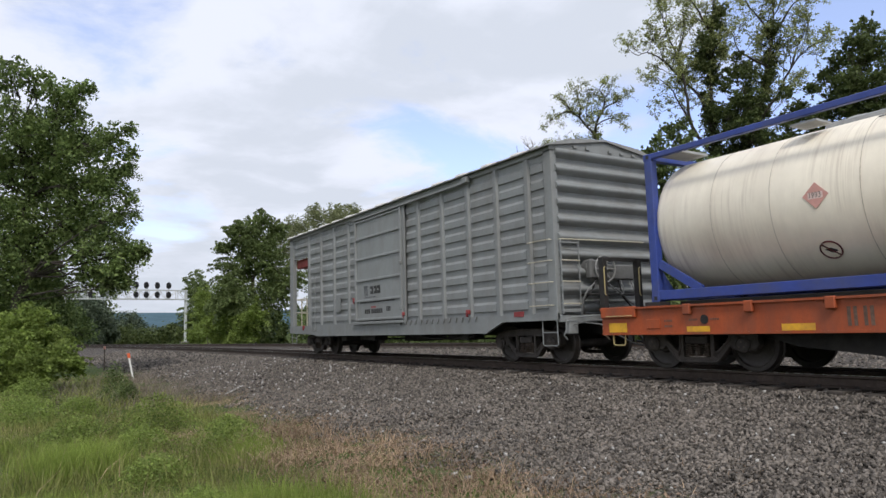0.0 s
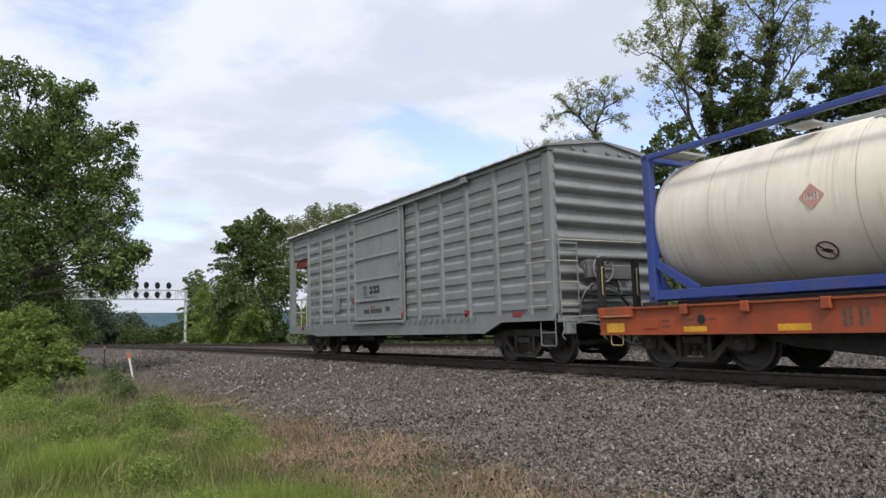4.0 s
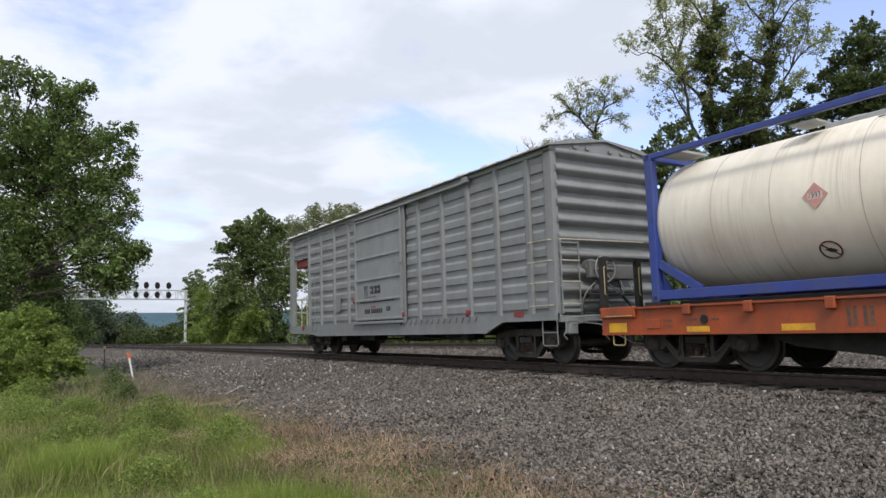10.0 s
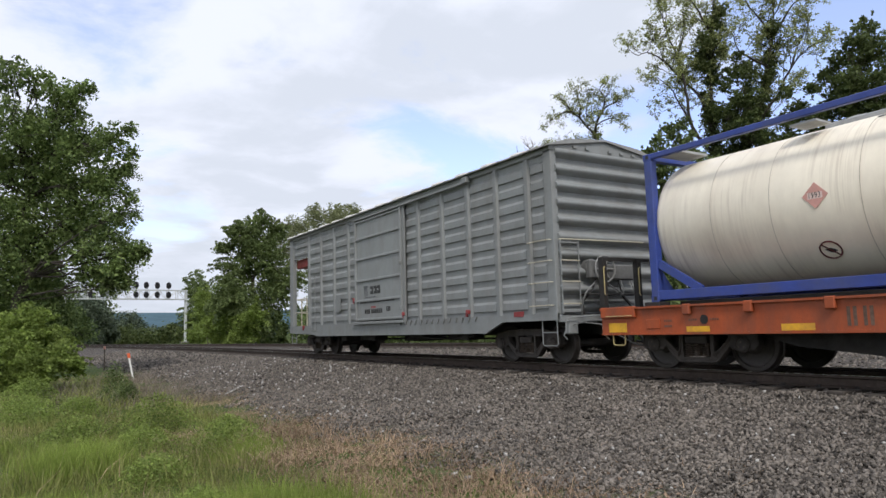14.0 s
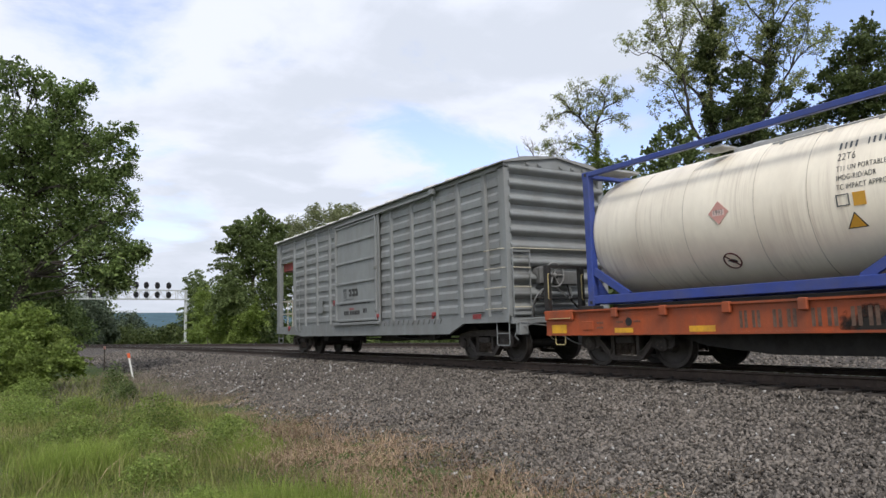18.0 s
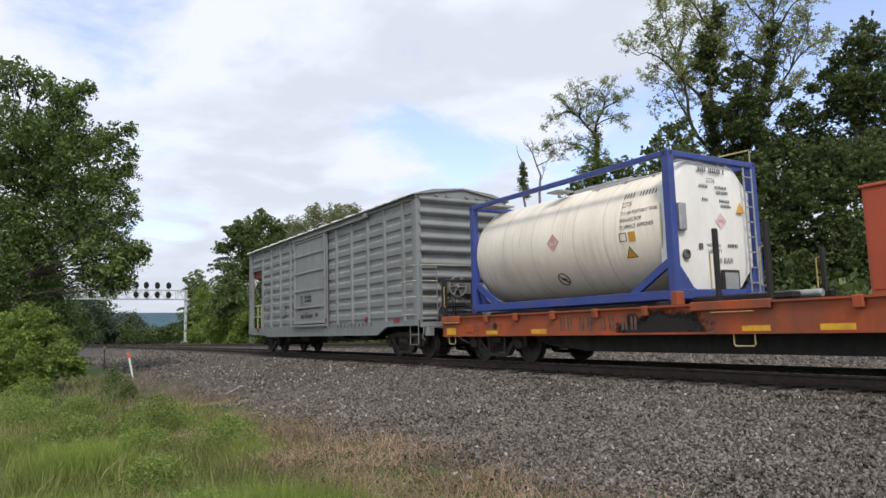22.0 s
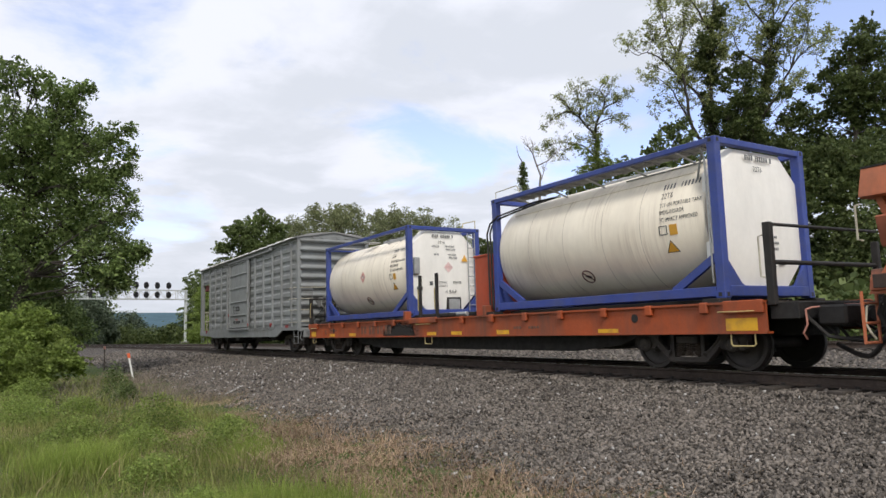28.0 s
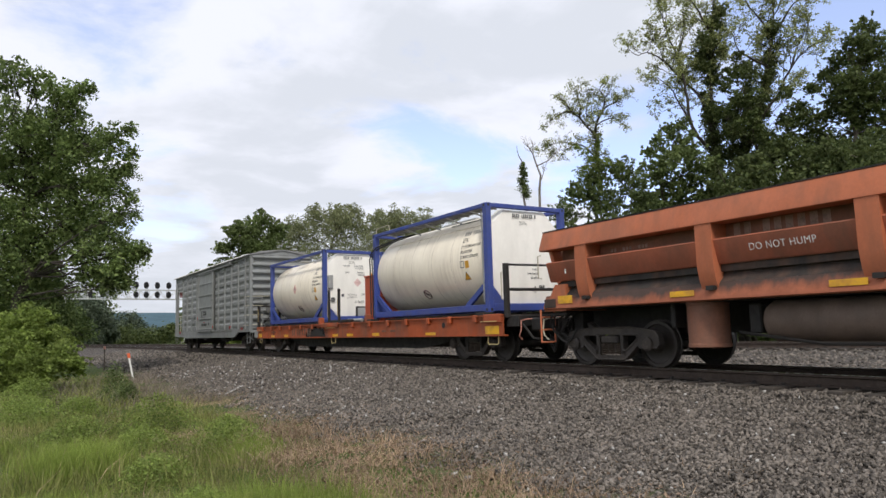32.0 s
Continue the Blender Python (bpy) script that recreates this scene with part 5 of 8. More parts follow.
def build_container(name_label, offset, walkway, hose, placard):
    """A twenty-foot tank container: a blue frame round a cream insulated tank; local z = 0 is its base."""
    root = thing("tank_container", name_label, "tank container", group="tank containers on the flatcar")
    L, W, H = 3.029, 1.219, 2.591
    zc, R = 1.335, 1.175
    for x in (-1, 1):
        for y in (-1, 1):
            x0, x1 = sorted((x * W, x * (W - 0.15)))
            y0, y1 = sorted((y * L, y * (L - 0.16)))
            part("corner_column", boxes((x0, x1, y0, y1, 0.10, H - 0.10), bevel=0.012), BLUE, root)
            for z0 in (0.0, H - 0.118):
                c = part("corner_casting", boxes((x0 - 0.004, x1 + 0.004, y0 - 0.004, y1 + 0.01, z0, z0 + 0.118), bevel=0.01), BLUE, root)
                pieces("casting_hole", boxes((x * (W + 0.001) - 0.006, x * (W + 0.001) + 0.006, y * (L - 0.088) - 0.032, y * (L - 0.088) + 0.032, z0 + 0.03, z0 + 0.095),
                                           (x * (W - 0.075) - 0.03, x * (W - 0.075) + 0.03, y * (L + 0.001) - 0.006, y * (L + 0.001) + 0.006, z0 + 0.03, z0 + 0.095)), SIGNAL_BLACK, c)
        x0, x1 = sorted((x * W, x * (W - 0.09)))
        part("bottom_rail", boxes((x0, x1, -L + 0.16, L - 0.16, 0.03, 0.19), bevel=0.01), BLUE, root)
        part("top_rail", boxes((x0, x1, -L + 0.16, L - 0.16, H - 0.10, H - 0.005), bevel=0.01), BLUE, root)
        for y in (-1, 1):
            xm = x * (W - 0.06)
            a, b = Vector((xm, y * (L - 0.16), 0.66)), Vector((xm, y * (L - 1.0), 0.16))
            d = (b - a).normalized()
            n = Vector((0, -d.z, d.y)) * 0.065
            part("diagonal_brace", prism([(p_.y, p_.z) for p_ in (a + n, b + n, b - n, a - n)], "x", xm - 0.035, xm + 0.035), BLUE, root)
    for y in (-1, 1):
        y0, y1 = sorted((y * L, y * (L - 0.12)))
        pieces("end_sill", boxes((-W + 0.15, W - 0.15, y0, y1, 0.03, 0.20), bevel=0.01), BLUE, root)
        part("end_header", boxes((-W + 0.15, W - 0.15, y0, y1, H - 0.11, H - 0.005), bevel=0.01), BLUE, root)
        for x in (-1, 1):
            yg = y * (L - 0.05)
            part("corner_gusset", prism([(x * (W - 0.15), 0.20), (x * (W - 0.55), 0.20), (x * (W - 0.47), 0.24), (x * (W - 0.15), 0.62)], "y", yg - 0.03, yg + 0.03), BLUE, root)
    # tank: insulated barrel, its ends swelling outwards
    barrel = bmesh.new()
    lathe(barrel, (0, 0, zc), (0, 1, 0), [(-2.72, 0.6), (-2.72, R - 0.02), (-2.70, R), (2.79, R), (2.87, R - 0.025), (2.925, R - 0.08), (2.965, R - 0.2), (2.99, R - 0.5), (3.0, 0.05)], 72)
    tank = part("tank_barrel", barrel, CREAM, root, "cream insulated tank barrel with grime streaks", smooth_angle=50)
    head = bmesh.new()
    rows = []
    for y, k in ((-2.66, 1.0), (-2.86, 1.0), (-2.93, 0.97), (-2.955, 0.86), (-2.975, 0.66), (-2.985, 0.40), (-2.99, 0.08)):
        rows.append([head.verts.new((px * k, y, zc - 0.02 + pz * k)) for px, pz in octagon(1.10, 1.165, 0.48, 0.46)])
    for a, b in zip(rows, rows[1:]):
        for i in range(40):
            head.faces.new((a[i], a[(i + 1) % 40], b[(i + 1) % 40], b[i]))
    head.faces.new(rows[-1])
    bmesh.ops.recalc_face_normals(head, faces=head.faces[:])
    part("end_cover", head, TANK_END, root, "white rounded end cover", smooth_angle=30)
    for y in ((-1.38, -0.55, 0.75, 1.77) if placard else (-1.35, -0.4, 0.69, 1.79)):
        band = bmesh.new()
        lathe(band, (0, y, zc), (0, 1, 0), [(-0.004, R - 0.01), (-0.004, R + 0.0035), (0.004, R + 0.0035), (0.004, R - 0.01)], 72)
        part("cladding_seam", band, SEAM, tank, "dark cladding joint")
    # spill box and fittings on top
    part("spill_box", boxes((-0.32, 0.32, -1.3, 0.3, zc + R - 0.10, zc + R + 0.03), bevel=0.015), ALU, root)
    lid = bmesh.new()
    lathe(lid, (0, -0.1, zc + R - 0.02), (0, 0, 1), [(0, 0.26), (0.06, 0.26), (0.09, 0.22), (0.11, 0.05)], 20)
    part("manhole_lid", lid, ALU, root)
    rod = tubes([(-0.62, -2.35, zc + 1.03), (-0.62, -0.6, zc + 1.03)], radius=0.014)
    for y in (-2.2, -1.5, -0.75):
        box(rod, -0.64, -0.60, y - 0.03, y + 0.03, zc + 0.94, zc + 1.04)
    part("side_rod", rod, ALU, root)
    if walkway:
        slats = bmesh.new()
        for k in range(6):
            box(slats, -1.10 + 0.085 * k, -1.045 + 0.085 * k, -2.7, 2.7, H - 0.055, H - 0.03)
        for k in range(14):
            y = -2.6 + 0.4 * k
            box(slats, -1.12, -0.60, y - 0.015, y + 0.015, H - 0.08, H - 0.055)
        pieces("walkway_slat", slats, GRATING, root, "dull metal slat of the walkway")
        for k in range(5):
            y = -2.2 + 1.1 * k
            part("walkway_bracket", tubes([(-1.12, y, H - 0.09), (-0.55, y, zc + R - 0.16), (-0.35, y, zc + R - 0.06)], radius=0.02), ALU, root)
        part("handrail", tubes([(-1.1, 3.0, H), (-1.1, 3.0, H + 0.18), (-1.1, 2.2, H + 0.20), (-1.1, 2.1, H + 0.02)], radius=0.012), HAND_PALE, root)
    else:
        part("handrail", tubes([(1.1, -3.0, H), (1.1, -3.0, H + 0.24), (1.1, -2.35, H + 0.26), (1.1, -2.3, H + 0.02)], radius=0.014), HAND_YELLOW, root, "thin yellow handrail")
        pieces("walkway_grating", boxes((-0.55, 0.05, -2.75, -2.45, H - 0.06, H - 0.03), (-1.12, -0.35, 2.35, 2.8, H - 0.07, H - 0.03), (-0.9, -0.5, 0.1, 0.5, H - 0.12, H - 0.09)), ALU, root)
    if hose:
        pipe = bmesh.new()
        for dx in (0.0, 0.05):
            tube(pipe, [(-W + 0.02 - dx, L + 0.08 + dx, 0.05), (-W + 0.02 - dx, L + 0.10 + dx, 1.55), (-W - dx, L + 0.09 + dx, 1.80), (-W + 0.01 - dx, L + 0.02, 1.98 + dx), (-W + 0.05 - dx, L - 0.22, 2.12 + dx), (-1.02, L - 0.6, 2.22 + dx), (-0.85, L - 1.1, 2.33 + dx), (-0.7, 1.3, 2.40)], 0.021, 8)
        part("vent_hose", pipe, HOSE, root, "dark hoses bent over the frame corner")
    if hose:
        part("drain_pipe", tubes([(-0.95, -2.45, zc + 0.62), (-1.16, -2.74, 2.42), (-1.19, -2.80, 2.25), (-1.2, -2.82, 0.25)], radius=0.018), ALU, root)
    # upper cladding sheets, lapped over the lower ones
    for side in (-1, 1):
        lap = bmesh.new()
        rows = []
        for k in range(7):
            a = radians(44 + 5 * k)
            rows.append([lap.verts.new((side * (R + d) * math.cos(a), y, zc + (R + d) * math.sin(a))) for y, d in ((-2.35, 0.0), (-2.35, 0.016), (2.62, 0.016), (2.62, 0.0))])
        for a, b in zip(rows, rows[1:]):
            for k in range(3):
                lap.faces.new((a[k], a[k + 1], b[k + 1], b[k]))
        lap.faces.new(rows[0])
        lap.faces.new(rows[-1][::-1])
        bmesh.ops.recalc_face_normals(lap, faces=lap.faces[:])
        if walkway:
            part("upper_cladding", lap, CREAM, tank)
        else:
            lap.free()
    # marks on the near side

    def on_side(y, up):
        """Pose on the barrel's near flank at a height above its middle."""
        a = math.asin(max(-1, min(1, up / R)))
        return Matrix.Translation((-(R + 0.004) * math.cos(a), y, zc + (R + 0.004) * math.sin(a))) @ Matrix.Rotation(a, 4, "Y") @ NEAR_SIDE

    def mark(name, bm_, mat, m, label=""):
        ob = part(name, bm_, mat, root, label)
        ob.data.transform(m)
        return ob

    def mark_pieces(name, bm_, mat, m, label=""):
        bmesh.ops.transform(bm_, matrix=m, verts=bm_.verts[:])
        pieces(name, bm_, mat, root, label)

    def flat(points, lift=0.0):
        return prism(points, "z", -0.002 + lift, 0.002 + lift)
    y0 = -1.80
    mark_pieces("lettering", flat_bars([0.026, 0.02, 0.026, 0.026, -0.05, 0.016, 0.026, 0.026, 0.026, 0.026, 0.026, -0.03, 0.026], 0.11, 0.046), DARK_GREY_PRINT, on_side(y0 + 0.0, 0.60), "container number as plain black bars")
    for text, size, up in (("22T6", 0.16, 0.43), ("T11 UN PORTABLE TANK", 0.105, 0.28), ("IMDG-RID/ADR", 0.105, 0.15), ("TC IMPACT APPROVED", 0.105, 0.02)):
        lettering("lettering", text, size, on_side(y0, up), BLACK, root, 0.74)
    m = on_side(y0, -0.15)
    mark("amber_mark", flat([(0.20, -0.07), (0.36, -0.07), (0.36, 0.11), (0.20, 0.11)]), AMBER, m, "amber tank mark")
    mark("outline_mark", flat_frame(-0.02, 0.15, -0.05, 0.11, 0.014), DARK_GREY_PRINT, m)
    m = on_side(y0 + 0.08, -0.42)
    mark("warning_triangle", flat([(0.13, -0.09), (0.40, -0.09), (0.265, 0.135)]), BLACK, m, "amber warning triangle edged black")
    mark("warning_triangle", flat([(0.155, -0.077), (0.375, -0.077), (0.265, 0.108)], 0.003), AMBER, m)
    m = on_side(0.05 if placard else 0.26, -0.74)
    circle = bmesh.new()
    pts = [(0.145 * math.cos(2 * math.pi * k / 28), 0.145 * math.sin(2 * math.pi * k / 28), 0.002) for k in range(28)]
    tube(circle, pts + pts[:2], 0.011, 4, cap=False)
    tube(circle, [(-0.10, 0.10, 0.002), (0.10, -0.10, 0.002)], 0.009, 4)
    mark("round_mark", circle, material("dark_red_ring", (0.10, 0.02, 0.02), 0.6, bump=0), m, "dark round prohibition mark")
    mark("round_mark", flat([(-0.09, 0.01), (0.0, 0.035), (0.075, 0.0), (0.085, -0.03), (0.0, -0.045), (-0.05, -0.01)]), BLACK, m)
    if placard:
        m = on_side(0.06, 0.01)
        d = 0.185
        mark("hazard_placard", flat([(-d, 0), (0, -d), (d, 0), (0, d)]), FADED_PINK, m, "faded red hazard diamond")
        mark("placard_panel", flat([(-0.105, -0.045), (0.105, -0.045), (0.105, 0.045), (-0.105, 0.045)], 0.003), FADED_PALE, m)
        lettering("lettering", "1993", 0.115, m @ Matrix.Translation((-0.10, -0.033, 0.006)), BLACK, root, 0.82)
    # marks on the rear end
    ye = -3.0
    pieces("lettering", end_bars(-0.42, ye, 2.28, [0.035, 0.022, 0.035, 0.035, -0.03, 0.015, 0.035, 0.035, 0.035, 0.035, 0.035, -0.02, 0.035], 0.09, 0.026), DARK_GREY_PRINT, root, "container number as plain black bars")
    rear_text("lettering", "22T6", 0.13, -0.22, ye, 2.10, BLACK, root, 0.9)
    if placard:
        rows_ = ((-0.42, 2.0, "M.G.M."), (0.02, 2.0, "30480 KG"), (0.05, 1.91, "67200 LB"), (-0.35, 1.76, "TARE"), (0.12, 1.76, "3860 KG"), (0.15, 1.67, "8510 LB"))
        for x, z, text in rows_:
            pieces("lettering", end_bars(x, ye, z, [0.016] * min(8, len(text)), 0.055, 0.026), DARK_GREY_PRINT, root)
        d = 0.155
        place = Matrix.Translation((0.12, ye, 1.42)) @ REAR_END
        mark("hazard_placard", flat([(-d, 0), (0, -d), (d, 0), (0, d)]), material("faded_pink_print", (0.76, 0.55, 0.52), 0.6, bump=0), place, "faded pink hazard diamond")
        lettering("lettering", "1993", 0.09, place @ Matrix.Translation((-0.085, -0.03, 0.004)), FADED_PINK, root, 0.85)
        rear_text("lettering", "NOMINAL", 0.085, -0.30, ye, 0.95, BLACK, root)
        rear_text("lettering", "CAPACITY", 0.085, -0.30, ye, 0.85, BLACK, root)
        pieces("lettering", end_bars(0.28, ye, 0.95, [0.018] * 6, 0.065, 0.03), BLACK, root)
        rear_text("lettering", "4 BAR", 0.15, 0.0, ye, 0.66, BLACK, root)
        part("outline_mark", boxes((-0.52, -0.42, ye - 0.003, ye + 0.003, 0.90, 1.0)), DARK_GREY_PRINT, root)
        cap = bmesh.new()
        lathe(cap, (-0.85, -2.97, 0.80), (0, -1, 0), [(0, 0.085), (0.04, 0.085), (0.05, 0.06), (0.02, 0.05)], 18)
        part("round_port", cap, BRAKE_GREY, root, "grey round port")
        part("document_box", boxes((-1.04, -0.86, -3.06, -2.96, 1.20, 1.68), bevel=0.02), ALU, root, "grey metal box on the frame end")
        part("outlet_cabinet", boxes((0.05, 0.52, -3.02, -2.9, 0.16, 0.55), bevel=0.01), IRON, root)
        part("outlet_cover", boxes((0.1, 0.47, -3.03, -3.015, 0.2, 0.5), bevel=0.006), ALU, root)
        ladder = bmesh.new()
        for x in (0.78, 1.02):
            tube(ladder, [(x, -3.06, 0.15), (x, -3.06, 2.45)], 0.016, 6)
        part("ladder_side", ladder, ALU, root)
        for k in range(8):
            z = 0.32 + 0.28 * k
            part("ladder_rung", tubes([(0.78, -3.06, z), (1.02, -3.06, z)], radius=0.014), ALU, root)
        part("warning_triangle", prism([(0.58, 1.60), (0.78, 1.60), (0.68, 1.79)], "y", -3.02, -3.0), AMBER, root)
    else:
        for x, z, n in ((0.14, 1.0, 4), (-0.02, 0.9, 9), (0.08, 0.8, 6)):
            pieces("lettering", end_bars(x, ye, z, [0.016] * n, 0.045, 0.026), DARK_GREY_PRINT, root)
        rear_text("lettering", "4", 0.24, 0.12, ye, 0.46, BLACK, root)
        pieces("lettering", end_bars(0.32, ye, 0.55, [0.04] * 3, 0.09, 0.02), BLACK, root)
    TRAIN.append((root, lambda t, o=offset: riding(o, -7.99, 7.35)(t) @ pose(0, 0, 1.148)))


def flat_bars(widths, height, gap):
    bm = bmesh.new()
    x = 0.0
    for w in widths:
        if w > 0:
            box(bm, x, x + w, 0, height, -0.002, 0.002)
        x += abs(w) + gap
    return bm


def flat_frame(x0, x1, y0, y1, t):
    return boxes((x0, x1, y0, y0 + t, -0.002, 0.002), (x0, x1, y1 - t, y1, -0.002, 0.002), (x0, x0 + t, y0 + t, y1 - t, -0.002, 0.002), (x1 - t, x1, y0 + t, y1 - t, -0.002, 0.002))


def end_bars(x, y, z, widths, height, gap):
    bm = bmesh.new()
    for w in widths:
        if w > 0:
            box(bm, x, x + w, y - 0.003, y + 0.003, z, z + height)
        x += abs(w) + gap
    return bm


def build_cabinet():
    """The red-orange locker between the two containers; local z = 0 on the deck."""
    root = thing("steel_cabinet", "tall red-orange steel cabinet standing on the flatcar deck", "cabinet")
    part("body", boxes((-0.42, 0.45, -0.29, 0.30, 0.0, 1.43), bevel=0.008), RED_ORANGE, root)
    part("lid", boxes((-0.45, 0.48, -0.32, 0.33, 1.43, 1.475), bevel=0.01), RED_ORANGE, root)
    part("door", boxes((-0.432, -0.42, -0.25, 0.26, 0.08, 1.38), bevel=0.004), RED_ORANGE, root)
    part("door", boxes((-0.36, 0.39, -0.302, -0.29, 0.08, 1.38), bevel=0.004), RED_ORANGE, root)
    TRAIN.append((root, lambda t: riding(-9.32, -7.99, 7.35)(t) @ pose(-0.58, 0, 1.07)))


def build_dump_car():
    car = thing("dump_car", "rust-stained orange air-dump rail car with ribbed tipping sides", "rail car")
    H = 6.0
    for side in (-1, 1):
        o = side

        def xs(a, b):
            return tuple(sorted((o * a, o * b)))
        # top chord: a broad flat band, tipped a little upwards
        band = prism([(o * 1.50, 2.285), (o * 1.56, 2.30), (o * 1.56, 2.33), (o * 1.44, 2.67), (o * 1.40, 2.68), (o * 1.36, 2.66), (o * 1.30, 2.55), (o * 1.13, 2.30)], "y", -H, H)
        part("top_chord", band, DUMP_ORANGE, car, "broad orange top chord")
        part("rim", boxes((*xs(1.37, 1.45), -H, H, 2.676, 2.695)), IRON, car)
        # darker paint gives the sheet the shade of its recess
        part("side_sheet", boxes((*xs(1.12, 1.16), -H + 0.25, H - 0.25, 1.62, 2.32)), DUMP_DULL_SHADE, car)
        # shade of the down-tilted face is mixed into the beam's dirty paint
        beam = prism([(o * 1.13, 2.07), (o * 1.49, 2.05), (o * 1.515, 2.03), (o * 1.425, 1.69), (o * 1.395, 1.66), (o * 1.25, 1.66)], "y", -H + 0.15, H - 0.15)
        part("side_beam", beam, DUMP_BEAM, car, "orange pressed side beam")
        for y in (4.83, 2.08, -0.36, -2.8, -5.2):
            post = prism([(o * 1.14, 2.31), (o * 1.545, 2.31), (o * 1.545, 1.66), (o * 1.50, 1.42), (o * 1.45, 1.30), (o * 1.34, 1.36)], "y", y - 0.15, y + 0.15)
            part("side_stake", post, DUMP_ORANGE, car)
            part("hinge_block", boxes((*xs(1.38, 1.54), y - 0.12, y + 0.02, 1.27, 1.34)), IRON, car)
        # the beam's shade on this slope is in its colour, along with the dirt
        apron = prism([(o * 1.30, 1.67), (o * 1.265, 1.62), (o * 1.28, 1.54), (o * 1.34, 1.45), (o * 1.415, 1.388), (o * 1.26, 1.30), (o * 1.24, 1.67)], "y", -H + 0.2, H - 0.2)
        part("floor_edge", apron, DUMP_DIRT_AND_SHADE, car, "rusty dirt-streaked floor edge, blackened as the shade under the beam")
        sill = prism([(o * 1.28, 1.40), (o * 1.42, 1.385), (o * 1.50, 1.17), (o * 1.50, 1.13), (o * 1.46, 1.115), (o * 1.28, 1.115)], "y", -H, H)
        part("lower_sill", sill, DUMP_SILL, car, "dirty orange lower sill")
        for y0, y1 in ((5.15, 5.55), (2.35, 2.82), (-0.27, 0.22), (-2.6, -2.1), (-4.9, -4.4)):
            z0, z1 = (1.22, 1.37) if y1 > 5 else (1.20, 1.29)
            part("reflector", boxes((*xs(1.50, 1.506), y0, y1, z0, z1)), YELLOW, car, "yellow reflective strip")
        part("placard_board", boxes((*xs(1.50, 1.52), 5.62, 5.95, 1.15, 1.32), bevel=0.006), DUMP_DIRT_AND_SHADE, car)
        # slanting end plates of the body
    for way in (1, -1):
        end = prism([(way * (H + 0.02), 2.68), (way * (H - 0.06), 2.68), (way * (H - 0.42), 1.66), (way * (H - 0.34), 1.62)], "x", -1.40, 1.40)
        part("end_plate", end, DUMP_ORANGE, car, "slanting orange end plate")
        part("end_rib", prism([(way * (H - 0.02), 2.42), (way * (H + 0.06), 2.40), (way * (H - 0.20), 1.72), (way * (H - 0.32), 1.70)], "x", -0.1, 0.1), DUMP_ORANGE, car)
        part("end_sill", prism([(way * (H + 0.05), 1.08), (way * (H - 0.30), 1.60), (way * (H - 0.6), 1.60), (way * (H - 0.6), 1.08)], "x", -1.44, 1.44), DUMP_ORANGE, car)
        part("grab_iron", tubes([(-1.50, way * (H + 0.02), 1.75), (-1.55, way * (H + 0.06), 1.77), (-1.55, way * (H + 0.06), 2.2), (-1.50, way * (H + 0.02), 2.22)], radius=0.014), HAND_PALE, car)
        ladder = bmesh.new()
        for x in (-1.48, -1.12):
            tube(ladder, [(x, way * (H + 0.12), 0.46), (x, way * (H + 0.12), 1.12)], 0.02, 6)
        for z in (0.47, 0.72, 0.97):
            tube(ladder, [(-1.48, way * (H + 0.12), z), (-1.12, way * (H + 0.12), z)], 0.018, 6)
        part("end_ladder", ladder, DUMP_ORANGE, car)
        coupler(car, way * H, way)
        cut_lever(car, way * H, way, HAND_PALE)
    part("floor", boxes((-1.36, 1.36, -H + 0.3, H - 0.3, 1.55, 1.66)), DUMP_DIRT_AND_SHADE, car)
    part("centre_sill", boxes((-0.35, 0.35, -H, H, 0.60, 1.3), (-1.3, 1.3, -H + 0.5, H - 0.5, 1.10, 1.14)), IRON, car)
    for y in (2.475, -2.385):
        drum = bmesh.new()
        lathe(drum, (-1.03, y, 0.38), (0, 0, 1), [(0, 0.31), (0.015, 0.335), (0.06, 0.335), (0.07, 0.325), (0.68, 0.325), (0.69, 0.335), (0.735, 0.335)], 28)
        part("tipping_cylinder", drum, DUMP_DULL_SHADE, car, "dull orange upright tipping cylinder")
    tank = bmesh.new()
    lathe(tank, (-0.98, -1.6, 0.78), (0, 1, 0), [(0, 0.05), (0.06, 0.25), (0.14, 0.305), (2.9, 0.305), (2.98, 0.25), (3.04, 0.05)], 28)
    part("air_reservoir", tank, TANK_BROWN, car, "grimy cylindrical air tank")
    gear = boxes((-1.1, -0.6, 1.5, 1.7, 0.6, 1.05), (-1.2, -0.9, 3.0, 3.1, 0.7, 1.12), bevel=0.02)
    tube(gear, [(-1.2, 1.8, 0.62), (-1.22, 0.5, 0.45), (-1.2, -1.5, 0.45)], 0.025, 6)
    pieces("brake_gear", gear, IRON, car)
    front = boxes((-0.95, -0.6, 5.5, 5.75, 0.68, 1.06), (0.2, 0.8, 5.6, 5.98, 0.6, 1.0), (-1.38, -1.3, 5.45, 5.95, 0.98, 1.06), bevel=0.03)
    rnd = random.Random(8)
    for k in range(9):
        x = -1.32 + 0.075 * k
        line = [(x, 5.45 + rnd.uniform(0, 0.2), 1.08), (x - 0.03, 5.85 + rnd.uniform(-0.1, 0.12), 0.98 - rnd.uniform(0, 0.1)), (x + 0.05, 5.95 + rnd.uniform(-0.15, 0.1), 0.70 - rnd.uniform(0, 0.12)), (x + 0.12, 5.7 + rnd.uniform(-0.1, 0.2), 0.55 - rnd.uniform(0, 0.1)), (x + 0.22, 5.5, 0.72)]
        tube(front, smooth_line(line, rnd, 0.0, 0.12), rnd.uniform(0.017, 0.03), 7)
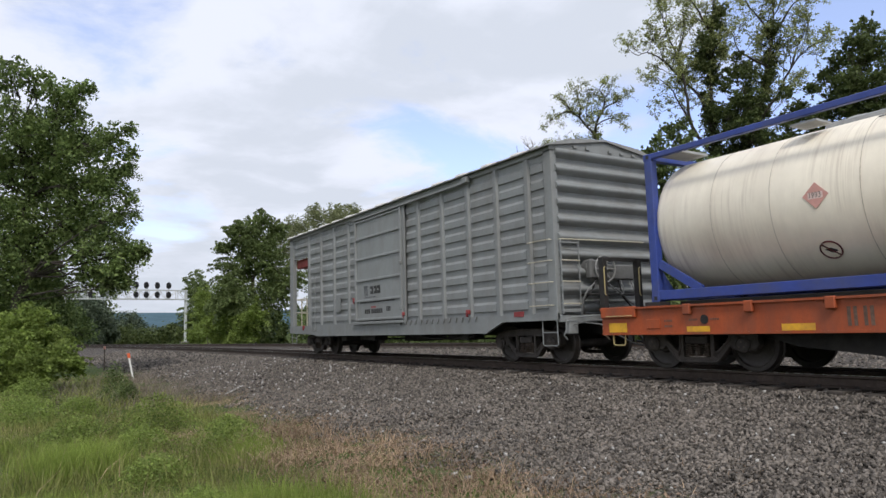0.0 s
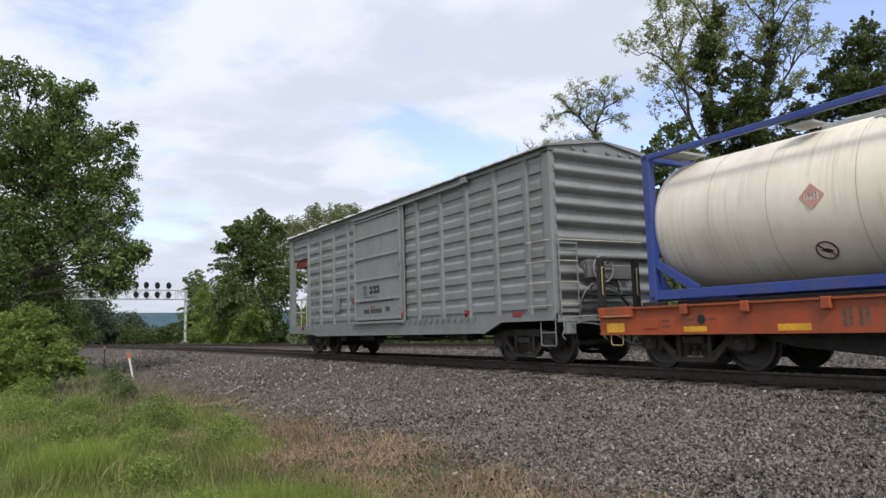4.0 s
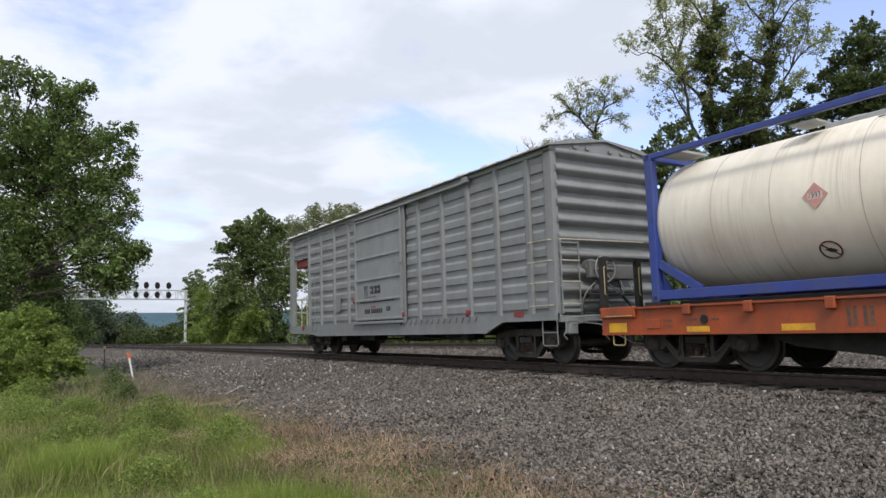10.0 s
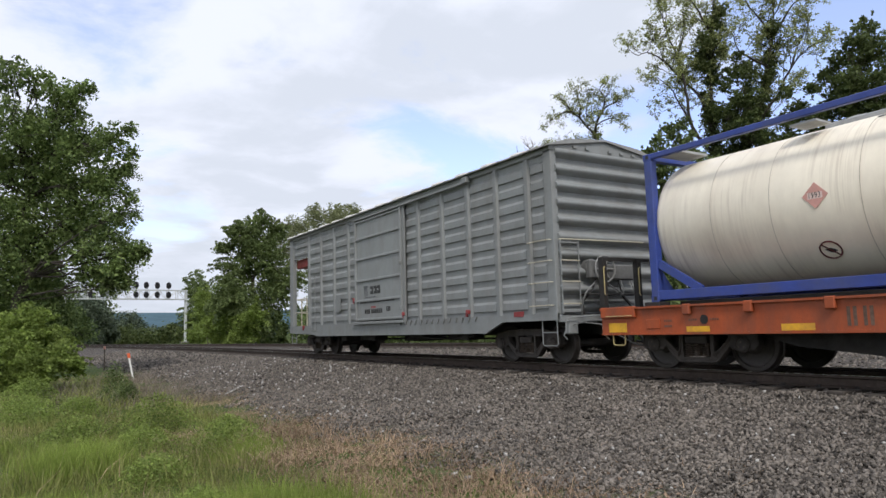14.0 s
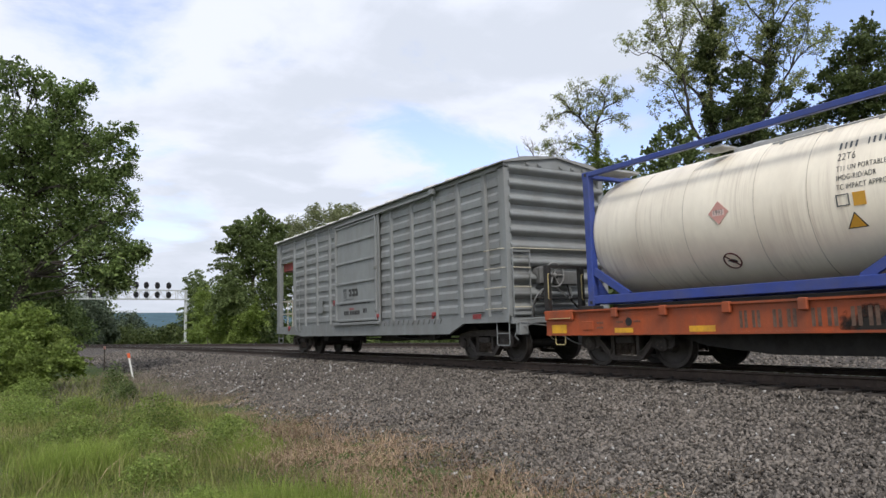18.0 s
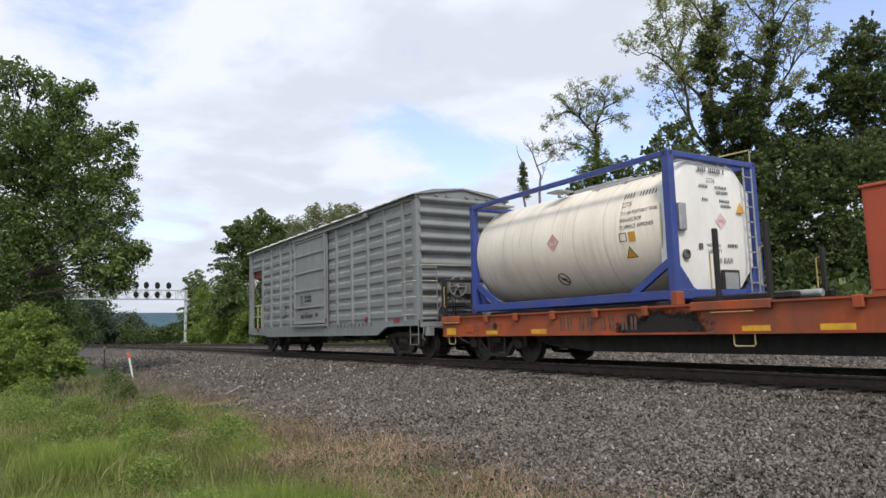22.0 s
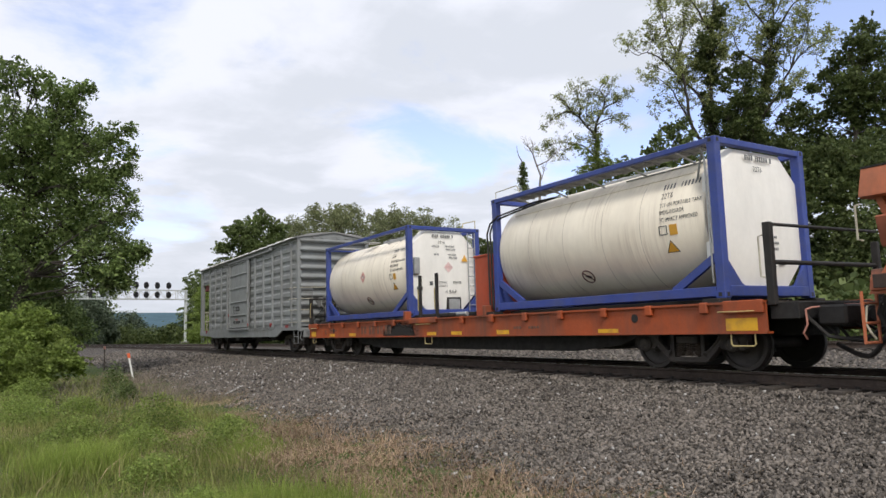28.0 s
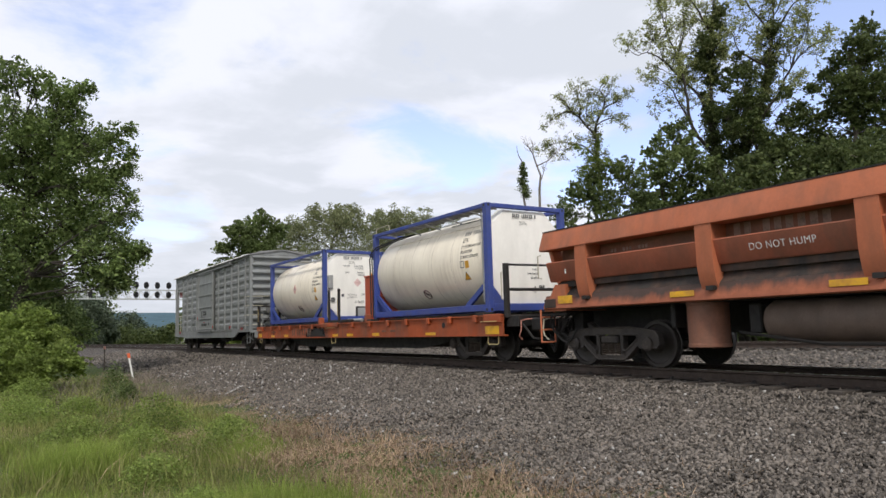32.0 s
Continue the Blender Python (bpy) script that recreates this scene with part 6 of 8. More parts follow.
    tube(front, smooth_line([(-1.12, 5.72, 0.9), (-1.1, 6.05, 0.55), (-0.98, 6.3, 0.30), (-0.75, 6.62, 0.30), (-0.5, 7.0, 0.42)], rnd, 0.0, 0.12), 0.034, 8)
    pieces("end_gear", front, IRON, car)
    # number as bars, and the warning words
    pieces("lettering", bars(-1.162, 1.80, 2.10, [0.11, 0.11, -0.06] + [0.11] * 6, 0.18, 0.07), FADED_ORANGE_GREY, car, "faded car number as plain bars")
    lettering("lettering", "DO NOT HUMP", 0.15, Matrix.Translation((-1.462, 1.36, 1.815)) @ Matrix.Rotation(radians(-14.8), 4, "Y") @ NEAR_SIDE, WHITE, car, 0.98)
    pieces("lettering", bars(-1.162, 4.4, 2.12, [0.05, 0.05, -0.1, 0.05, 0.05, 0.05, -0.1, 0.05, 0.05, 0.05], 0.06, 0.03), FADED_ORANGE_GREY, car)
    pieces("lettering", bars(-1.475, 5.35, 1.80, [0.03], 0.10, 0.03), WHITE, car)
    truck(car, 4.65, 1.83)
    truck(car, -4.65, 1.83)
    TRAIN.append((car, riding(-24.42, -24.42, 4.65)))


WHEEL = wheel_mesh()
build_boxcar()
build_flatcar()
build_container("cream tank container in a blue frame with a faded hazard diamond", -3.03, False, False, True)
build_container("cream tank container in a blue frame with grating walkway", -13.12, True, True, False)
build_cabinet()
build_dump_car()


# ---- plants ----
def leaf_mesh(name, spots, sizes, mat, rng, droop=0.0, slim=0.70, faces_to=None):
    """Many small leaves: bent diamond shapes turned every way, more often facing up, or about the headings given."""
    n = len(spots)
    normal = rng.normal(0, 1, (n, 3))
    if faces_to is None:
        normal[:, 2] = np.abs(normal[:, 2]) + 0.35
    else:
        normal = normal * 0.6 + faces_to
    normal /= np.linalg.norm(normal, axis=1, keepdims=True)
    side = np.cross(normal, rng.normal(0, 1, (n, 3)))
    side /= np.linalg.norm(side, axis=1, keepdims=True) + 1e-9
    along = np.cross(normal, side)
    along[:, 2] -= droop
    s = sizes[:, None]
    v = np.stack([spots - along * s, spots + side * s * slim + normal * s * 0.18, spots + along * s, spots - side * s * slim + normal * s * 0.18], 1)
    faces = np.arange(4 * n).reshape(n, 4)
    return soup(name, v.reshape(-1, 3), faces, mat)


def limb(bm, a, b, r0, r1, rnd, wobble, steps=5, n=6):
    a, b = Vector(a), Vector(b)
    path, radii = [], []
    reach = (b - a).length
    for i in range(steps + 1):
        k = i / steps
        p_ = a.lerp(b, k)
        if 0 < i < steps:
            p_ += Vector((rnd.uniform(-1, 1), rnd.uniform(-1, 1), rnd.uniform(-0.4, 0.8))) * wobble * reach * 0.12
        path.append(p_)
        radii.append(r0 + (r1 - r0) * k)
    tube(bm, path, radii, n)
    return path


def sprays(centre, r, outward, leaf, cover, rng, fill=0.35, loose_=0.07):
    """Leaves of one lobe: feathered sprays that spring from inside it, arch outwards and droop at their tips, and loose leaves within."""
    reach = min(0.95 * r, 19.0 * leaf)
    n = int(20 + 18 * (r / reach) ** 2)
    d = rng.normal(0, 1, (n, 3)) + outward * 0.55
    d[:, 2] *= 0.85
    d /= np.linalg.norm(d, axis=1, keepdims=True)
    long_ = reach * rng.uniform(0.6, 1.15, (n, 1))
    tips = centre + d * r * rng.uniform(0.7, 1.38, (n, 1)) + np.array((0, 0, 0.12)) * r
    axis = d * 0.8 + outward * 0.55 + np.array((0, 0, 0.12)) + rng.normal(0, 0.2, (n, 3))
    axis /= np.linalg.norm(axis, axis=1, keepdims=True)
    side = np.cross(axis, np.array((0.0, 0.0, 1.0)) + rng.normal(0, 0.25, (n, 3)))
    side /= np.linalg.norm(side, axis=1, keepdims=True) + 1e-9
    up = np.cross(side, axis)
    up *= np.sign(up[:, 2:3]) + (up[:, 2:3] == 0)
    per = max(4, int(cover * 0.27 * reach * reach / (leaf * leaf)))
    t = np.tile(np.arange(n), per)
    k = len(t)
    u = rng.uniform(0, 1, (k, 1)) ** 0.8
    wide = (0.05 + 0.30 * np.sin(np.pi * np.clip(u * 0.85 + 0.1, 0, 1))) * long_[t]
    # side twigs: leaves gather on them in rows
    w = rng.uniform(-1, 1, (k, 1))
    u = u + 0.25 * np.abs(w) * (np.floor(u * 6) + 0.5 - u * 6) / 6
    spots = tips[t] + axis[t] * (u - 1) * long_[t] + side[t] * w * wide + up[t] * (rng.normal(0, loose_ * 0.5, (k, 1)) - 0.10 * np.abs(w)) * long_[t]
    spots[:, 2:3] -= 0.30 * u * u * long_[t]
    inner = int(fill * k)
    loose = rng.normal(0, 1, (inner, 3))
    loose *= (rng.uniform(0, 1, (inner, 1)) ** 0.4) * 0.75 * r / np.linalg.norm(loose, axis=1, keepdims=True)
    headings = np.concatenate([up[t], rng.normal(0, 1, (inner, 3))])
    tips = tips - np.array((0, 0, 0.25)) * long_
    return np.concatenate([spots, centre + loose]), tips, headings


def build_tree(name, label, base, lobes, leaf, mat, cover, trunk_r, seed, twigs=7, bark=None, group="", trunk_top=None, category="tree", wander=1.0, limbs=(), fill=0.35, limb_r=0.07, loose_=0.07):
    """Trunk and limbs that reach into the lobes of the crown, twigs out to the sprays of each lobe, and the leaves of the sprays."""
    rnd, rng = random.Random(seed), np.random.default_rng(seed)
    base = Vector(base)
    root = thing(name, label, category, group, Matrix.Translation(base))
    centres = [(Vector(c[:3]) - base, c[3]) for c in lobes]
    weight = sum(r ** 2 for _, r in centres)
    mid = sum((c * r ** 2 for c, r in centres), Vector()) / weight
    top = max(c.z for c, _ in centres)
    bm = bmesh.new()
    nodes = []
    if limbs:
        for i, line in enumerate(limbs):
            pts = [Vector(q) - base for q in line]
            if i == 0:
                pts = [Vector((0, 0, -0.3))] + pts
            r0 = trunk_r if i == 0 else limb_r * (1.6 if i == 1 else 1.0)
            for a_, b_, k in zip(pts, pts[1:], range(len(pts))):
                ra, rb = r0 * (1 - 0.85 * k / (len(pts) - 1)), r0 * (1 - 0.85 * (k + 1) / (len(pts) - 1))
                nodes += limb(bm, a_, b_, ra, rb, rnd, 0.5, 3, 6)
    else:
        crown_top = Vector(trunk_top) - base if trunk_top else Vector((mid.x * 0.7, mid.y * 0.7, top * 0.72))
        stem = limb(bm, (0, 0, -0.3), crown_top, trunk_r, trunk_r * 0.35, rnd, 0.35 * wander, 8, 8)
        nodes = stem[2:]
    spots, headings = [], []
    for c, r in centres:
        start = min(nodes, key=lambda q: (q - c).length + (3.0 if q.z > c.z else 0.0))
        arm_r = max(0.012, min(trunk_r * 0.32 * min(1.0, r / 1.5), 0.09))
        arm = limb(bm, start, c, arm_r, arm_r * 0.5, rnd, 0.9 * wander, 4, 5)
        outward = np.array((c - mid).normalized())
        where, tips, facing = sprays(np.array(c), r, outward, leaf, cover, rng, fill, loose_)
        spots.append(where)
        headings.append(facing)
        for q in tips[:twigs]:
            q = Vector(q)
            tube(bm, [arm[rnd.choice((2, 3, 4))], c.lerp(q, 0.5) + Vector((rnd.uniform(-1, 1), rnd.uniform(-1, 1), 0.4)) * r * 0.12, q], [arm_r * 0.42, arm_r * 0.28, arm_r * 0.12], 4)
    part("trunk", bm, bark or BARK, root)
    spots, headings = np.concatenate(spots), np.concatenate(headings)
    above = spots[:, 2] + base.z > -0.9
    spots, headings = spots[above], headings[above]
    part("crown", leaf_mesh("crown", spots, rng.uniform(0.65, 1.4, len(spots)) * leaf, mat, rng, faces_to=headings), None, root)
    return root


def build_airy_tree(name, label, base, limbs, radii, leaf, mat, seed, first=0.35, every=0.32, side=1.3, twigs=5, tuft=9, bark=None, lift=0.35):
    """A thin-leaved tree: limbs, crooked side branches, fine twigs, and small tufts of young leaves along the twigs."""
    rnd, rng = random.Random(seed), np.random.default_rng(seed)
    base = Vector(base)
    root = thing(name, label, "tree", "", Matrix.Translation(base))
    bm = bmesh.new()
    spots = []

    def any_way():
        return Vector((rnd.gauss(0, 1), rnd.gauss(0, 1), rnd.gauss(0, 0.8))).normalized()

    def twig(a, way, length, r):
        mid = a + way * length * 0.5 + any_way() * length * 0.12
        tip = a + way * length + any_way() * length * 0.15
        tube(bm, [a, mid, tip], [r, r * 0.8, r * 0.5], 3, cap=False)
        for _ in range(tuft):
            k = rnd.uniform(0.2, 1.15)
            q = a.lerp(mid, k * 2) if k < 0.5 else mid.lerp(tip, k * 2 - 1)
            spots.append(q + any_way() * rnd.uniform(0.02, 0.2))

    def branch(q, way, length, r, steps):
        path = [q.copy()]
        for _ in range(steps):
            way = (way + any_way() * 0.4 + Vector((0, 0, 0.05))).normalized()
            q = q + way * length / steps
            path.append(q.copy())
        tube(bm, path, [r * (1 - 0.6 * k / steps) for k in range(steps + 1)], 4, cap=False)
        return path, way
    for i, (line, r0) in enumerate(zip(limbs, radii)):
        pts = smooth_line([Vector(q) - base for q in line], rnd, 0.04 if i else 0.02)
        n = len(pts)
        tube(bm, pts, [r0 * (1 - 0.82 * k / (n - 1)) for k in range(n)], 7)
        gone, whole, due = 0.0, sum((b - a).length for a, b in zip(pts, pts[1:])), 0.0
        start = first if pts[0].z > 6 else 0.66
        for k in range(1, n):
            gone += (pts[k] - pts[k - 1]).length
            while due < gone:
                due += every * rnd.uniform(0.6, 1.4)
                if gone / whole < start:
                    continue
                tangent = (pts[k] - pts[k - 1]).normalized()
                way = (tangent * 0.6 + any_way() * 0.9 + Vector((0, 0, lift))).normalized()
                path, way = branch(pts[k], way, side * rnd.uniform(0.5, 1.15) * (1.2 - 0.5 * gone / whole), max(0.013, r0 * 0.2), 5)
                for j in range(twigs):
                    at = 2 + min(3, int(4 * (j + rnd.random()) / twigs))
                    sub, turn = branch(path[at], (way * 0.7 + any_way()).normalized(), side * rnd.uniform(0.22, 0.5), 0.011, 3)
                    for q in sub[1:]:
                        twig(q, (turn * 0.5 + any_way()).normalized(), rnd.uniform(0.18, 0.45), 0.007)
    part("trunk", bm, bark or BARK, root)
    spots = np.array([tuple(q) for q in spots])
    part("crown", leaf_mesh("crown", spots, rng.uniform(0.6, 1.35, len(spots)) * leaf, mat, rng, slim=0.6), None, root)
    return root


def along(lines, first, step, r0, r1, stray, seed):
    """Lobes strung along limbs, from a share of each limb's length outwards."""
    rnd = random.Random(seed)
    found = []
    for line in lines:
        pts = [Vector(q) for q in line]
        whole = sum((b_ - a_).length for a_, b_ in zip(pts, pts[1:]))
        gone = 0.0
        for a_, b_ in zip(pts, pts[1:]):
            n = max(1, round((b_ - a_).length / step))
            for i in range(n):
                k = (i + rnd.random()) / n
                if (gone + k * (b_ - a_).length) / whole < first:
                    continue
                q = a_.lerp(b_, k) + Vector((rnd.uniform(-1.2, 1.2), rnd.uniform(-1.2, 1.2), rnd.uniform(-0.9, 1.2))) * stray
                found.append((q.x, q.y, q.z, rnd.uniform(r0, r1)))
            gone += (b_ - a_).length
    return found


def plant_trees():
    tree = build_tree
    tree("broadleaf_tree", "tall leafy green tree leaning over the verge beside the track", (0.2, 35.7, -0.95),
         [(-0.2, 34.8, 10.0, 1.60), (1.1, 34.1, 9.7, 1.50), (-0.3, 35.8, 7.6, 2.00), (1.1, 35.5, 7.6, 1.80), (2.1, 33.2, 9.0, 1.20), (2.5, 33.8, 7.4, 1.40), (3.1, 32.0, 9.1, 0.85), (3.4, 32.3, 7.7, 0.95), (3.7, 32.5, 6.2, 0.85),
          (1.9, 34.9, 5.9, 1.50), (3.2, 33.0, 5.0, 1.00), (4.0, 32.5, 4.5, 0.75), (2.5, 33.7, 4.4, 0.70), (0.7, 36.1, 5.2, 1.90), (-0.4, 36.2, 5.2, 2.00), (0.1, 36.4, 2.9, 1.90), (2.8, 33.8, 3.5, 0.60),
          (3.5, 32.8, 3.6, 0.60), (0.4, 36.5, 0.9, 1.70), (1.8, 37.0, 1.5, 1.10), (-0.5, 34.2, 12.1, 0.85), (0.4, 33.6, 12.0, 0.60), (1.1, 33.3, 11.4, 0.70), (1.8, 32.7, 11.2, 0.65), (2.3, 32.4, 11.5, 0.45), (1.5, 33.1, 10.5, 0.80),
          (3.9, 31.4, 9.6, 0.40), (4.0, 31.8, 8.7, 0.40), (3.9, 31.8, 8.0, 0.42), (4.1, 32.2, 6.9, 0.42), (4.6, 32.3, 4.5, 0.35), (4.0, 32.7, 3.2, 0.35), (-2.0, 35.4, 9.4, 2.20), (-1.9, 36.1, 5.8, 2.40), (-1.9, 34.8, 11.2, 1.00),
          (-1.8, 36.4, 2.4, 2.20), (0.6, 37.4, 8.9, 2.00), (2.7, 36.5, 6.4, 1.40), (0.2, 38.3, 4.9, 2.20),
          (4.1, 32.4, 4.3, 0.8), (3.7, 32.7, 3.7, 0.8), (3.1, 33.3, 3.6, 0.8), (3.9, 32.7, 3.2, 0.6), (4.5, 32.2, 4.5, 0.5), (3.4, 33.0, 3.0, 0.5), (1.2, 38.0, 2.3, 1.3), (2.2, 38.9, 1.9, 1.1), (0.5, 37.4, 3.5, 1.5), (1.5, 37.4, 3.1, 0.9), (2.8, 39.9, 1.4, 0.9)],
         0.066, LEAF_NEAR, 0.58, 0.26, 11, twigs=12, fill=0.24, loose_=0.24, bark=DARK_BARK)
    tree("shrub", "bright green leafy shrub at the edge of the verge", (0.3, 26.4, -0.95), [(0.3, 26.4, 1.3, 0.8), (1.2, 26.5, 0.8, 0.7), (0.1, 25.5, 0.4, 0.8), (-0.3, 27.4, 1.1, 0.9)], 0.05, LEAF_BUSH, 1.2, 0.05, 12, category="shrub")
    tree("shrub", "bright green leafy shrub at the edge of the verge", (0.9, 25.0, -0.95), [(1.3, 25.4, 0.2, 0.6), (0.7, 24.6, -0.1, 0.7), (1.7, 25.2, 0.0, 0.4), (-0.1, 25.1, -0.2, 0.7)], 0.05, LEAF_BUSH, 1.2, 0.04, 13, category="shrub")
    tree("broadleaf_tree", "dense dark green tree far along the line", (28.2, 95.1, -0.8), [(27.1, 94.0, 13.7, 3.4), (28.5, 91.1, 11.1, 3.2), (25.9, 95.3, 9.5, 3.1), (27.5, 92.6, 4.7, 4.9), (24.1, 96.0, 12.6, 1.2),
         (31.0, 93.8, 15.0, 1.7), (24.2, 93.3, 6.2, 3.0), (30.6, 90.3, 7.6, 3.4), (25.2, 93.0, 14.5, 1.5), (28.5, 92.5, 16.2, 1.5)], 0.16, LEAF_MID, 1.0, 0.4, 14, fill=0.4)
    tree("broadleaf_tree", "pale green tree behind the train", (41.0, 97.8, -0.8), [(37.2, 99.3, 15.6, 3.0), (41.5, 96.5, 16.3, 3.3), (38.4, 95.6, 11.4, 5.0), (44.6, 95.1, 13.3, 4.3), (44.2, 98.2, 18.5, 2.4), (39.6, 100.9, 18.6, 2.2), (34.0, 100.5, 13.5, 3.0), (36.0, 101.0, 16.5, 2.2), (42.0, 99.0, 18.0, 2.2), (47.0, 95.0, 17.0, 2.6)],
         0.125, LEAF_OLIVE, 0.6, 0.4, 15, fill=0.3, loose_=0.3, twigs=10)
    tree("broadleaf_tree", "olive green tree behind the train", (46.8, 87.1, -0.8), [(45.9, 88.2, 14.6, 3.2), (44.4, 87.3, 9.9, 4.8), (48.4, 84.4, 13.0, 2.4), (46.2, 84.0, 8.9, 4.7), (47.0, 87.5, 16.5, 2.4), (49.5, 84.5, 15.4, 2.4), (52.5, 82.0, 13.0, 3.0), (50.4, 80.2, 8.7, 4.7), (41.2, 86.3, 5.9, 4.7)],
         0.125, LEAF_OLIVE, 0.7, 0.4, 16, fill=0.3, loose_=0.3, twigs=10)
    tree("broadleaf_tree", "low green trees beside the signal mast", (36.0, 150.0, -0.8), [(35.0, 162.0, 11.0, 3.8), (34.6, 158.0, 5.0, 4.5), (36.0, 152.0, 6.5, 4.5), (36.5, 146.0, 6.0, 4.8), (36.5, 138.0, 3.0, 4.5)], 0.20, LEAF_MID, 1.0, 0.3, 17)
    for base, lobes in (((25.0, 108.0, -0.8), [(25.3, 115.3, 1.0, 2.6), (25.0, 109.1, 3.7, 2.4), (24.9, 102.0, 2.3, 2.6), (24.1, 107.2, 6.2, 1.8)]), ((25.4, 93.0, -0.8), [(25.2, 96.8, 3.3, 2.2), (25.6, 91.5, 1.3, 2.6), (24.5, 97.0, 0.6, 2.4), (26.1, 88.2, 3.0, 2.0), (25.3, 94.6, 5.2, 1.8)])):
        tree("thicket", "yellowish-green bushes at the foot of the far trees", base, lobes, 0.13, LEAF_BUSH, 0.7, 0.08, 33, fill=0.3, category="thicket")
    # small sparse tree with a leafy bough and ivy at its foot
    limbs = [[(32.2, 32.9, -1.0), (32.3, 32.7, 6.0), (32.0, 32.5, 9.8), (32.0, 32.1, 11.2), (31.8, 31.9, 12.4), (31.6, 31.8, 13.0), (31.2, 32.0, 13.5), (30.8, 32.2, 14.1), (30.3, 32.5, 14.6), (29.9, 32.5, 15.1), (29.7, 32.7, 15.4)],
             [(31.7, 31.8, 13.0), (31.6, 31.6, 13.7), (31.7, 31.1, 14.4), (31.7, 30.8, 15.2), (31.4, 30.9, 15.7), (31.4, 30.6, 16.0)],
             [(30.8, 32.2, 14.1), (30.7, 32.0, 14.8), (30.3, 31.9, 15.7), (30.3, 31.8, 15.9), (30.4, 31.6, 16.1)],
             [(30.3, 32.5, 14.6), (29.8, 33.0, 14.5), (29.5, 33.4, 14.2), (29.2, 33.7, 14.1)],
             [(31.6, 31.6, 13.6), (32.1, 31.0, 13.9), (32.5, 30.6, 13.8), (32.8, 30.4, 13.5)],
             [(31.8, 31.1, 14.5), (32.1, 30.6, 14.8), (32.4, 30.2, 15.0), (32.6, 30.0, 15.2)],
             [(31.6, 31.6, 13.6), (31.4, 31.7, 14.0), (31.0, 31.9, 14.4), (31.0, 31.6, 15.1), (31.0, 31.3, 15.6)],
             [(31.7, 30.8, 15.2), (31.8, 30.5, 15.5), (31.8, 30.3, 15.8)],
             [(31.9, 32.1, 11.6), (31.4, 32.3, 12.2), (30.9, 32.7, 12.5), (30.2, 33.3, 12.7), (29.6, 33.8, 12.6), (29.2, 34.2, 12.2)],
             [(30.7, 32.9, 12.5), (30.2, 33.0, 12.2), (29.8, 33.5, 12.0)]]
    build_airy_tree("sparse_tree", "tall sparse young-leaved tree beyond the tracks", (32.2, 32.9, -0.8), limbs, [0.20, 0.09, 0.06, 0.05, 0.05, 0.05, 0.05, 0.04, 0.06, 0.03], 0.053, LEAF_SPARSE, 18,
                    first=0.25, every=0.33, side=0.76, twigs=5, tuft=10, bark=DARK_BARK, lift=0.12)
    stem = [[(31.9, 32.0, 9.5), (31.8, 31.8, 11.4), (31.75, 31.75, 12.9)]]
    tree("ivy", "green ivy climbing the sparse tree", (32.2, 32.4, -0.8), along(stem, 0.0, 0.3, 0.22, 0.36, 0.08, 6)
         + [(31.5, 32.0, 11.4, 0.45), (31.2, 32.3, 11.9, 0.35), (30.8, 32.6, 12.3, 0.3), (32.3, 31.5, 11.2, 0.5), (32.8, 31.0, 11.1, 0.35), (31.0, 32.5, 10.6, 0.5)], 0.055, LEAF_BUSH, 0.5, 0.08, 19, loose_=0.3, category="ivy", limbs=stem)
    column = [[(28.0, 34.9, 9.2), (27.9, 34.7, 10.3), (27.7, 34.5, 11.3), (27.4, 34.5, 11.9), (27.3, 34.5, 12.4)]]
    tree("dead_snag", "broken dead trunk wrapped in ivy", (28.0, 35.2, -0.8), along([column[0][:2]], 0.0, 0.2, 0.26, 0.42, 0.12, 8) + along([column[0][1:3]], 0.0, 0.2, 0.12, 0.26, 0.08, 9), 0.05, LEAF_MID, 0.4, 0.09, 20, bark=DEAD_WOOD, limbs=column, category="dead tree")
    # tall clump on the far side: one ivy-laden stem, one partly clad, and spreading bare limbs with pale young leaves
    stems = [[(36.8, 26.5, 9.0), (36.4, 26.5, 11.8), (36.2, 26.3, 14.3), (36.1, 26.1, 17.1), (36.1, 25.6, 19.8), (36.3, 25.2, 22.7)], [(37.2, 25.8, 8.9), (38.1, 25.2, 11.7), (39.0, 24.8, 13.9), (39.1, 24.1, 16.6), (39.3, 23.8, 19.1), (38.9, 23.2, 21.2)]]
    reach = [[(37.7, 25.7, 10.0), (38.5, 24.7, 12.9), (39.5, 24.0, 14.5), (40.2, 23.4, 16.2), (40.7, 22.5, 17.2), (41.8, 21.9, 17.7)], [(36.2, 26.4, 12.3), (35.7, 26.7, 14.5), (34.6, 27.1, 15.7), (33.3, 27.3, 16.7), (32.7, 28.0, 17.4), (32.0, 28.1, 17.1)],
             [(36.4, 26.6, 11.1), (34.9, 26.8, 12.6), (34.4, 26.7, 14.8), (34.4, 27.2, 17.2), (33.4, 27.0, 18.5), (33.0, 27.1, 19.9)], [(34.9, 26.8, 12.6), (34.5, 27.4, 14.4), (33.6, 27.4, 15.3), (33.2, 27.8, 15.8)]]
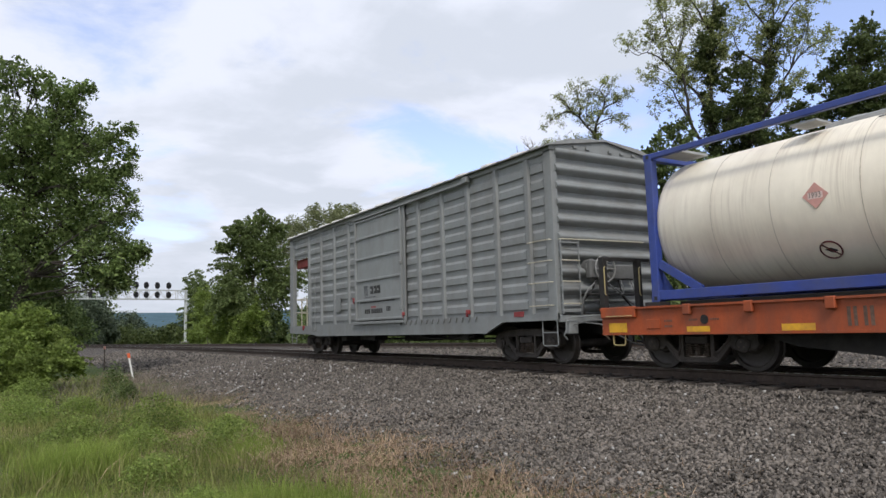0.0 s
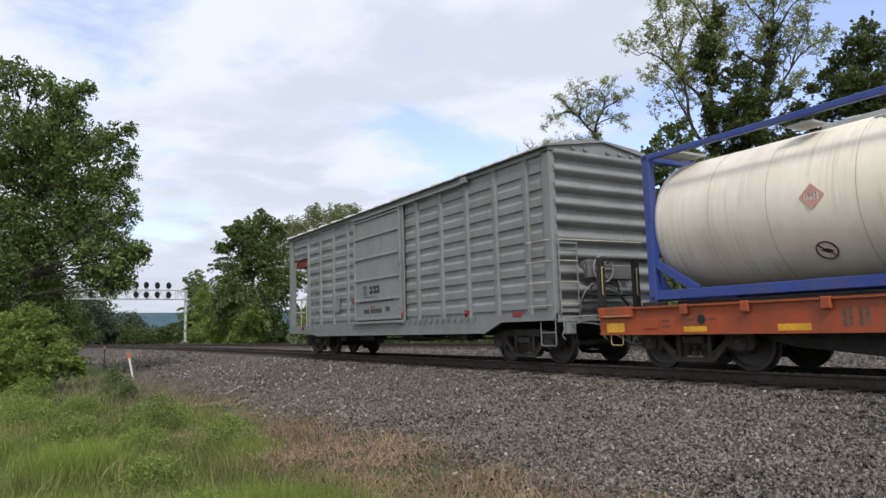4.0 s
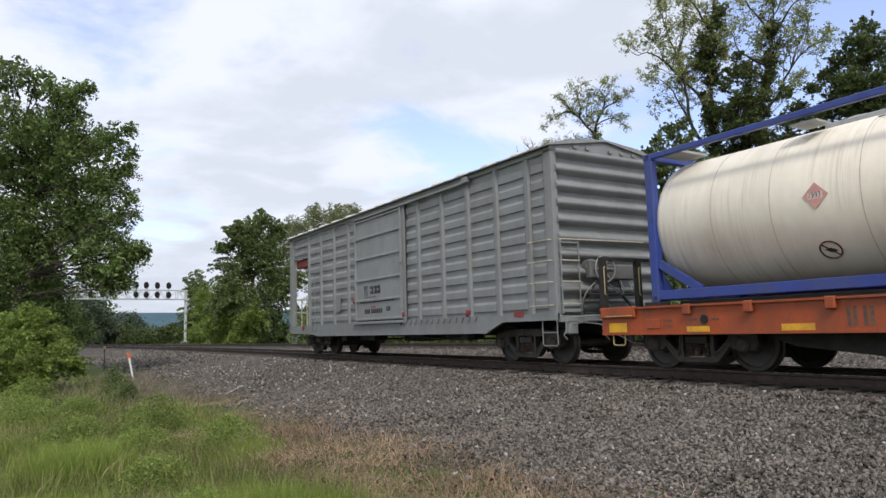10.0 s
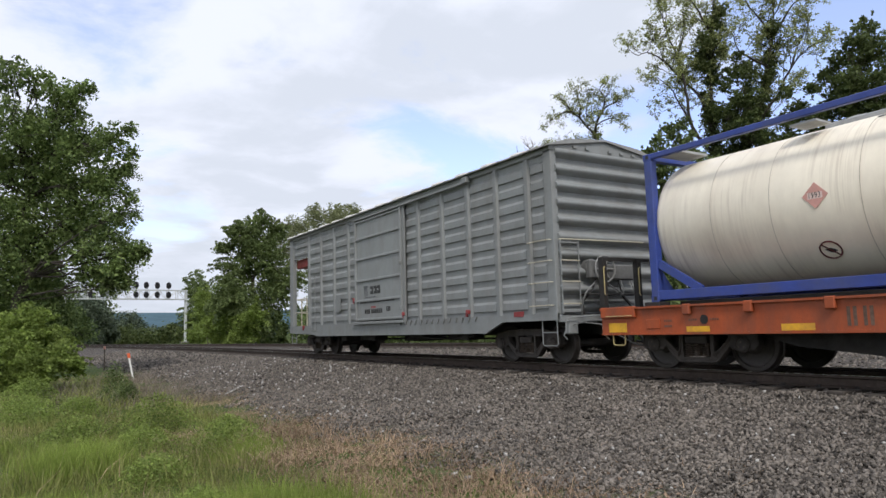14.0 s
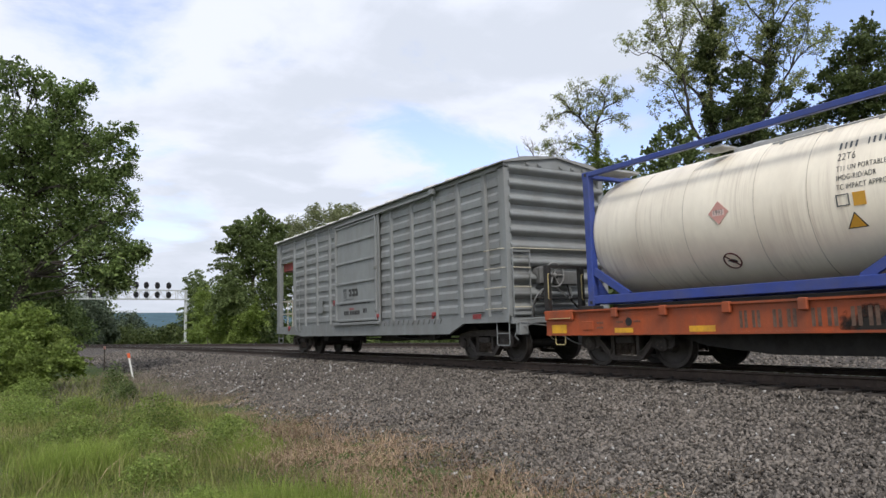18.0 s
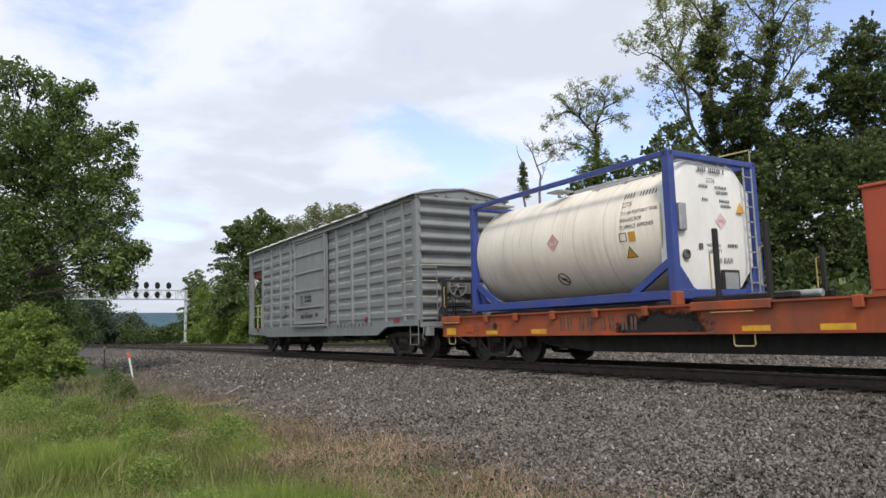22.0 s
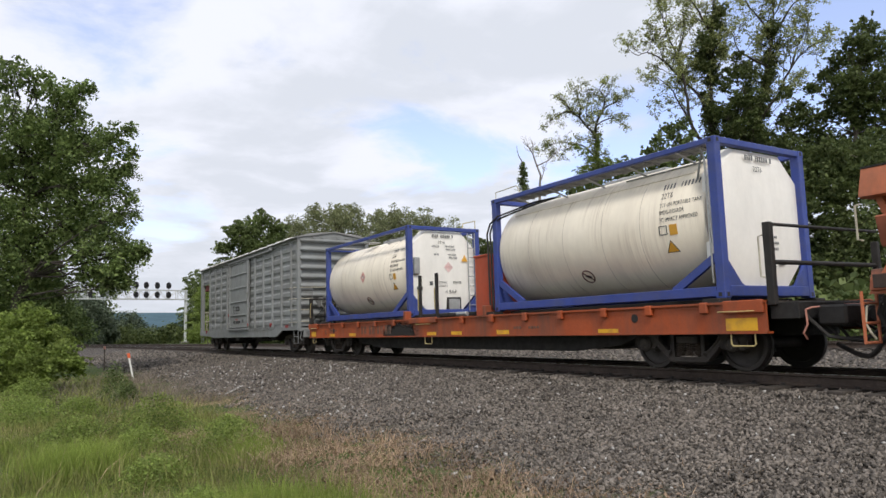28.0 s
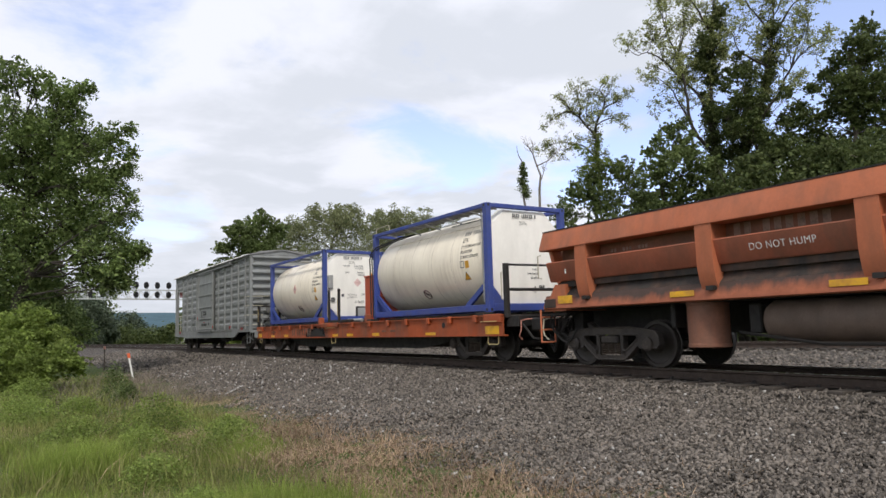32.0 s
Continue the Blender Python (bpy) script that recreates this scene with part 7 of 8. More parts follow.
    heads = [[(36.1, 25.9, 18.2), (35.2, 26.1, 20.0), (33.9, 26.3, 21.3)], [(39.3, 23.9, 18.4), (38.2, 24.3, 19.7), (37.6, 24.7, 20.9)], [(39.3, 23.9, 18.0), (39.8, 22.9, 19.7), (40.8, 22.3, 20.8)], [(39.0, 24.2, 16.3), (37.2, 24.8, 17.2), (36.7, 24.8, 18.6)],
             [(34.4, 27.2, 17.2), (34.9, 27.0, 18.6), (34.8, 26.8, 20.2)], [(40.2, 23.4, 16.2), (40.6, 23.2, 17.4), (41.2, 22.7, 18.8)]]
    feet = [[(37.4, 26.2, -1.0), (37.1, 26.4, 5.0)] + stems[0], [(37.5, 26.0, -1.0), (37.0, 25.9, 5.0)] + stems[1]]
    build_airy_tree("sparse_tree", "tall thin-leaved tree with spreading bare limbs", (37.4, 26.2, -0.8), feet + reach + heads, [0.26, 0.22, 0.13, 0.12, 0.12, 0.08] + [0.08] * len(heads), 0.062, LEAF_SPARSE, 22,
                    first=0.3, every=0.45, side=2.0, twigs=6, tuft=15, bark=DARK_BARK)
    tree("ivy", "dark ivy-laden trunks of the tall trees", (36.9, 26.8, -0.8), along([stems[0][:3]], 0.05, 0.45, 0.5, 0.75, 0.18, 13) + along([stems[0][2:5]], 0.1, 0.42, 0.4, 0.8, 0.45, 14) + along([stems[1][:5]], 0.2, 0.5, 0.34, 0.62, 0.2, 15)
         + along([[(37.5, 25.7, 9.5), (37.5, 25.4, 12.5), (37.7, 25.0, 15.2), (37.4, 25.0, 17.0)]], 0.0, 0.7, 0.45, 0.8, 0.45, 16),
         0.072, LEAF_IVY, 0.62, 0.1, 21, category="ivy", limbs=stems, limb_r=0.05, fill=0.5, loose_=0.2)
    tree("broadleaf_tree", "dark green tree at the edge of the woods", (39.3, 20.6, -0.8), [(41.0, 19.3, 17.3, 0.7), (38.6, 18.9, 15.6, 0.75), (41.1, 19.1, 16.0, 1.0), (41.1, 19.9, 15.3, 0.9), (39.1, 20.1, 15.1, 0.6), (39.1, 20.8, 14.5, 0.6), (38.3, 19.2, 13.4, 1.2),
         (37.6, 20.7, 13.6, 0.5), (39.9, 18.4, 13.3, 1.3), (39.8, 20.7, 12.8, 1.0), (39.6, 19.2, 12.2, 1.2), (37.5, 21.1, 11.9, 0.8), (38.0, 22.4, 12.1, 0.5), (41.7, 19.8, 11.0, 1.5), (39.4, 21.6, 11.0, 1.3), (36.7, 21.8, 10.3, 0.9),
         (39.2, 20.4, 9.5, 1.5), (42.3, 18.5, 15.2, 1.0), (37.0, 21.2, 9.2, 1.1), (41.6, 18.3, 12.1, 1.4), (39.9, 19.0, 8.5, 1.5)], 0.085, LEAF_DARK, 0.85, 0.2, 23, fill=0.35)
    tree("broadleaf_tree", "young green tree between the ivy-clad stems and the woods", (37.6, 24.2, -0.8), [(36.5, 24.7, 15.6, 0.68), (37.0, 24.9, 14.0, 0.75), (36.8, 25.3, 12.3, 0.81), (38.1, 24.8, 12.2, 0.75), (39.2, 23.6, 12.7, 0.61), (38.8, 24.4, 11.2, 0.85), (38.2, 22.7, 14.0, 0.51), (39.6, 22.8, 13.4, 0.68), (37.7, 25.3, 10.6, 0.92), (39.4, 23.5, 11.6, 0.75), (36.4, 25.6, 13.4, 0.54), (37.2, 24.1, 9.6, 0.95), (35.8, 24.1, 13.6, 0.6), (36.4, 23.8, 12.5, 0.7), (35.9, 24.7, 12.0, 0.8), (36.9, 23.5, 11.5, 0.8), (35.3, 25.1, 13.1, 0.55), (36.3, 23.3, 13.7, 0.5), (35.4, 24.7, 14.6, 0.45)],
         0.08, LEAF_DARK, 0.7, 0.14, 29, fill=0.4, loose_=0.15)
    woods = "leafy undergrowth and young trees along the far side"
    tree("thicket", woods, (31.6, 25.8, -0.8), [(31.1, 24.6, 11.7, 0.5), (31.5, 25.8, 11.6, 0.55), (30.9, 26.1, 11.0, 0.5), (30.0, 26.0, 10.3, 0.45), (31.5, 24.8, 10.5, 0.95), (31.9, 24.3, 9.3, 1.05), (30.1, 24.8, 9.6, 0.8), (29.8, 25.5, 9.0, 0.8),
         (31.7, 25.6, 8.2, 1.3), (30.4, 26.6, 7.0, 1.5), (29.8, 28.2, 5.8, 1.9), (30.4, 25.6, 4.5, 2.3), (30.0, 26.0, 2.0, 2.2)], 0.095, LEAF_MID, 0.8, 0.16, 24, fill=0.4, group="thickets along the line")
    tree("thicket", woods, (34.6, 23.3, -0.8), [(35.2, 23.3, 9.5, 0.9), (36.5, 22.6, 10.1, 0.9), (34.9, 22.6, 8.6, 1.2), (34.0, 24.1, 8.4, 1.1), (36.5, 21.6, 8.4, 1.1), (32.9, 23.6, 7.6, 1.7), (32.4, 23.1, 4.9, 2.4), (35.2, 22.2, 7.0, 1.9), (33.8, 21.0, 5.0, 2.4),
         (31.9, 22.6, 2.4, 2.1)], 0.10, LEAF_DARK, 0.9, 0.16, 25, fill=0.4, group="thickets along the line")
    tree("thicket", woods, (35.7, 19.3, -0.8), [(35.9, 20.2, 9.2, 1.1), (36.1, 19.0, 8.9, 1.4), (34.7, 19.0, 7.1, 2.2), (34.8, 18.2, 4.4, 2.5), (36.9, 17.6, 8.2, 2.0), (36.6, 17.0, 4.6, 2.5), (33.2, 19.4, 2.6, 2.2)], 0.10, LEAF_DARK, 0.9, 0.16, 26, fill=0.4, group="thickets along the line")
    tree("thicket", woods, (28.0, 33.6, -0.8), [(29.0, 32.1, 6.4, 1.2), (29.0, 31.3, 4.4, 2.1), (27.9, 34.2, 4.8, 2.1), (26.9, 37.0, 5.6, 1.2), (26.7, 36.3, 4.2, 2.2), (27.9, 33.4, 2.0, 2.1), (29.5, 30.0, 2.2, 2.3)], 0.10, LEAF_DARK, 0.9, 0.14, 27, fill=0.4, group="thickets along the line")

    tree("thicket", woods, (32.6, 32.0, -0.8), [(31.9, 32.2, 10.2, 1.0), (33.2, 31.2, 10.6, 0.9), (30.9, 32.8, 9.3, 1.0), (33.9, 30.9, 9.7, 1.1), (32.3, 31.9, 8.6, 1.4), (30.2, 33.4, 8.0, 1.0), (34.6, 30.4, 8.4, 1.2), (32.0, 32.2, 6.4, 1.8), (33.6, 31.0, 5.0, 2.0), (31.4, 32.6, 3.2, 2.0)],
         0.085, LEAF_MID, 0.7, 0.12, 28, group="thickets along the line")


def bare_snag():
    """Bare dead tree, forked, with a few fine twigs."""
    rnd = random.Random(31)
    base = Vector((28.8, 34.6, -0.8))
    root = thing("dead_snag", "bare dead tree with broken branches", "dead tree", m=Matrix.Translation(base))
    bm = bmesh.new()
    for line, r in ((((28.8, 34.6, -1.0), (28.8, 34.2, 9.6), (28.7, 33.9, 10.5), (28.5, 34.0, 11.1), (28.2, 34.0, 11.9), (27.8, 34.1, 12.5)), 0.10), (((28.5, 34.0, 11.1), (29.0, 33.4, 11.4), (29.3, 33.0, 11.9), (29.7, 32.6, 12.1)), 0.04),
                    (((28.8, 34.0, 10.2), (28.9, 33.8, 10.7), (28.9, 33.5, 11.3)), 0.035), (((28.3, 34.0, 11.6), (28.1, 33.9, 12.2), (28.1, 33.8, 12.6)), 0.022)):
        pts = [Vector(q) - base for q in line]
        tube(bm, pts, [r * (1 - 0.75 * i / (len(pts) - 1)) for i in range(len(pts))], 6)
        for _ in range(9):
            k = rnd.uniform(0.3, 1.0) if r < 0.08 else 1.0 - rnd.uniform(0.0, 0.22)
            i = min(len(pts) - 2, int(k * (len(pts) - 1)))
            s = pts[i].lerp(pts[i + 1], k * (len(pts) - 1) - i)
            limb(bm, s, s + Vector((rnd.uniform(-0.7, 0.7), rnd.uniform(-0.5, 0.5), rnd.uniform(-0.1, 0.7))), 0.015, 0.005, rnd, 1.2, 3, 4)
    part("trunk", bm, DEAD_WOOD, root)


def far_woods():
    """Woods far off: rows of crowns out of leaf clumps, one sheet of stuff to each row."""
    rng = np.random.default_rng(40)

    def row(label, line, leaf, mat, per):
        spots, sizes = [], []
        for x, y, z, r in line:
            d = rng.normal(0, 1, (per, 3))
            d /= np.linalg.norm(d, axis=1, keepdims=True)
            heads = np.array((x, y, z)) + d * r * np.array((1, 1, 0.9)) * rng.uniform(0.7, 1.05, (per, 1))
            pick = np.repeat(heads, 14, 0)
            spots.append(pick + rng.normal(0, 1, pick.shape) * r * 0.16)
            sizes.append(rng.uniform(0.6, 1.3, len(pick)) * leaf)
        tagged(part("far_woods", leaf_mesh("far_woods", np.concatenate(spots), np.concatenate(sizes), mat, rng), None), label, "woods", kind="stuff")
    row("distant green tree line beyond the signals", [(37.2, 308.0, 0.5, 6.0), (48.3, 325.0, -1.0, 4.5), (59.4, 342.0, -3.0, 4.1), (28.0, 290.0, 2.0, 6.0), (66.0, 335.0, -1.5, 3.8), (53.0, 330.0, -1.5, 4.1),
        (33.0, 300.0, -2.0, 4.5), (43.0, 315.0, -2.0, 4.5), (72.0, 345.0, -2.0, 4.5)], 0.8, LEAF_FAR, 170)
    row("dark woods beside the line behind the signals", [(19.0, 250.0, 7.5, 9.0), (9.0, 225.0, 9.0, 9.0), (1.0, 205.0, 8.0, 8.5), (-8.0, 180.0, 8.0, 8.0), (13.0, 240.0, 1.0, 6.0), (4.0, 215.0, 1.0, 6.0), (-6.0, 160.0, 3.0, 6.0), (-3.5, 140.0, 4.0, 4.5),
        (-9.0, 130.0, 5.0, 6.0), (-12.0, 100.0, 6.0, 6.0), (-12.0, 75.0, 5.0, 6.0)], 0.5, LEAF_DARK, 150)
    row("hazy dark trees behind the signals at the edge of the verge", [(11.6, 164.5, 5.7, 3.8), (15.1, 167.2, 4.0, 3.4), (8.8, 149.7, 1.9, 3.0), (17.0, 169.1, 1.5, 2.7), (11.7, 149.5, 0.3, 2.7), (14.5, 174.2, 7.4, 3.0)], 0.30, LEAF_FAR, 200)
    row("hazy green trees before the distant ridge", [(29.0, 228.1, 4.4, 4.2), (27.0, 223.4, 1.4, 4.0), (32.1, 232.8, 1.8, 4.0), (25.5, 223.5, 2.7, 3.6), (44.6, 286.5, 0.9, 4.2), (50.2, 295.8, 0.2, 4.0), (57.2, 304.7, 0.1, 4.3), (60.5, 304.0, 1.9, 4.8),
        (37.3, 257.3, -0.6, 3.6), (24.2, 218.7, -0.6, 3.6)], 0.38, LEAF_FAR, 150)
    back = []
    for i in range(26):
        y = 125.0 - 4.4 * i
        back.append((44.0 + 8 * math.sin(i * 0.3) + 4 * math.sin(i * 1.9) - 0.02 * y + 8, y, 2.2 + 1.2 * math.sin(i * 1.1), 5.0))
    row("woods closing the view behind the train", back, 0.22, LEAF_DARK, 170)
    hedge = [(38, 90), (37, 105), (36, 120), (35, 133), (33, 148), (29, 160), (25, 172), (21, 186), (17, 200), (37, 97), (36, 112), (35, 126), (31, 154), (27, 166), (23, 179)]
    row("hedge along the line by the signal mast", [(x, y, 0.6 + 0.6 * math.sin(x * 2.0), 2.4) for x, y in hedge], 0.26, LEAF_DARK, 110)
    low = [(siding_x(y) + 8 + 2 * math.sin(y), y, 0.6 + 0.5 * math.sin(y * 0.7), 2.2) for y in range(8, 66, 4)]
    row("low scrub beyond the second track", low, 0.2, LEAF_MID, 90)


def hills():
    """A blue wooded ridge at the horizon."""
    bm = bmesh.new()
    rows = []
    for k in range(5):
        row = []
        for i in range(61):
            a = radians(-70 + 3.2 * i)
            d = 4000 + 160 * k
            crest = 158 + 30 * noise.noise((i * 0.16, 0.5, 0)) + 10 * noise.noise((i * 0.7, 2.5, 0))
            row.append(bm.verts.new((d * math.sin(a), d * math.cos(a), -20 + (crest + 20) * math.sin(math.pi / 2 * k / 4))))
        rows.append(row)
    for a, b in zip(rows, rows[1:]):
        for i in range(60):
            bm.faces.new((a[i], a[i + 1], b[i + 1], b[i]))
    tagged(part("backdrop", bm, HILL, label="blue wooded ridge in the haze", smooth_angle=60), category="hills", kind="structure")


def blades(name, spots, heights, lean, width, mat, rng, label):
    """Grass blades: narrow, bent, tapering strips."""
    n = len(spots)
    a = rng.uniform(0, 2 * math.pi, n)
    side = np.stack([np.cos(a), np.sin(a), np.zeros(n)], 1)
    b = rng.uniform(0, 2 * math.pi, n)
    bend = np.stack([np.cos(b), np.sin(b), np.zeros(n)], 1) * (heights * lean * rng.uniform(0.3, 1.2, n))[:, None]
    up = np.stack([np.zeros(n), np.zeros(n), heights], 1)
    w = (width * rng.uniform(0.6, 1.3, n))[:, None]
    v = np.stack([spots - side * w, spots + side * w, spots + up * 0.55 + bend * 0.35 + side * w * 0.8, spots + up * 0.55 + bend * 0.35 - side * w * 0.8,
                  spots + up * 0.97 + bend + side * w * 0.12, spots + up * 0.97 + bend - side * w * 0.12], 1).reshape(-1, 3)
    k = 6 * np.arange(n)[:, None]
    faces = np.stack([k + np.array([[0, 1, 2, 3]]), k + np.array([[3, 2, 4, 5]])], 1).reshape(-1, 4)
    tagged(part(name, soup(name, v, faces, mat), None), label, "grass", kind="stuff")


def in_view(x, y):
    return 1.0 if -0.36 * y - 1.5 < x < 1.9 * y + 2 else 0.0


def turf_share(x, y):
    """1 on the green verge, falling to 0 where the dry stony edge begins."""
    u = x - track_x(y)
    edge = -6.75 - 0.9 * max(0.0, min(1.0, (13.0 - y) / 8.0)) + 0.55 * noise.noise((x * 0.6, y * 0.6, 6.0)) + 0.25 * noise.noise((x * 2.1, y * 2.1, 8.0))
    return max(0.0, min(1.0, (edge - u) / 0.7))


def grassland():
    rng = np.random.default_rng(50)

    def patch(x, y, freq, seed):
        return noise.noise((x * freq, y * freq, seed))

    def green(cut, seed, freq=0.55):
        def keep(x, y):
            return in_view(x, y) * turf_share(x, y) * (1.0 if patch(x, y, freq, seed) > cut else 0.15)
        return keep
    # short turf all over, taller rank grass in patches, bright tufts, straw at the stony edge
    for n, y0, y1, w in ((20000, 3.8, 9.0, 0.0032), (20000, 9.0, 17.0, 0.005), (12000, 17.0, 34.0, 0.010)):
        spots = scatter(n, -11.0, 4.6, y0, y1, rng, green(-0.6, 1.0))
        blades("short_grass", spots, rng.uniform(0.04, 0.15, n), 0.9, w, GRASS, rng, "short uneven yellowish-green grass on the verge")
    for n, y0, y1, w in ((3200, 4.5, 9.0, 0.005), (7500, 9.0, 17.0, 0.007), (6000, 17.0, 30.0, 0.010)):
        spots = scatter(n, -6.0, 4.6, y0, y1, rng, green(0.05, 3.0, 0.7))
        blades("rank_grass", spots, rng.uniform(0.12, 0.34, n), 0.6, w, GRASS, rng, "rank green grass in patches on the verge")
    for n, cx, cy, r, h in ((5200, 2.0, 6.2, 0.85, 0.34), (2200, 0.9, 6.4, 0.7, 0.26), (2600, 0.75, 10.2, 0.60, 0.42), (1300, 2.75, 9.9, 0.5, 0.30), (1500, -0.3, 12.6, 0.7, 0.40), (1500, 0.2, 8.2, 0.6, 0.25)):
        spots = np.stack([rng.normal(cx, r * 0.55, n), rng.normal(cy, r * 0.55, n), np.zeros(n)], 1)
        spots[:, 2] = [ground_z(x, y) for x, y, _ in spots]
        blades("lush_grass", spots, rng.uniform(0.45 * h, 1.1 * h, n), 0.45, 0.0032, GRASS_LUSH, rng, "lush bright green grass clump")

    def margin(x, y):
        t = turf_share(x, y)
        return in_view(x, y) * (1.0 - 0.9 * stoniness(x, y)) * (1.0 if t < 0.8 else 0.12) * (1.0 if patch(x, y, 0.9, 2.0) > -0.25 else 0.25)
    spots = scatter(15000, -1.0, 6.2, 4.0, 20.0, rng, margin)
    blades("dry_grass", spots, rng.uniform(0.015, 0.10, len(spots)), 2.6, 0.004, STRAW, rng, "flattened dry straw-coloured grass at the stony edge")
    spots = scatter(4200, 0.5, 6.0, 18.0, 34.0, rng, margin)
    blades("dry_grass", spots, rng.uniform(0.04, 0.2, len(spots)), 1.2, 0.007, TWIG, rng, "thin dry grass at the stony edge")
    spots = scatter(190, -3.0, 4.6, 4.5, 20.0, rng, lambda x, y: in_view(x, y) * (1.0 - stoniness(x, y)) * (1.0 if patch(x, y, 0.8, 12.0) > 0.1 else 0.1))
    blades("dry_stalks", spots, rng.uniform(0.15, 0.5, len(spots)), 1.0, 0.0035, STRAW, rng, "long bent dry stalks")
    spots = scatter(950, 0.6, 4.4, 17.0, 29.0, rng, lambda x, y: in_view(x, y) * (1.0 - stoniness(x, y)))
    blades("dead_weeds", spots, rng.uniform(0.15, 0.6, len(spots)), 0.6, 0.006, TWIG, rng, "brown dead weed stems")
    # heaps of flattened pale straw, and a worn tan strip in the mown grass
    for n, cx, cy, rx, ry, h in ((420, 2.9, 10.4, 0.45, 0.5, 0.30), (420, 3.1, 9.2, 0.4, 0.35, 0.28), (260, 2.3, 11.6, 0.35, 0.3, 0.25), (900, -0.35, 15.5, 0.45, 1.6, 0.08), (700, -0.2, 20.5, 0.5, 1.8, 0.08)):
        spots = np.stack([rng.normal(cx, rx, n), rng.normal(cy, ry, n), np.zeros(n)], 1)
        spots[:, 2] = [ground_z(x, y) for x, y, _ in spots]
        spots[:, 2] += rng.uniform(0.02, 0.05 + 0.5 * h, n)
        blades("dry_grass", spots, rng.uniform(0.02, 0.08, n) + 0.1 * h, 4.0, 0.004, STRAW, rng, "flattened heap of pale dry straw")
    # upright pale stalks among the litter
    spots = scatter(2600, 1.4, 4.9, 4.2, 12.0, rng, lambda x, y: in_view(x, y) * (1.0 - 0.93 * turf_share(x, y)) * (1.0 - 0.9 * stoniness(x, y)) * (1.0 if patch(x, y, 1.1, 14.0) > -0.15 else 0.15))
    blades("dry_stalks", spots, rng.uniform(0.06, 0.30, len(spots)), 0.8, 0.0032, STRAW, rng, "thin pale standing stalks at the stony edge")
    # dry brown litter lying flat between the turf and the stones
    spots = scatter(7500, 1.6, 5.4, 4.2, 13.0, rng, lambda x, y: in_view(x, y) * (1.0 - turf_share(x, y)) * (1.0 - 0.75 * stoniness(x, y)))
    spots[:, 2] += 0.015
    tagged(part("leaf_litter", leaf_mesh("leaf_litter", spots, rng.uniform(0.012, 0.032, len(spots)), LITTER, rng), None), "reddish-brown dry leaf litter at the edge of the ballast", "litter", kind="stuff")
    # broad-leaved weeds in clumps
    for cx, cy, r, h, mat in ((2.25, 13.6, 0.75, 0.75, LEAF_BUSH), (2.75, 10.6, 0.6, 0.5, LEAF_BUSH), (1.0, 13.4, 0.7, 0.5, LEAF_BUSH), (2.35, 20.6, 0.42, 1.15, LEAF_MID), (2.55, 19.8, 0.35, 0.7, LEAF_MID),
                              (1.5, 9.0, 0.5, 0.35, LEAF_BUSH), (1.55, 6.9, 0.4, 0.3, LEAF_BUSH), (0.3, 16.5, 0.8, 0.7, LEAF_BUSH), (-0.9, 17.5, 0.9, 0.5, LEAF_BUSH), (3.2, 12.4, 0.45, 0.35, LEAF_BUSH),
                              (0.4, 20.0, 0.8, 0.9, LEAF_BUSH), (1.3, 17.8, 0.6, 0.5, LEAF_BUSH), (-0.4, 9.0, 0.5, 0.25, LEAF_BUSH), (1.75, 11.6, 0.5, 0.4, LEAF_BUSH)):
        n = int(5200 * r)
        spots = np.stack([rng.normal(cx, r * 0.5, n), rng.normal(cy, r * 0.5, n), np.zeros(n)], 1)
        spots[:, 2] = np.array([ground_z(x, y) for x, y, _ in spots]) + rng.uniform(0.02, 1.0, n) * h * np.exp(-((spots[:, 0] - cx) ** 2 + (spots[:, 1] - cy) ** 2) / (r * r))
        tagged(part("weeds", leaf_mesh("weeds", spots, rng.uniform(0.008, 0.021, n) * (0.8 + cy / 25), mat, rng), None), "clump of broad-leaved green weeds", "weeds", kind="stuff")


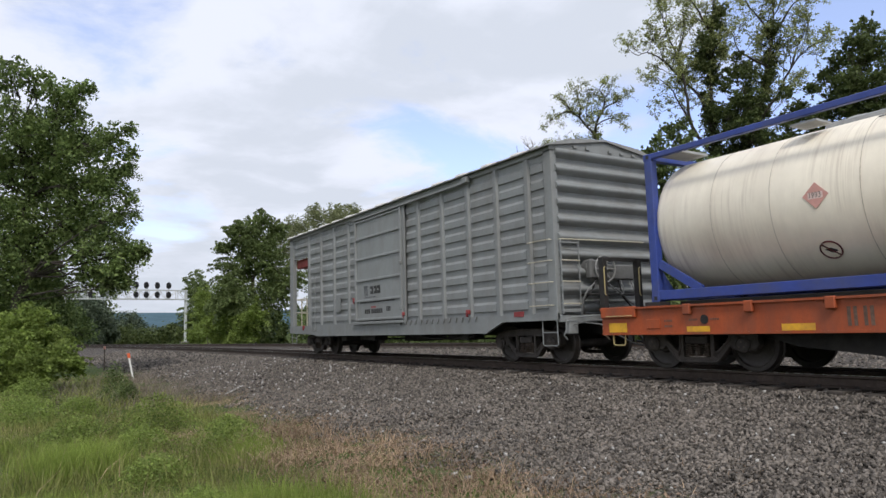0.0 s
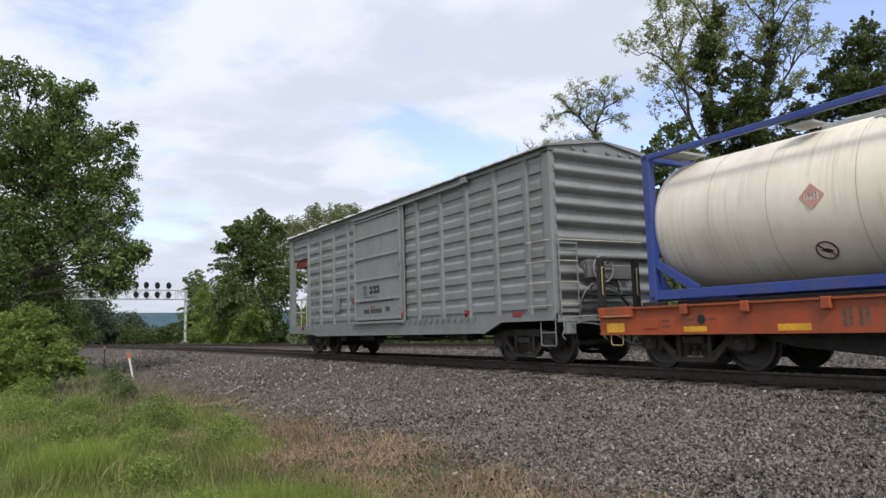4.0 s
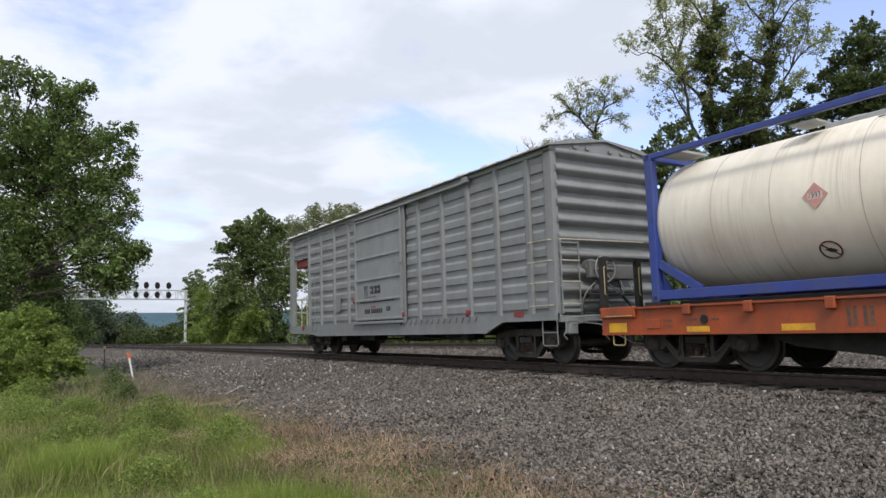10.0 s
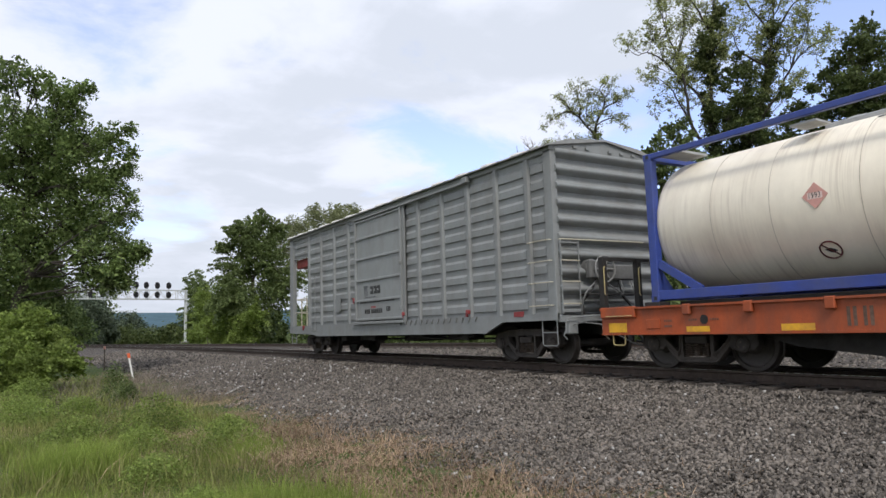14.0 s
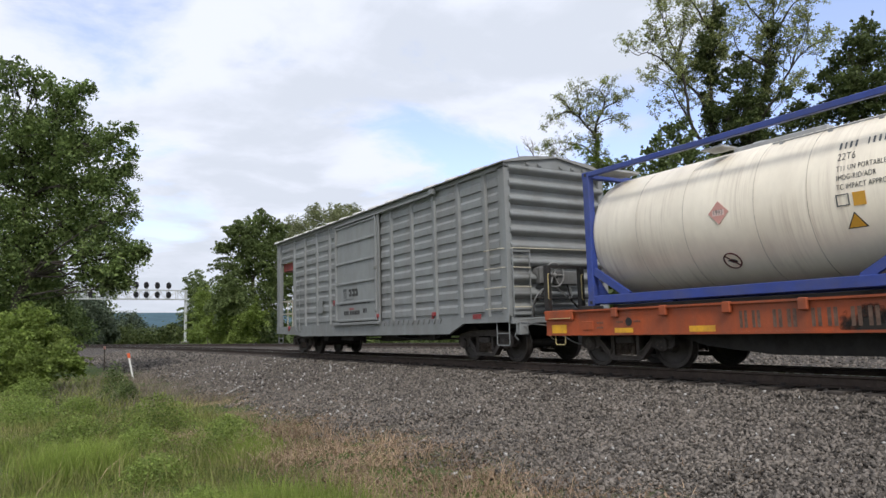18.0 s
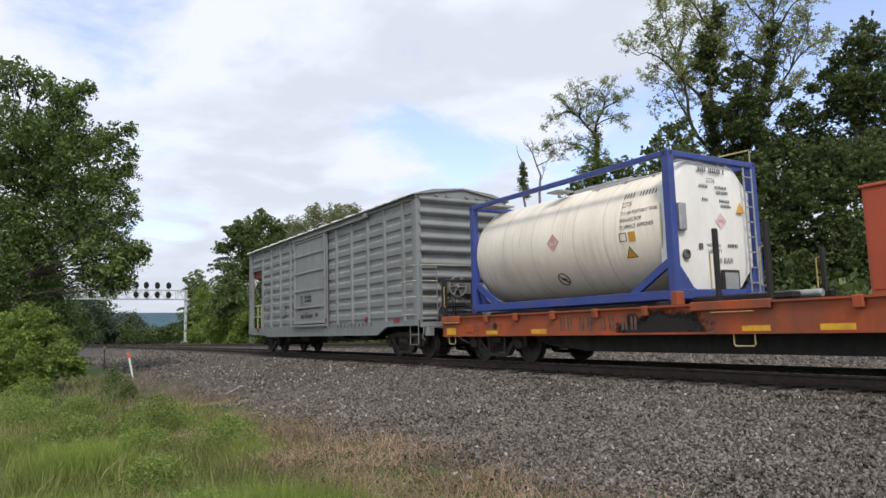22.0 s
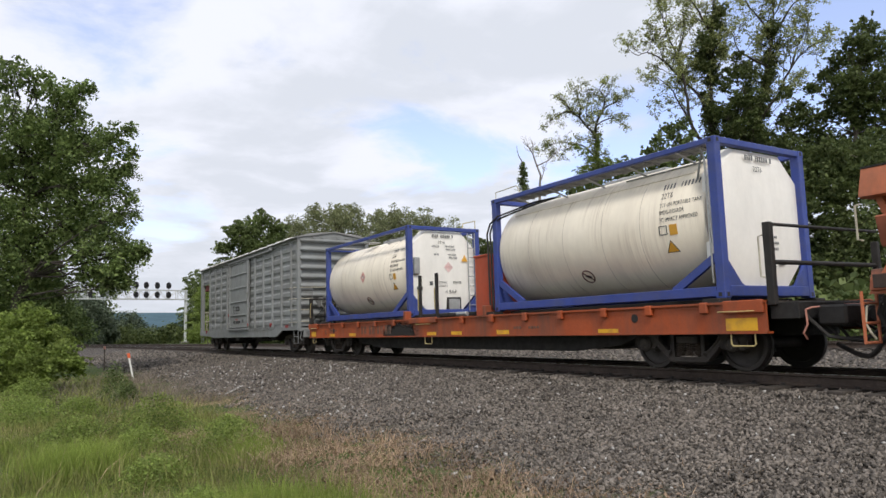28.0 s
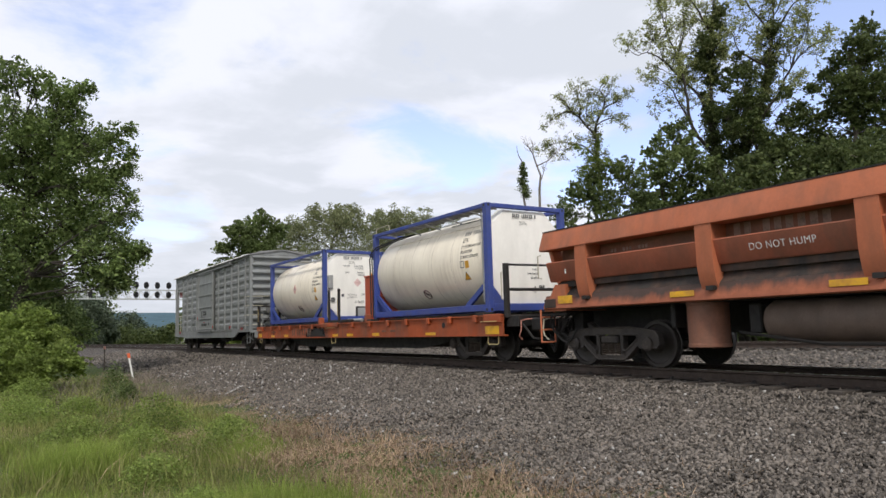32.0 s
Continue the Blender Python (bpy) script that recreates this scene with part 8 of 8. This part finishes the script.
def signal_bridge():
    """Galvanised truss over the tracks with dark signal heads above and in it."""
    root = thing("signal_bridge", "galvanised steel signal bridge with rows of dark signal heads", "signal bridge", m=pose(28.0, 139.2, -0.5, 0, 0, 9.4))
    # local x runs to the far leg (negative), z up
    LOW, TOP, SPAN = 8.25, 9.95, -21.0
    for y in (-0.5, 0.5):
        for z in (LOW, TOP):
            part("chord", boxes((SPAN, 0.15, y - 0.06, y + 0.06, z - 0.09, z + 0.09)), GALV, root)
    for i in range(12):
        x0, x1 = SPAN * i / 12, SPAN * (i + 1) / 12
        for y in (-0.5, 0.5):
            part("truss_upright", boxes((x0 - 0.05, x0 + 0.05, y - 0.04, y + 0.04, LOW, TOP)), GALV, root)
            a, b = ((x0, LOW), (x1, TOP)) if i % 2 == 0 else ((x0, TOP), (x1, LOW))
            part("truss_diagonal", tubes([(a[0], y, a[1]), (b[0], y, b[1])], radius=0.05), GALV, root)
    part("walkway", boxes((SPAN, 0, -0.45, 0.45, LOW + 0.08, LOW + 0.12)), GALV, root)
    for x in (0.0, SPAN):
        leg = bmesh.new()
        tube(leg, [(x, 0, 0.0), (x, 0, TOP)], 0.26, 10)
        part("leg", leg, GALV, root)
        part("leg_foot", boxes((x - 0.7, x + 0.7, -0.7, 0.7, 0.0, 0.25), bevel=0.05), CONCRETE, root)
    for i, x in enumerate((-3.5, -5.6, -7.6, -9.4, -15.0, -17.0)):
        for z, r in ((TOP + 0.85, 0.62), (LOW + 0.80, 0.58)):
            head = bmesh.new()
            outline = [(x + px, z + pz) for px, pz in cushion(20, 0.46, r, 2.4)]
            extrude(head, outline, "y", -0.72, -0.66)
            for a in range(3):
                lathe(head, (x, -0.72, z + 0.30 - 0.30 * a), (0, -1, 0), [(0, 0.12), (0.25, 0.12), (0.25, 0.10), (0.05, 0.10)], 12)
            box(head, x - 0.15, x + 0.15, -0.66, -0.45, z - 0.35, z + 0.35)
            part("signal_head", head, SIGNAL_BLACK, root, "black oval signal head")
        part("head_mast", boxes((x - 0.05, x + 0.05, -0.62, -0.52, LOW, TOP + 1.2)), GALV, root)


def stakes():
    """Marker stakes in the verge."""
    root = thing("marker_stake", "leaning white marker stake with an orange top", "marker post", m=pose(4.2, 30.7, -0.95, 0, -11, 0))
    part("post", boxes((-0.036, 0.036, -0.02, 0.02, 0.0, 1.0), bevel=0.008), WHITE, root)
    part("cap", boxes((-0.055, 0.055, -0.028, 0.028, 0.94, 1.14), bevel=0.012), STAKE_ORANGE, root, "orange plastic top")
    root = thing("marker_stake", "thin brown marker stake with an orange tip", "marker post", m=pose(4.0, 39.4, -0.85, 0, 0, 0))
    part("post", boxes((-0.03, 0.03, -0.03, 0.03, 0.0, 1.15), bevel=0.006), BARK, root)
    part("cap", boxes((-0.055, 0.055, -0.045, 0.045, 1.08, 1.24), bevel=0.01), FADED_PINK, root)
    block = thing("stone_block", "small grey concrete block on the stony edge", "block", m=pose(4.35, 6.6, -0.88, 0, 0, 20))
    part("block", boxes((-0.04, 0.04, -0.035, 0.035, 0.0, 0.05), bevel=0.012), CONCRETE, block)


plant_trees()
bare_snag()
far_woods()
hills()
grassland()
signal_bridge()
stakes()


def motions():
    for ob, place in TRAIN:
        walk(ob, [(t, place(t)) for t, _ in TRAVEL])
    times = [0.0, 1.0, 2.0, 3.5, 6.0, 14.0] + [14.5 + 0.25 * i for i in range(71)]
    for ob, rest, radius in ROLLING:
        walk(ob, [(t, rest @ pose(0, 0, 0, -math.degrees((travel(t) - travel(0)) / radius))) for t in times])


motions()
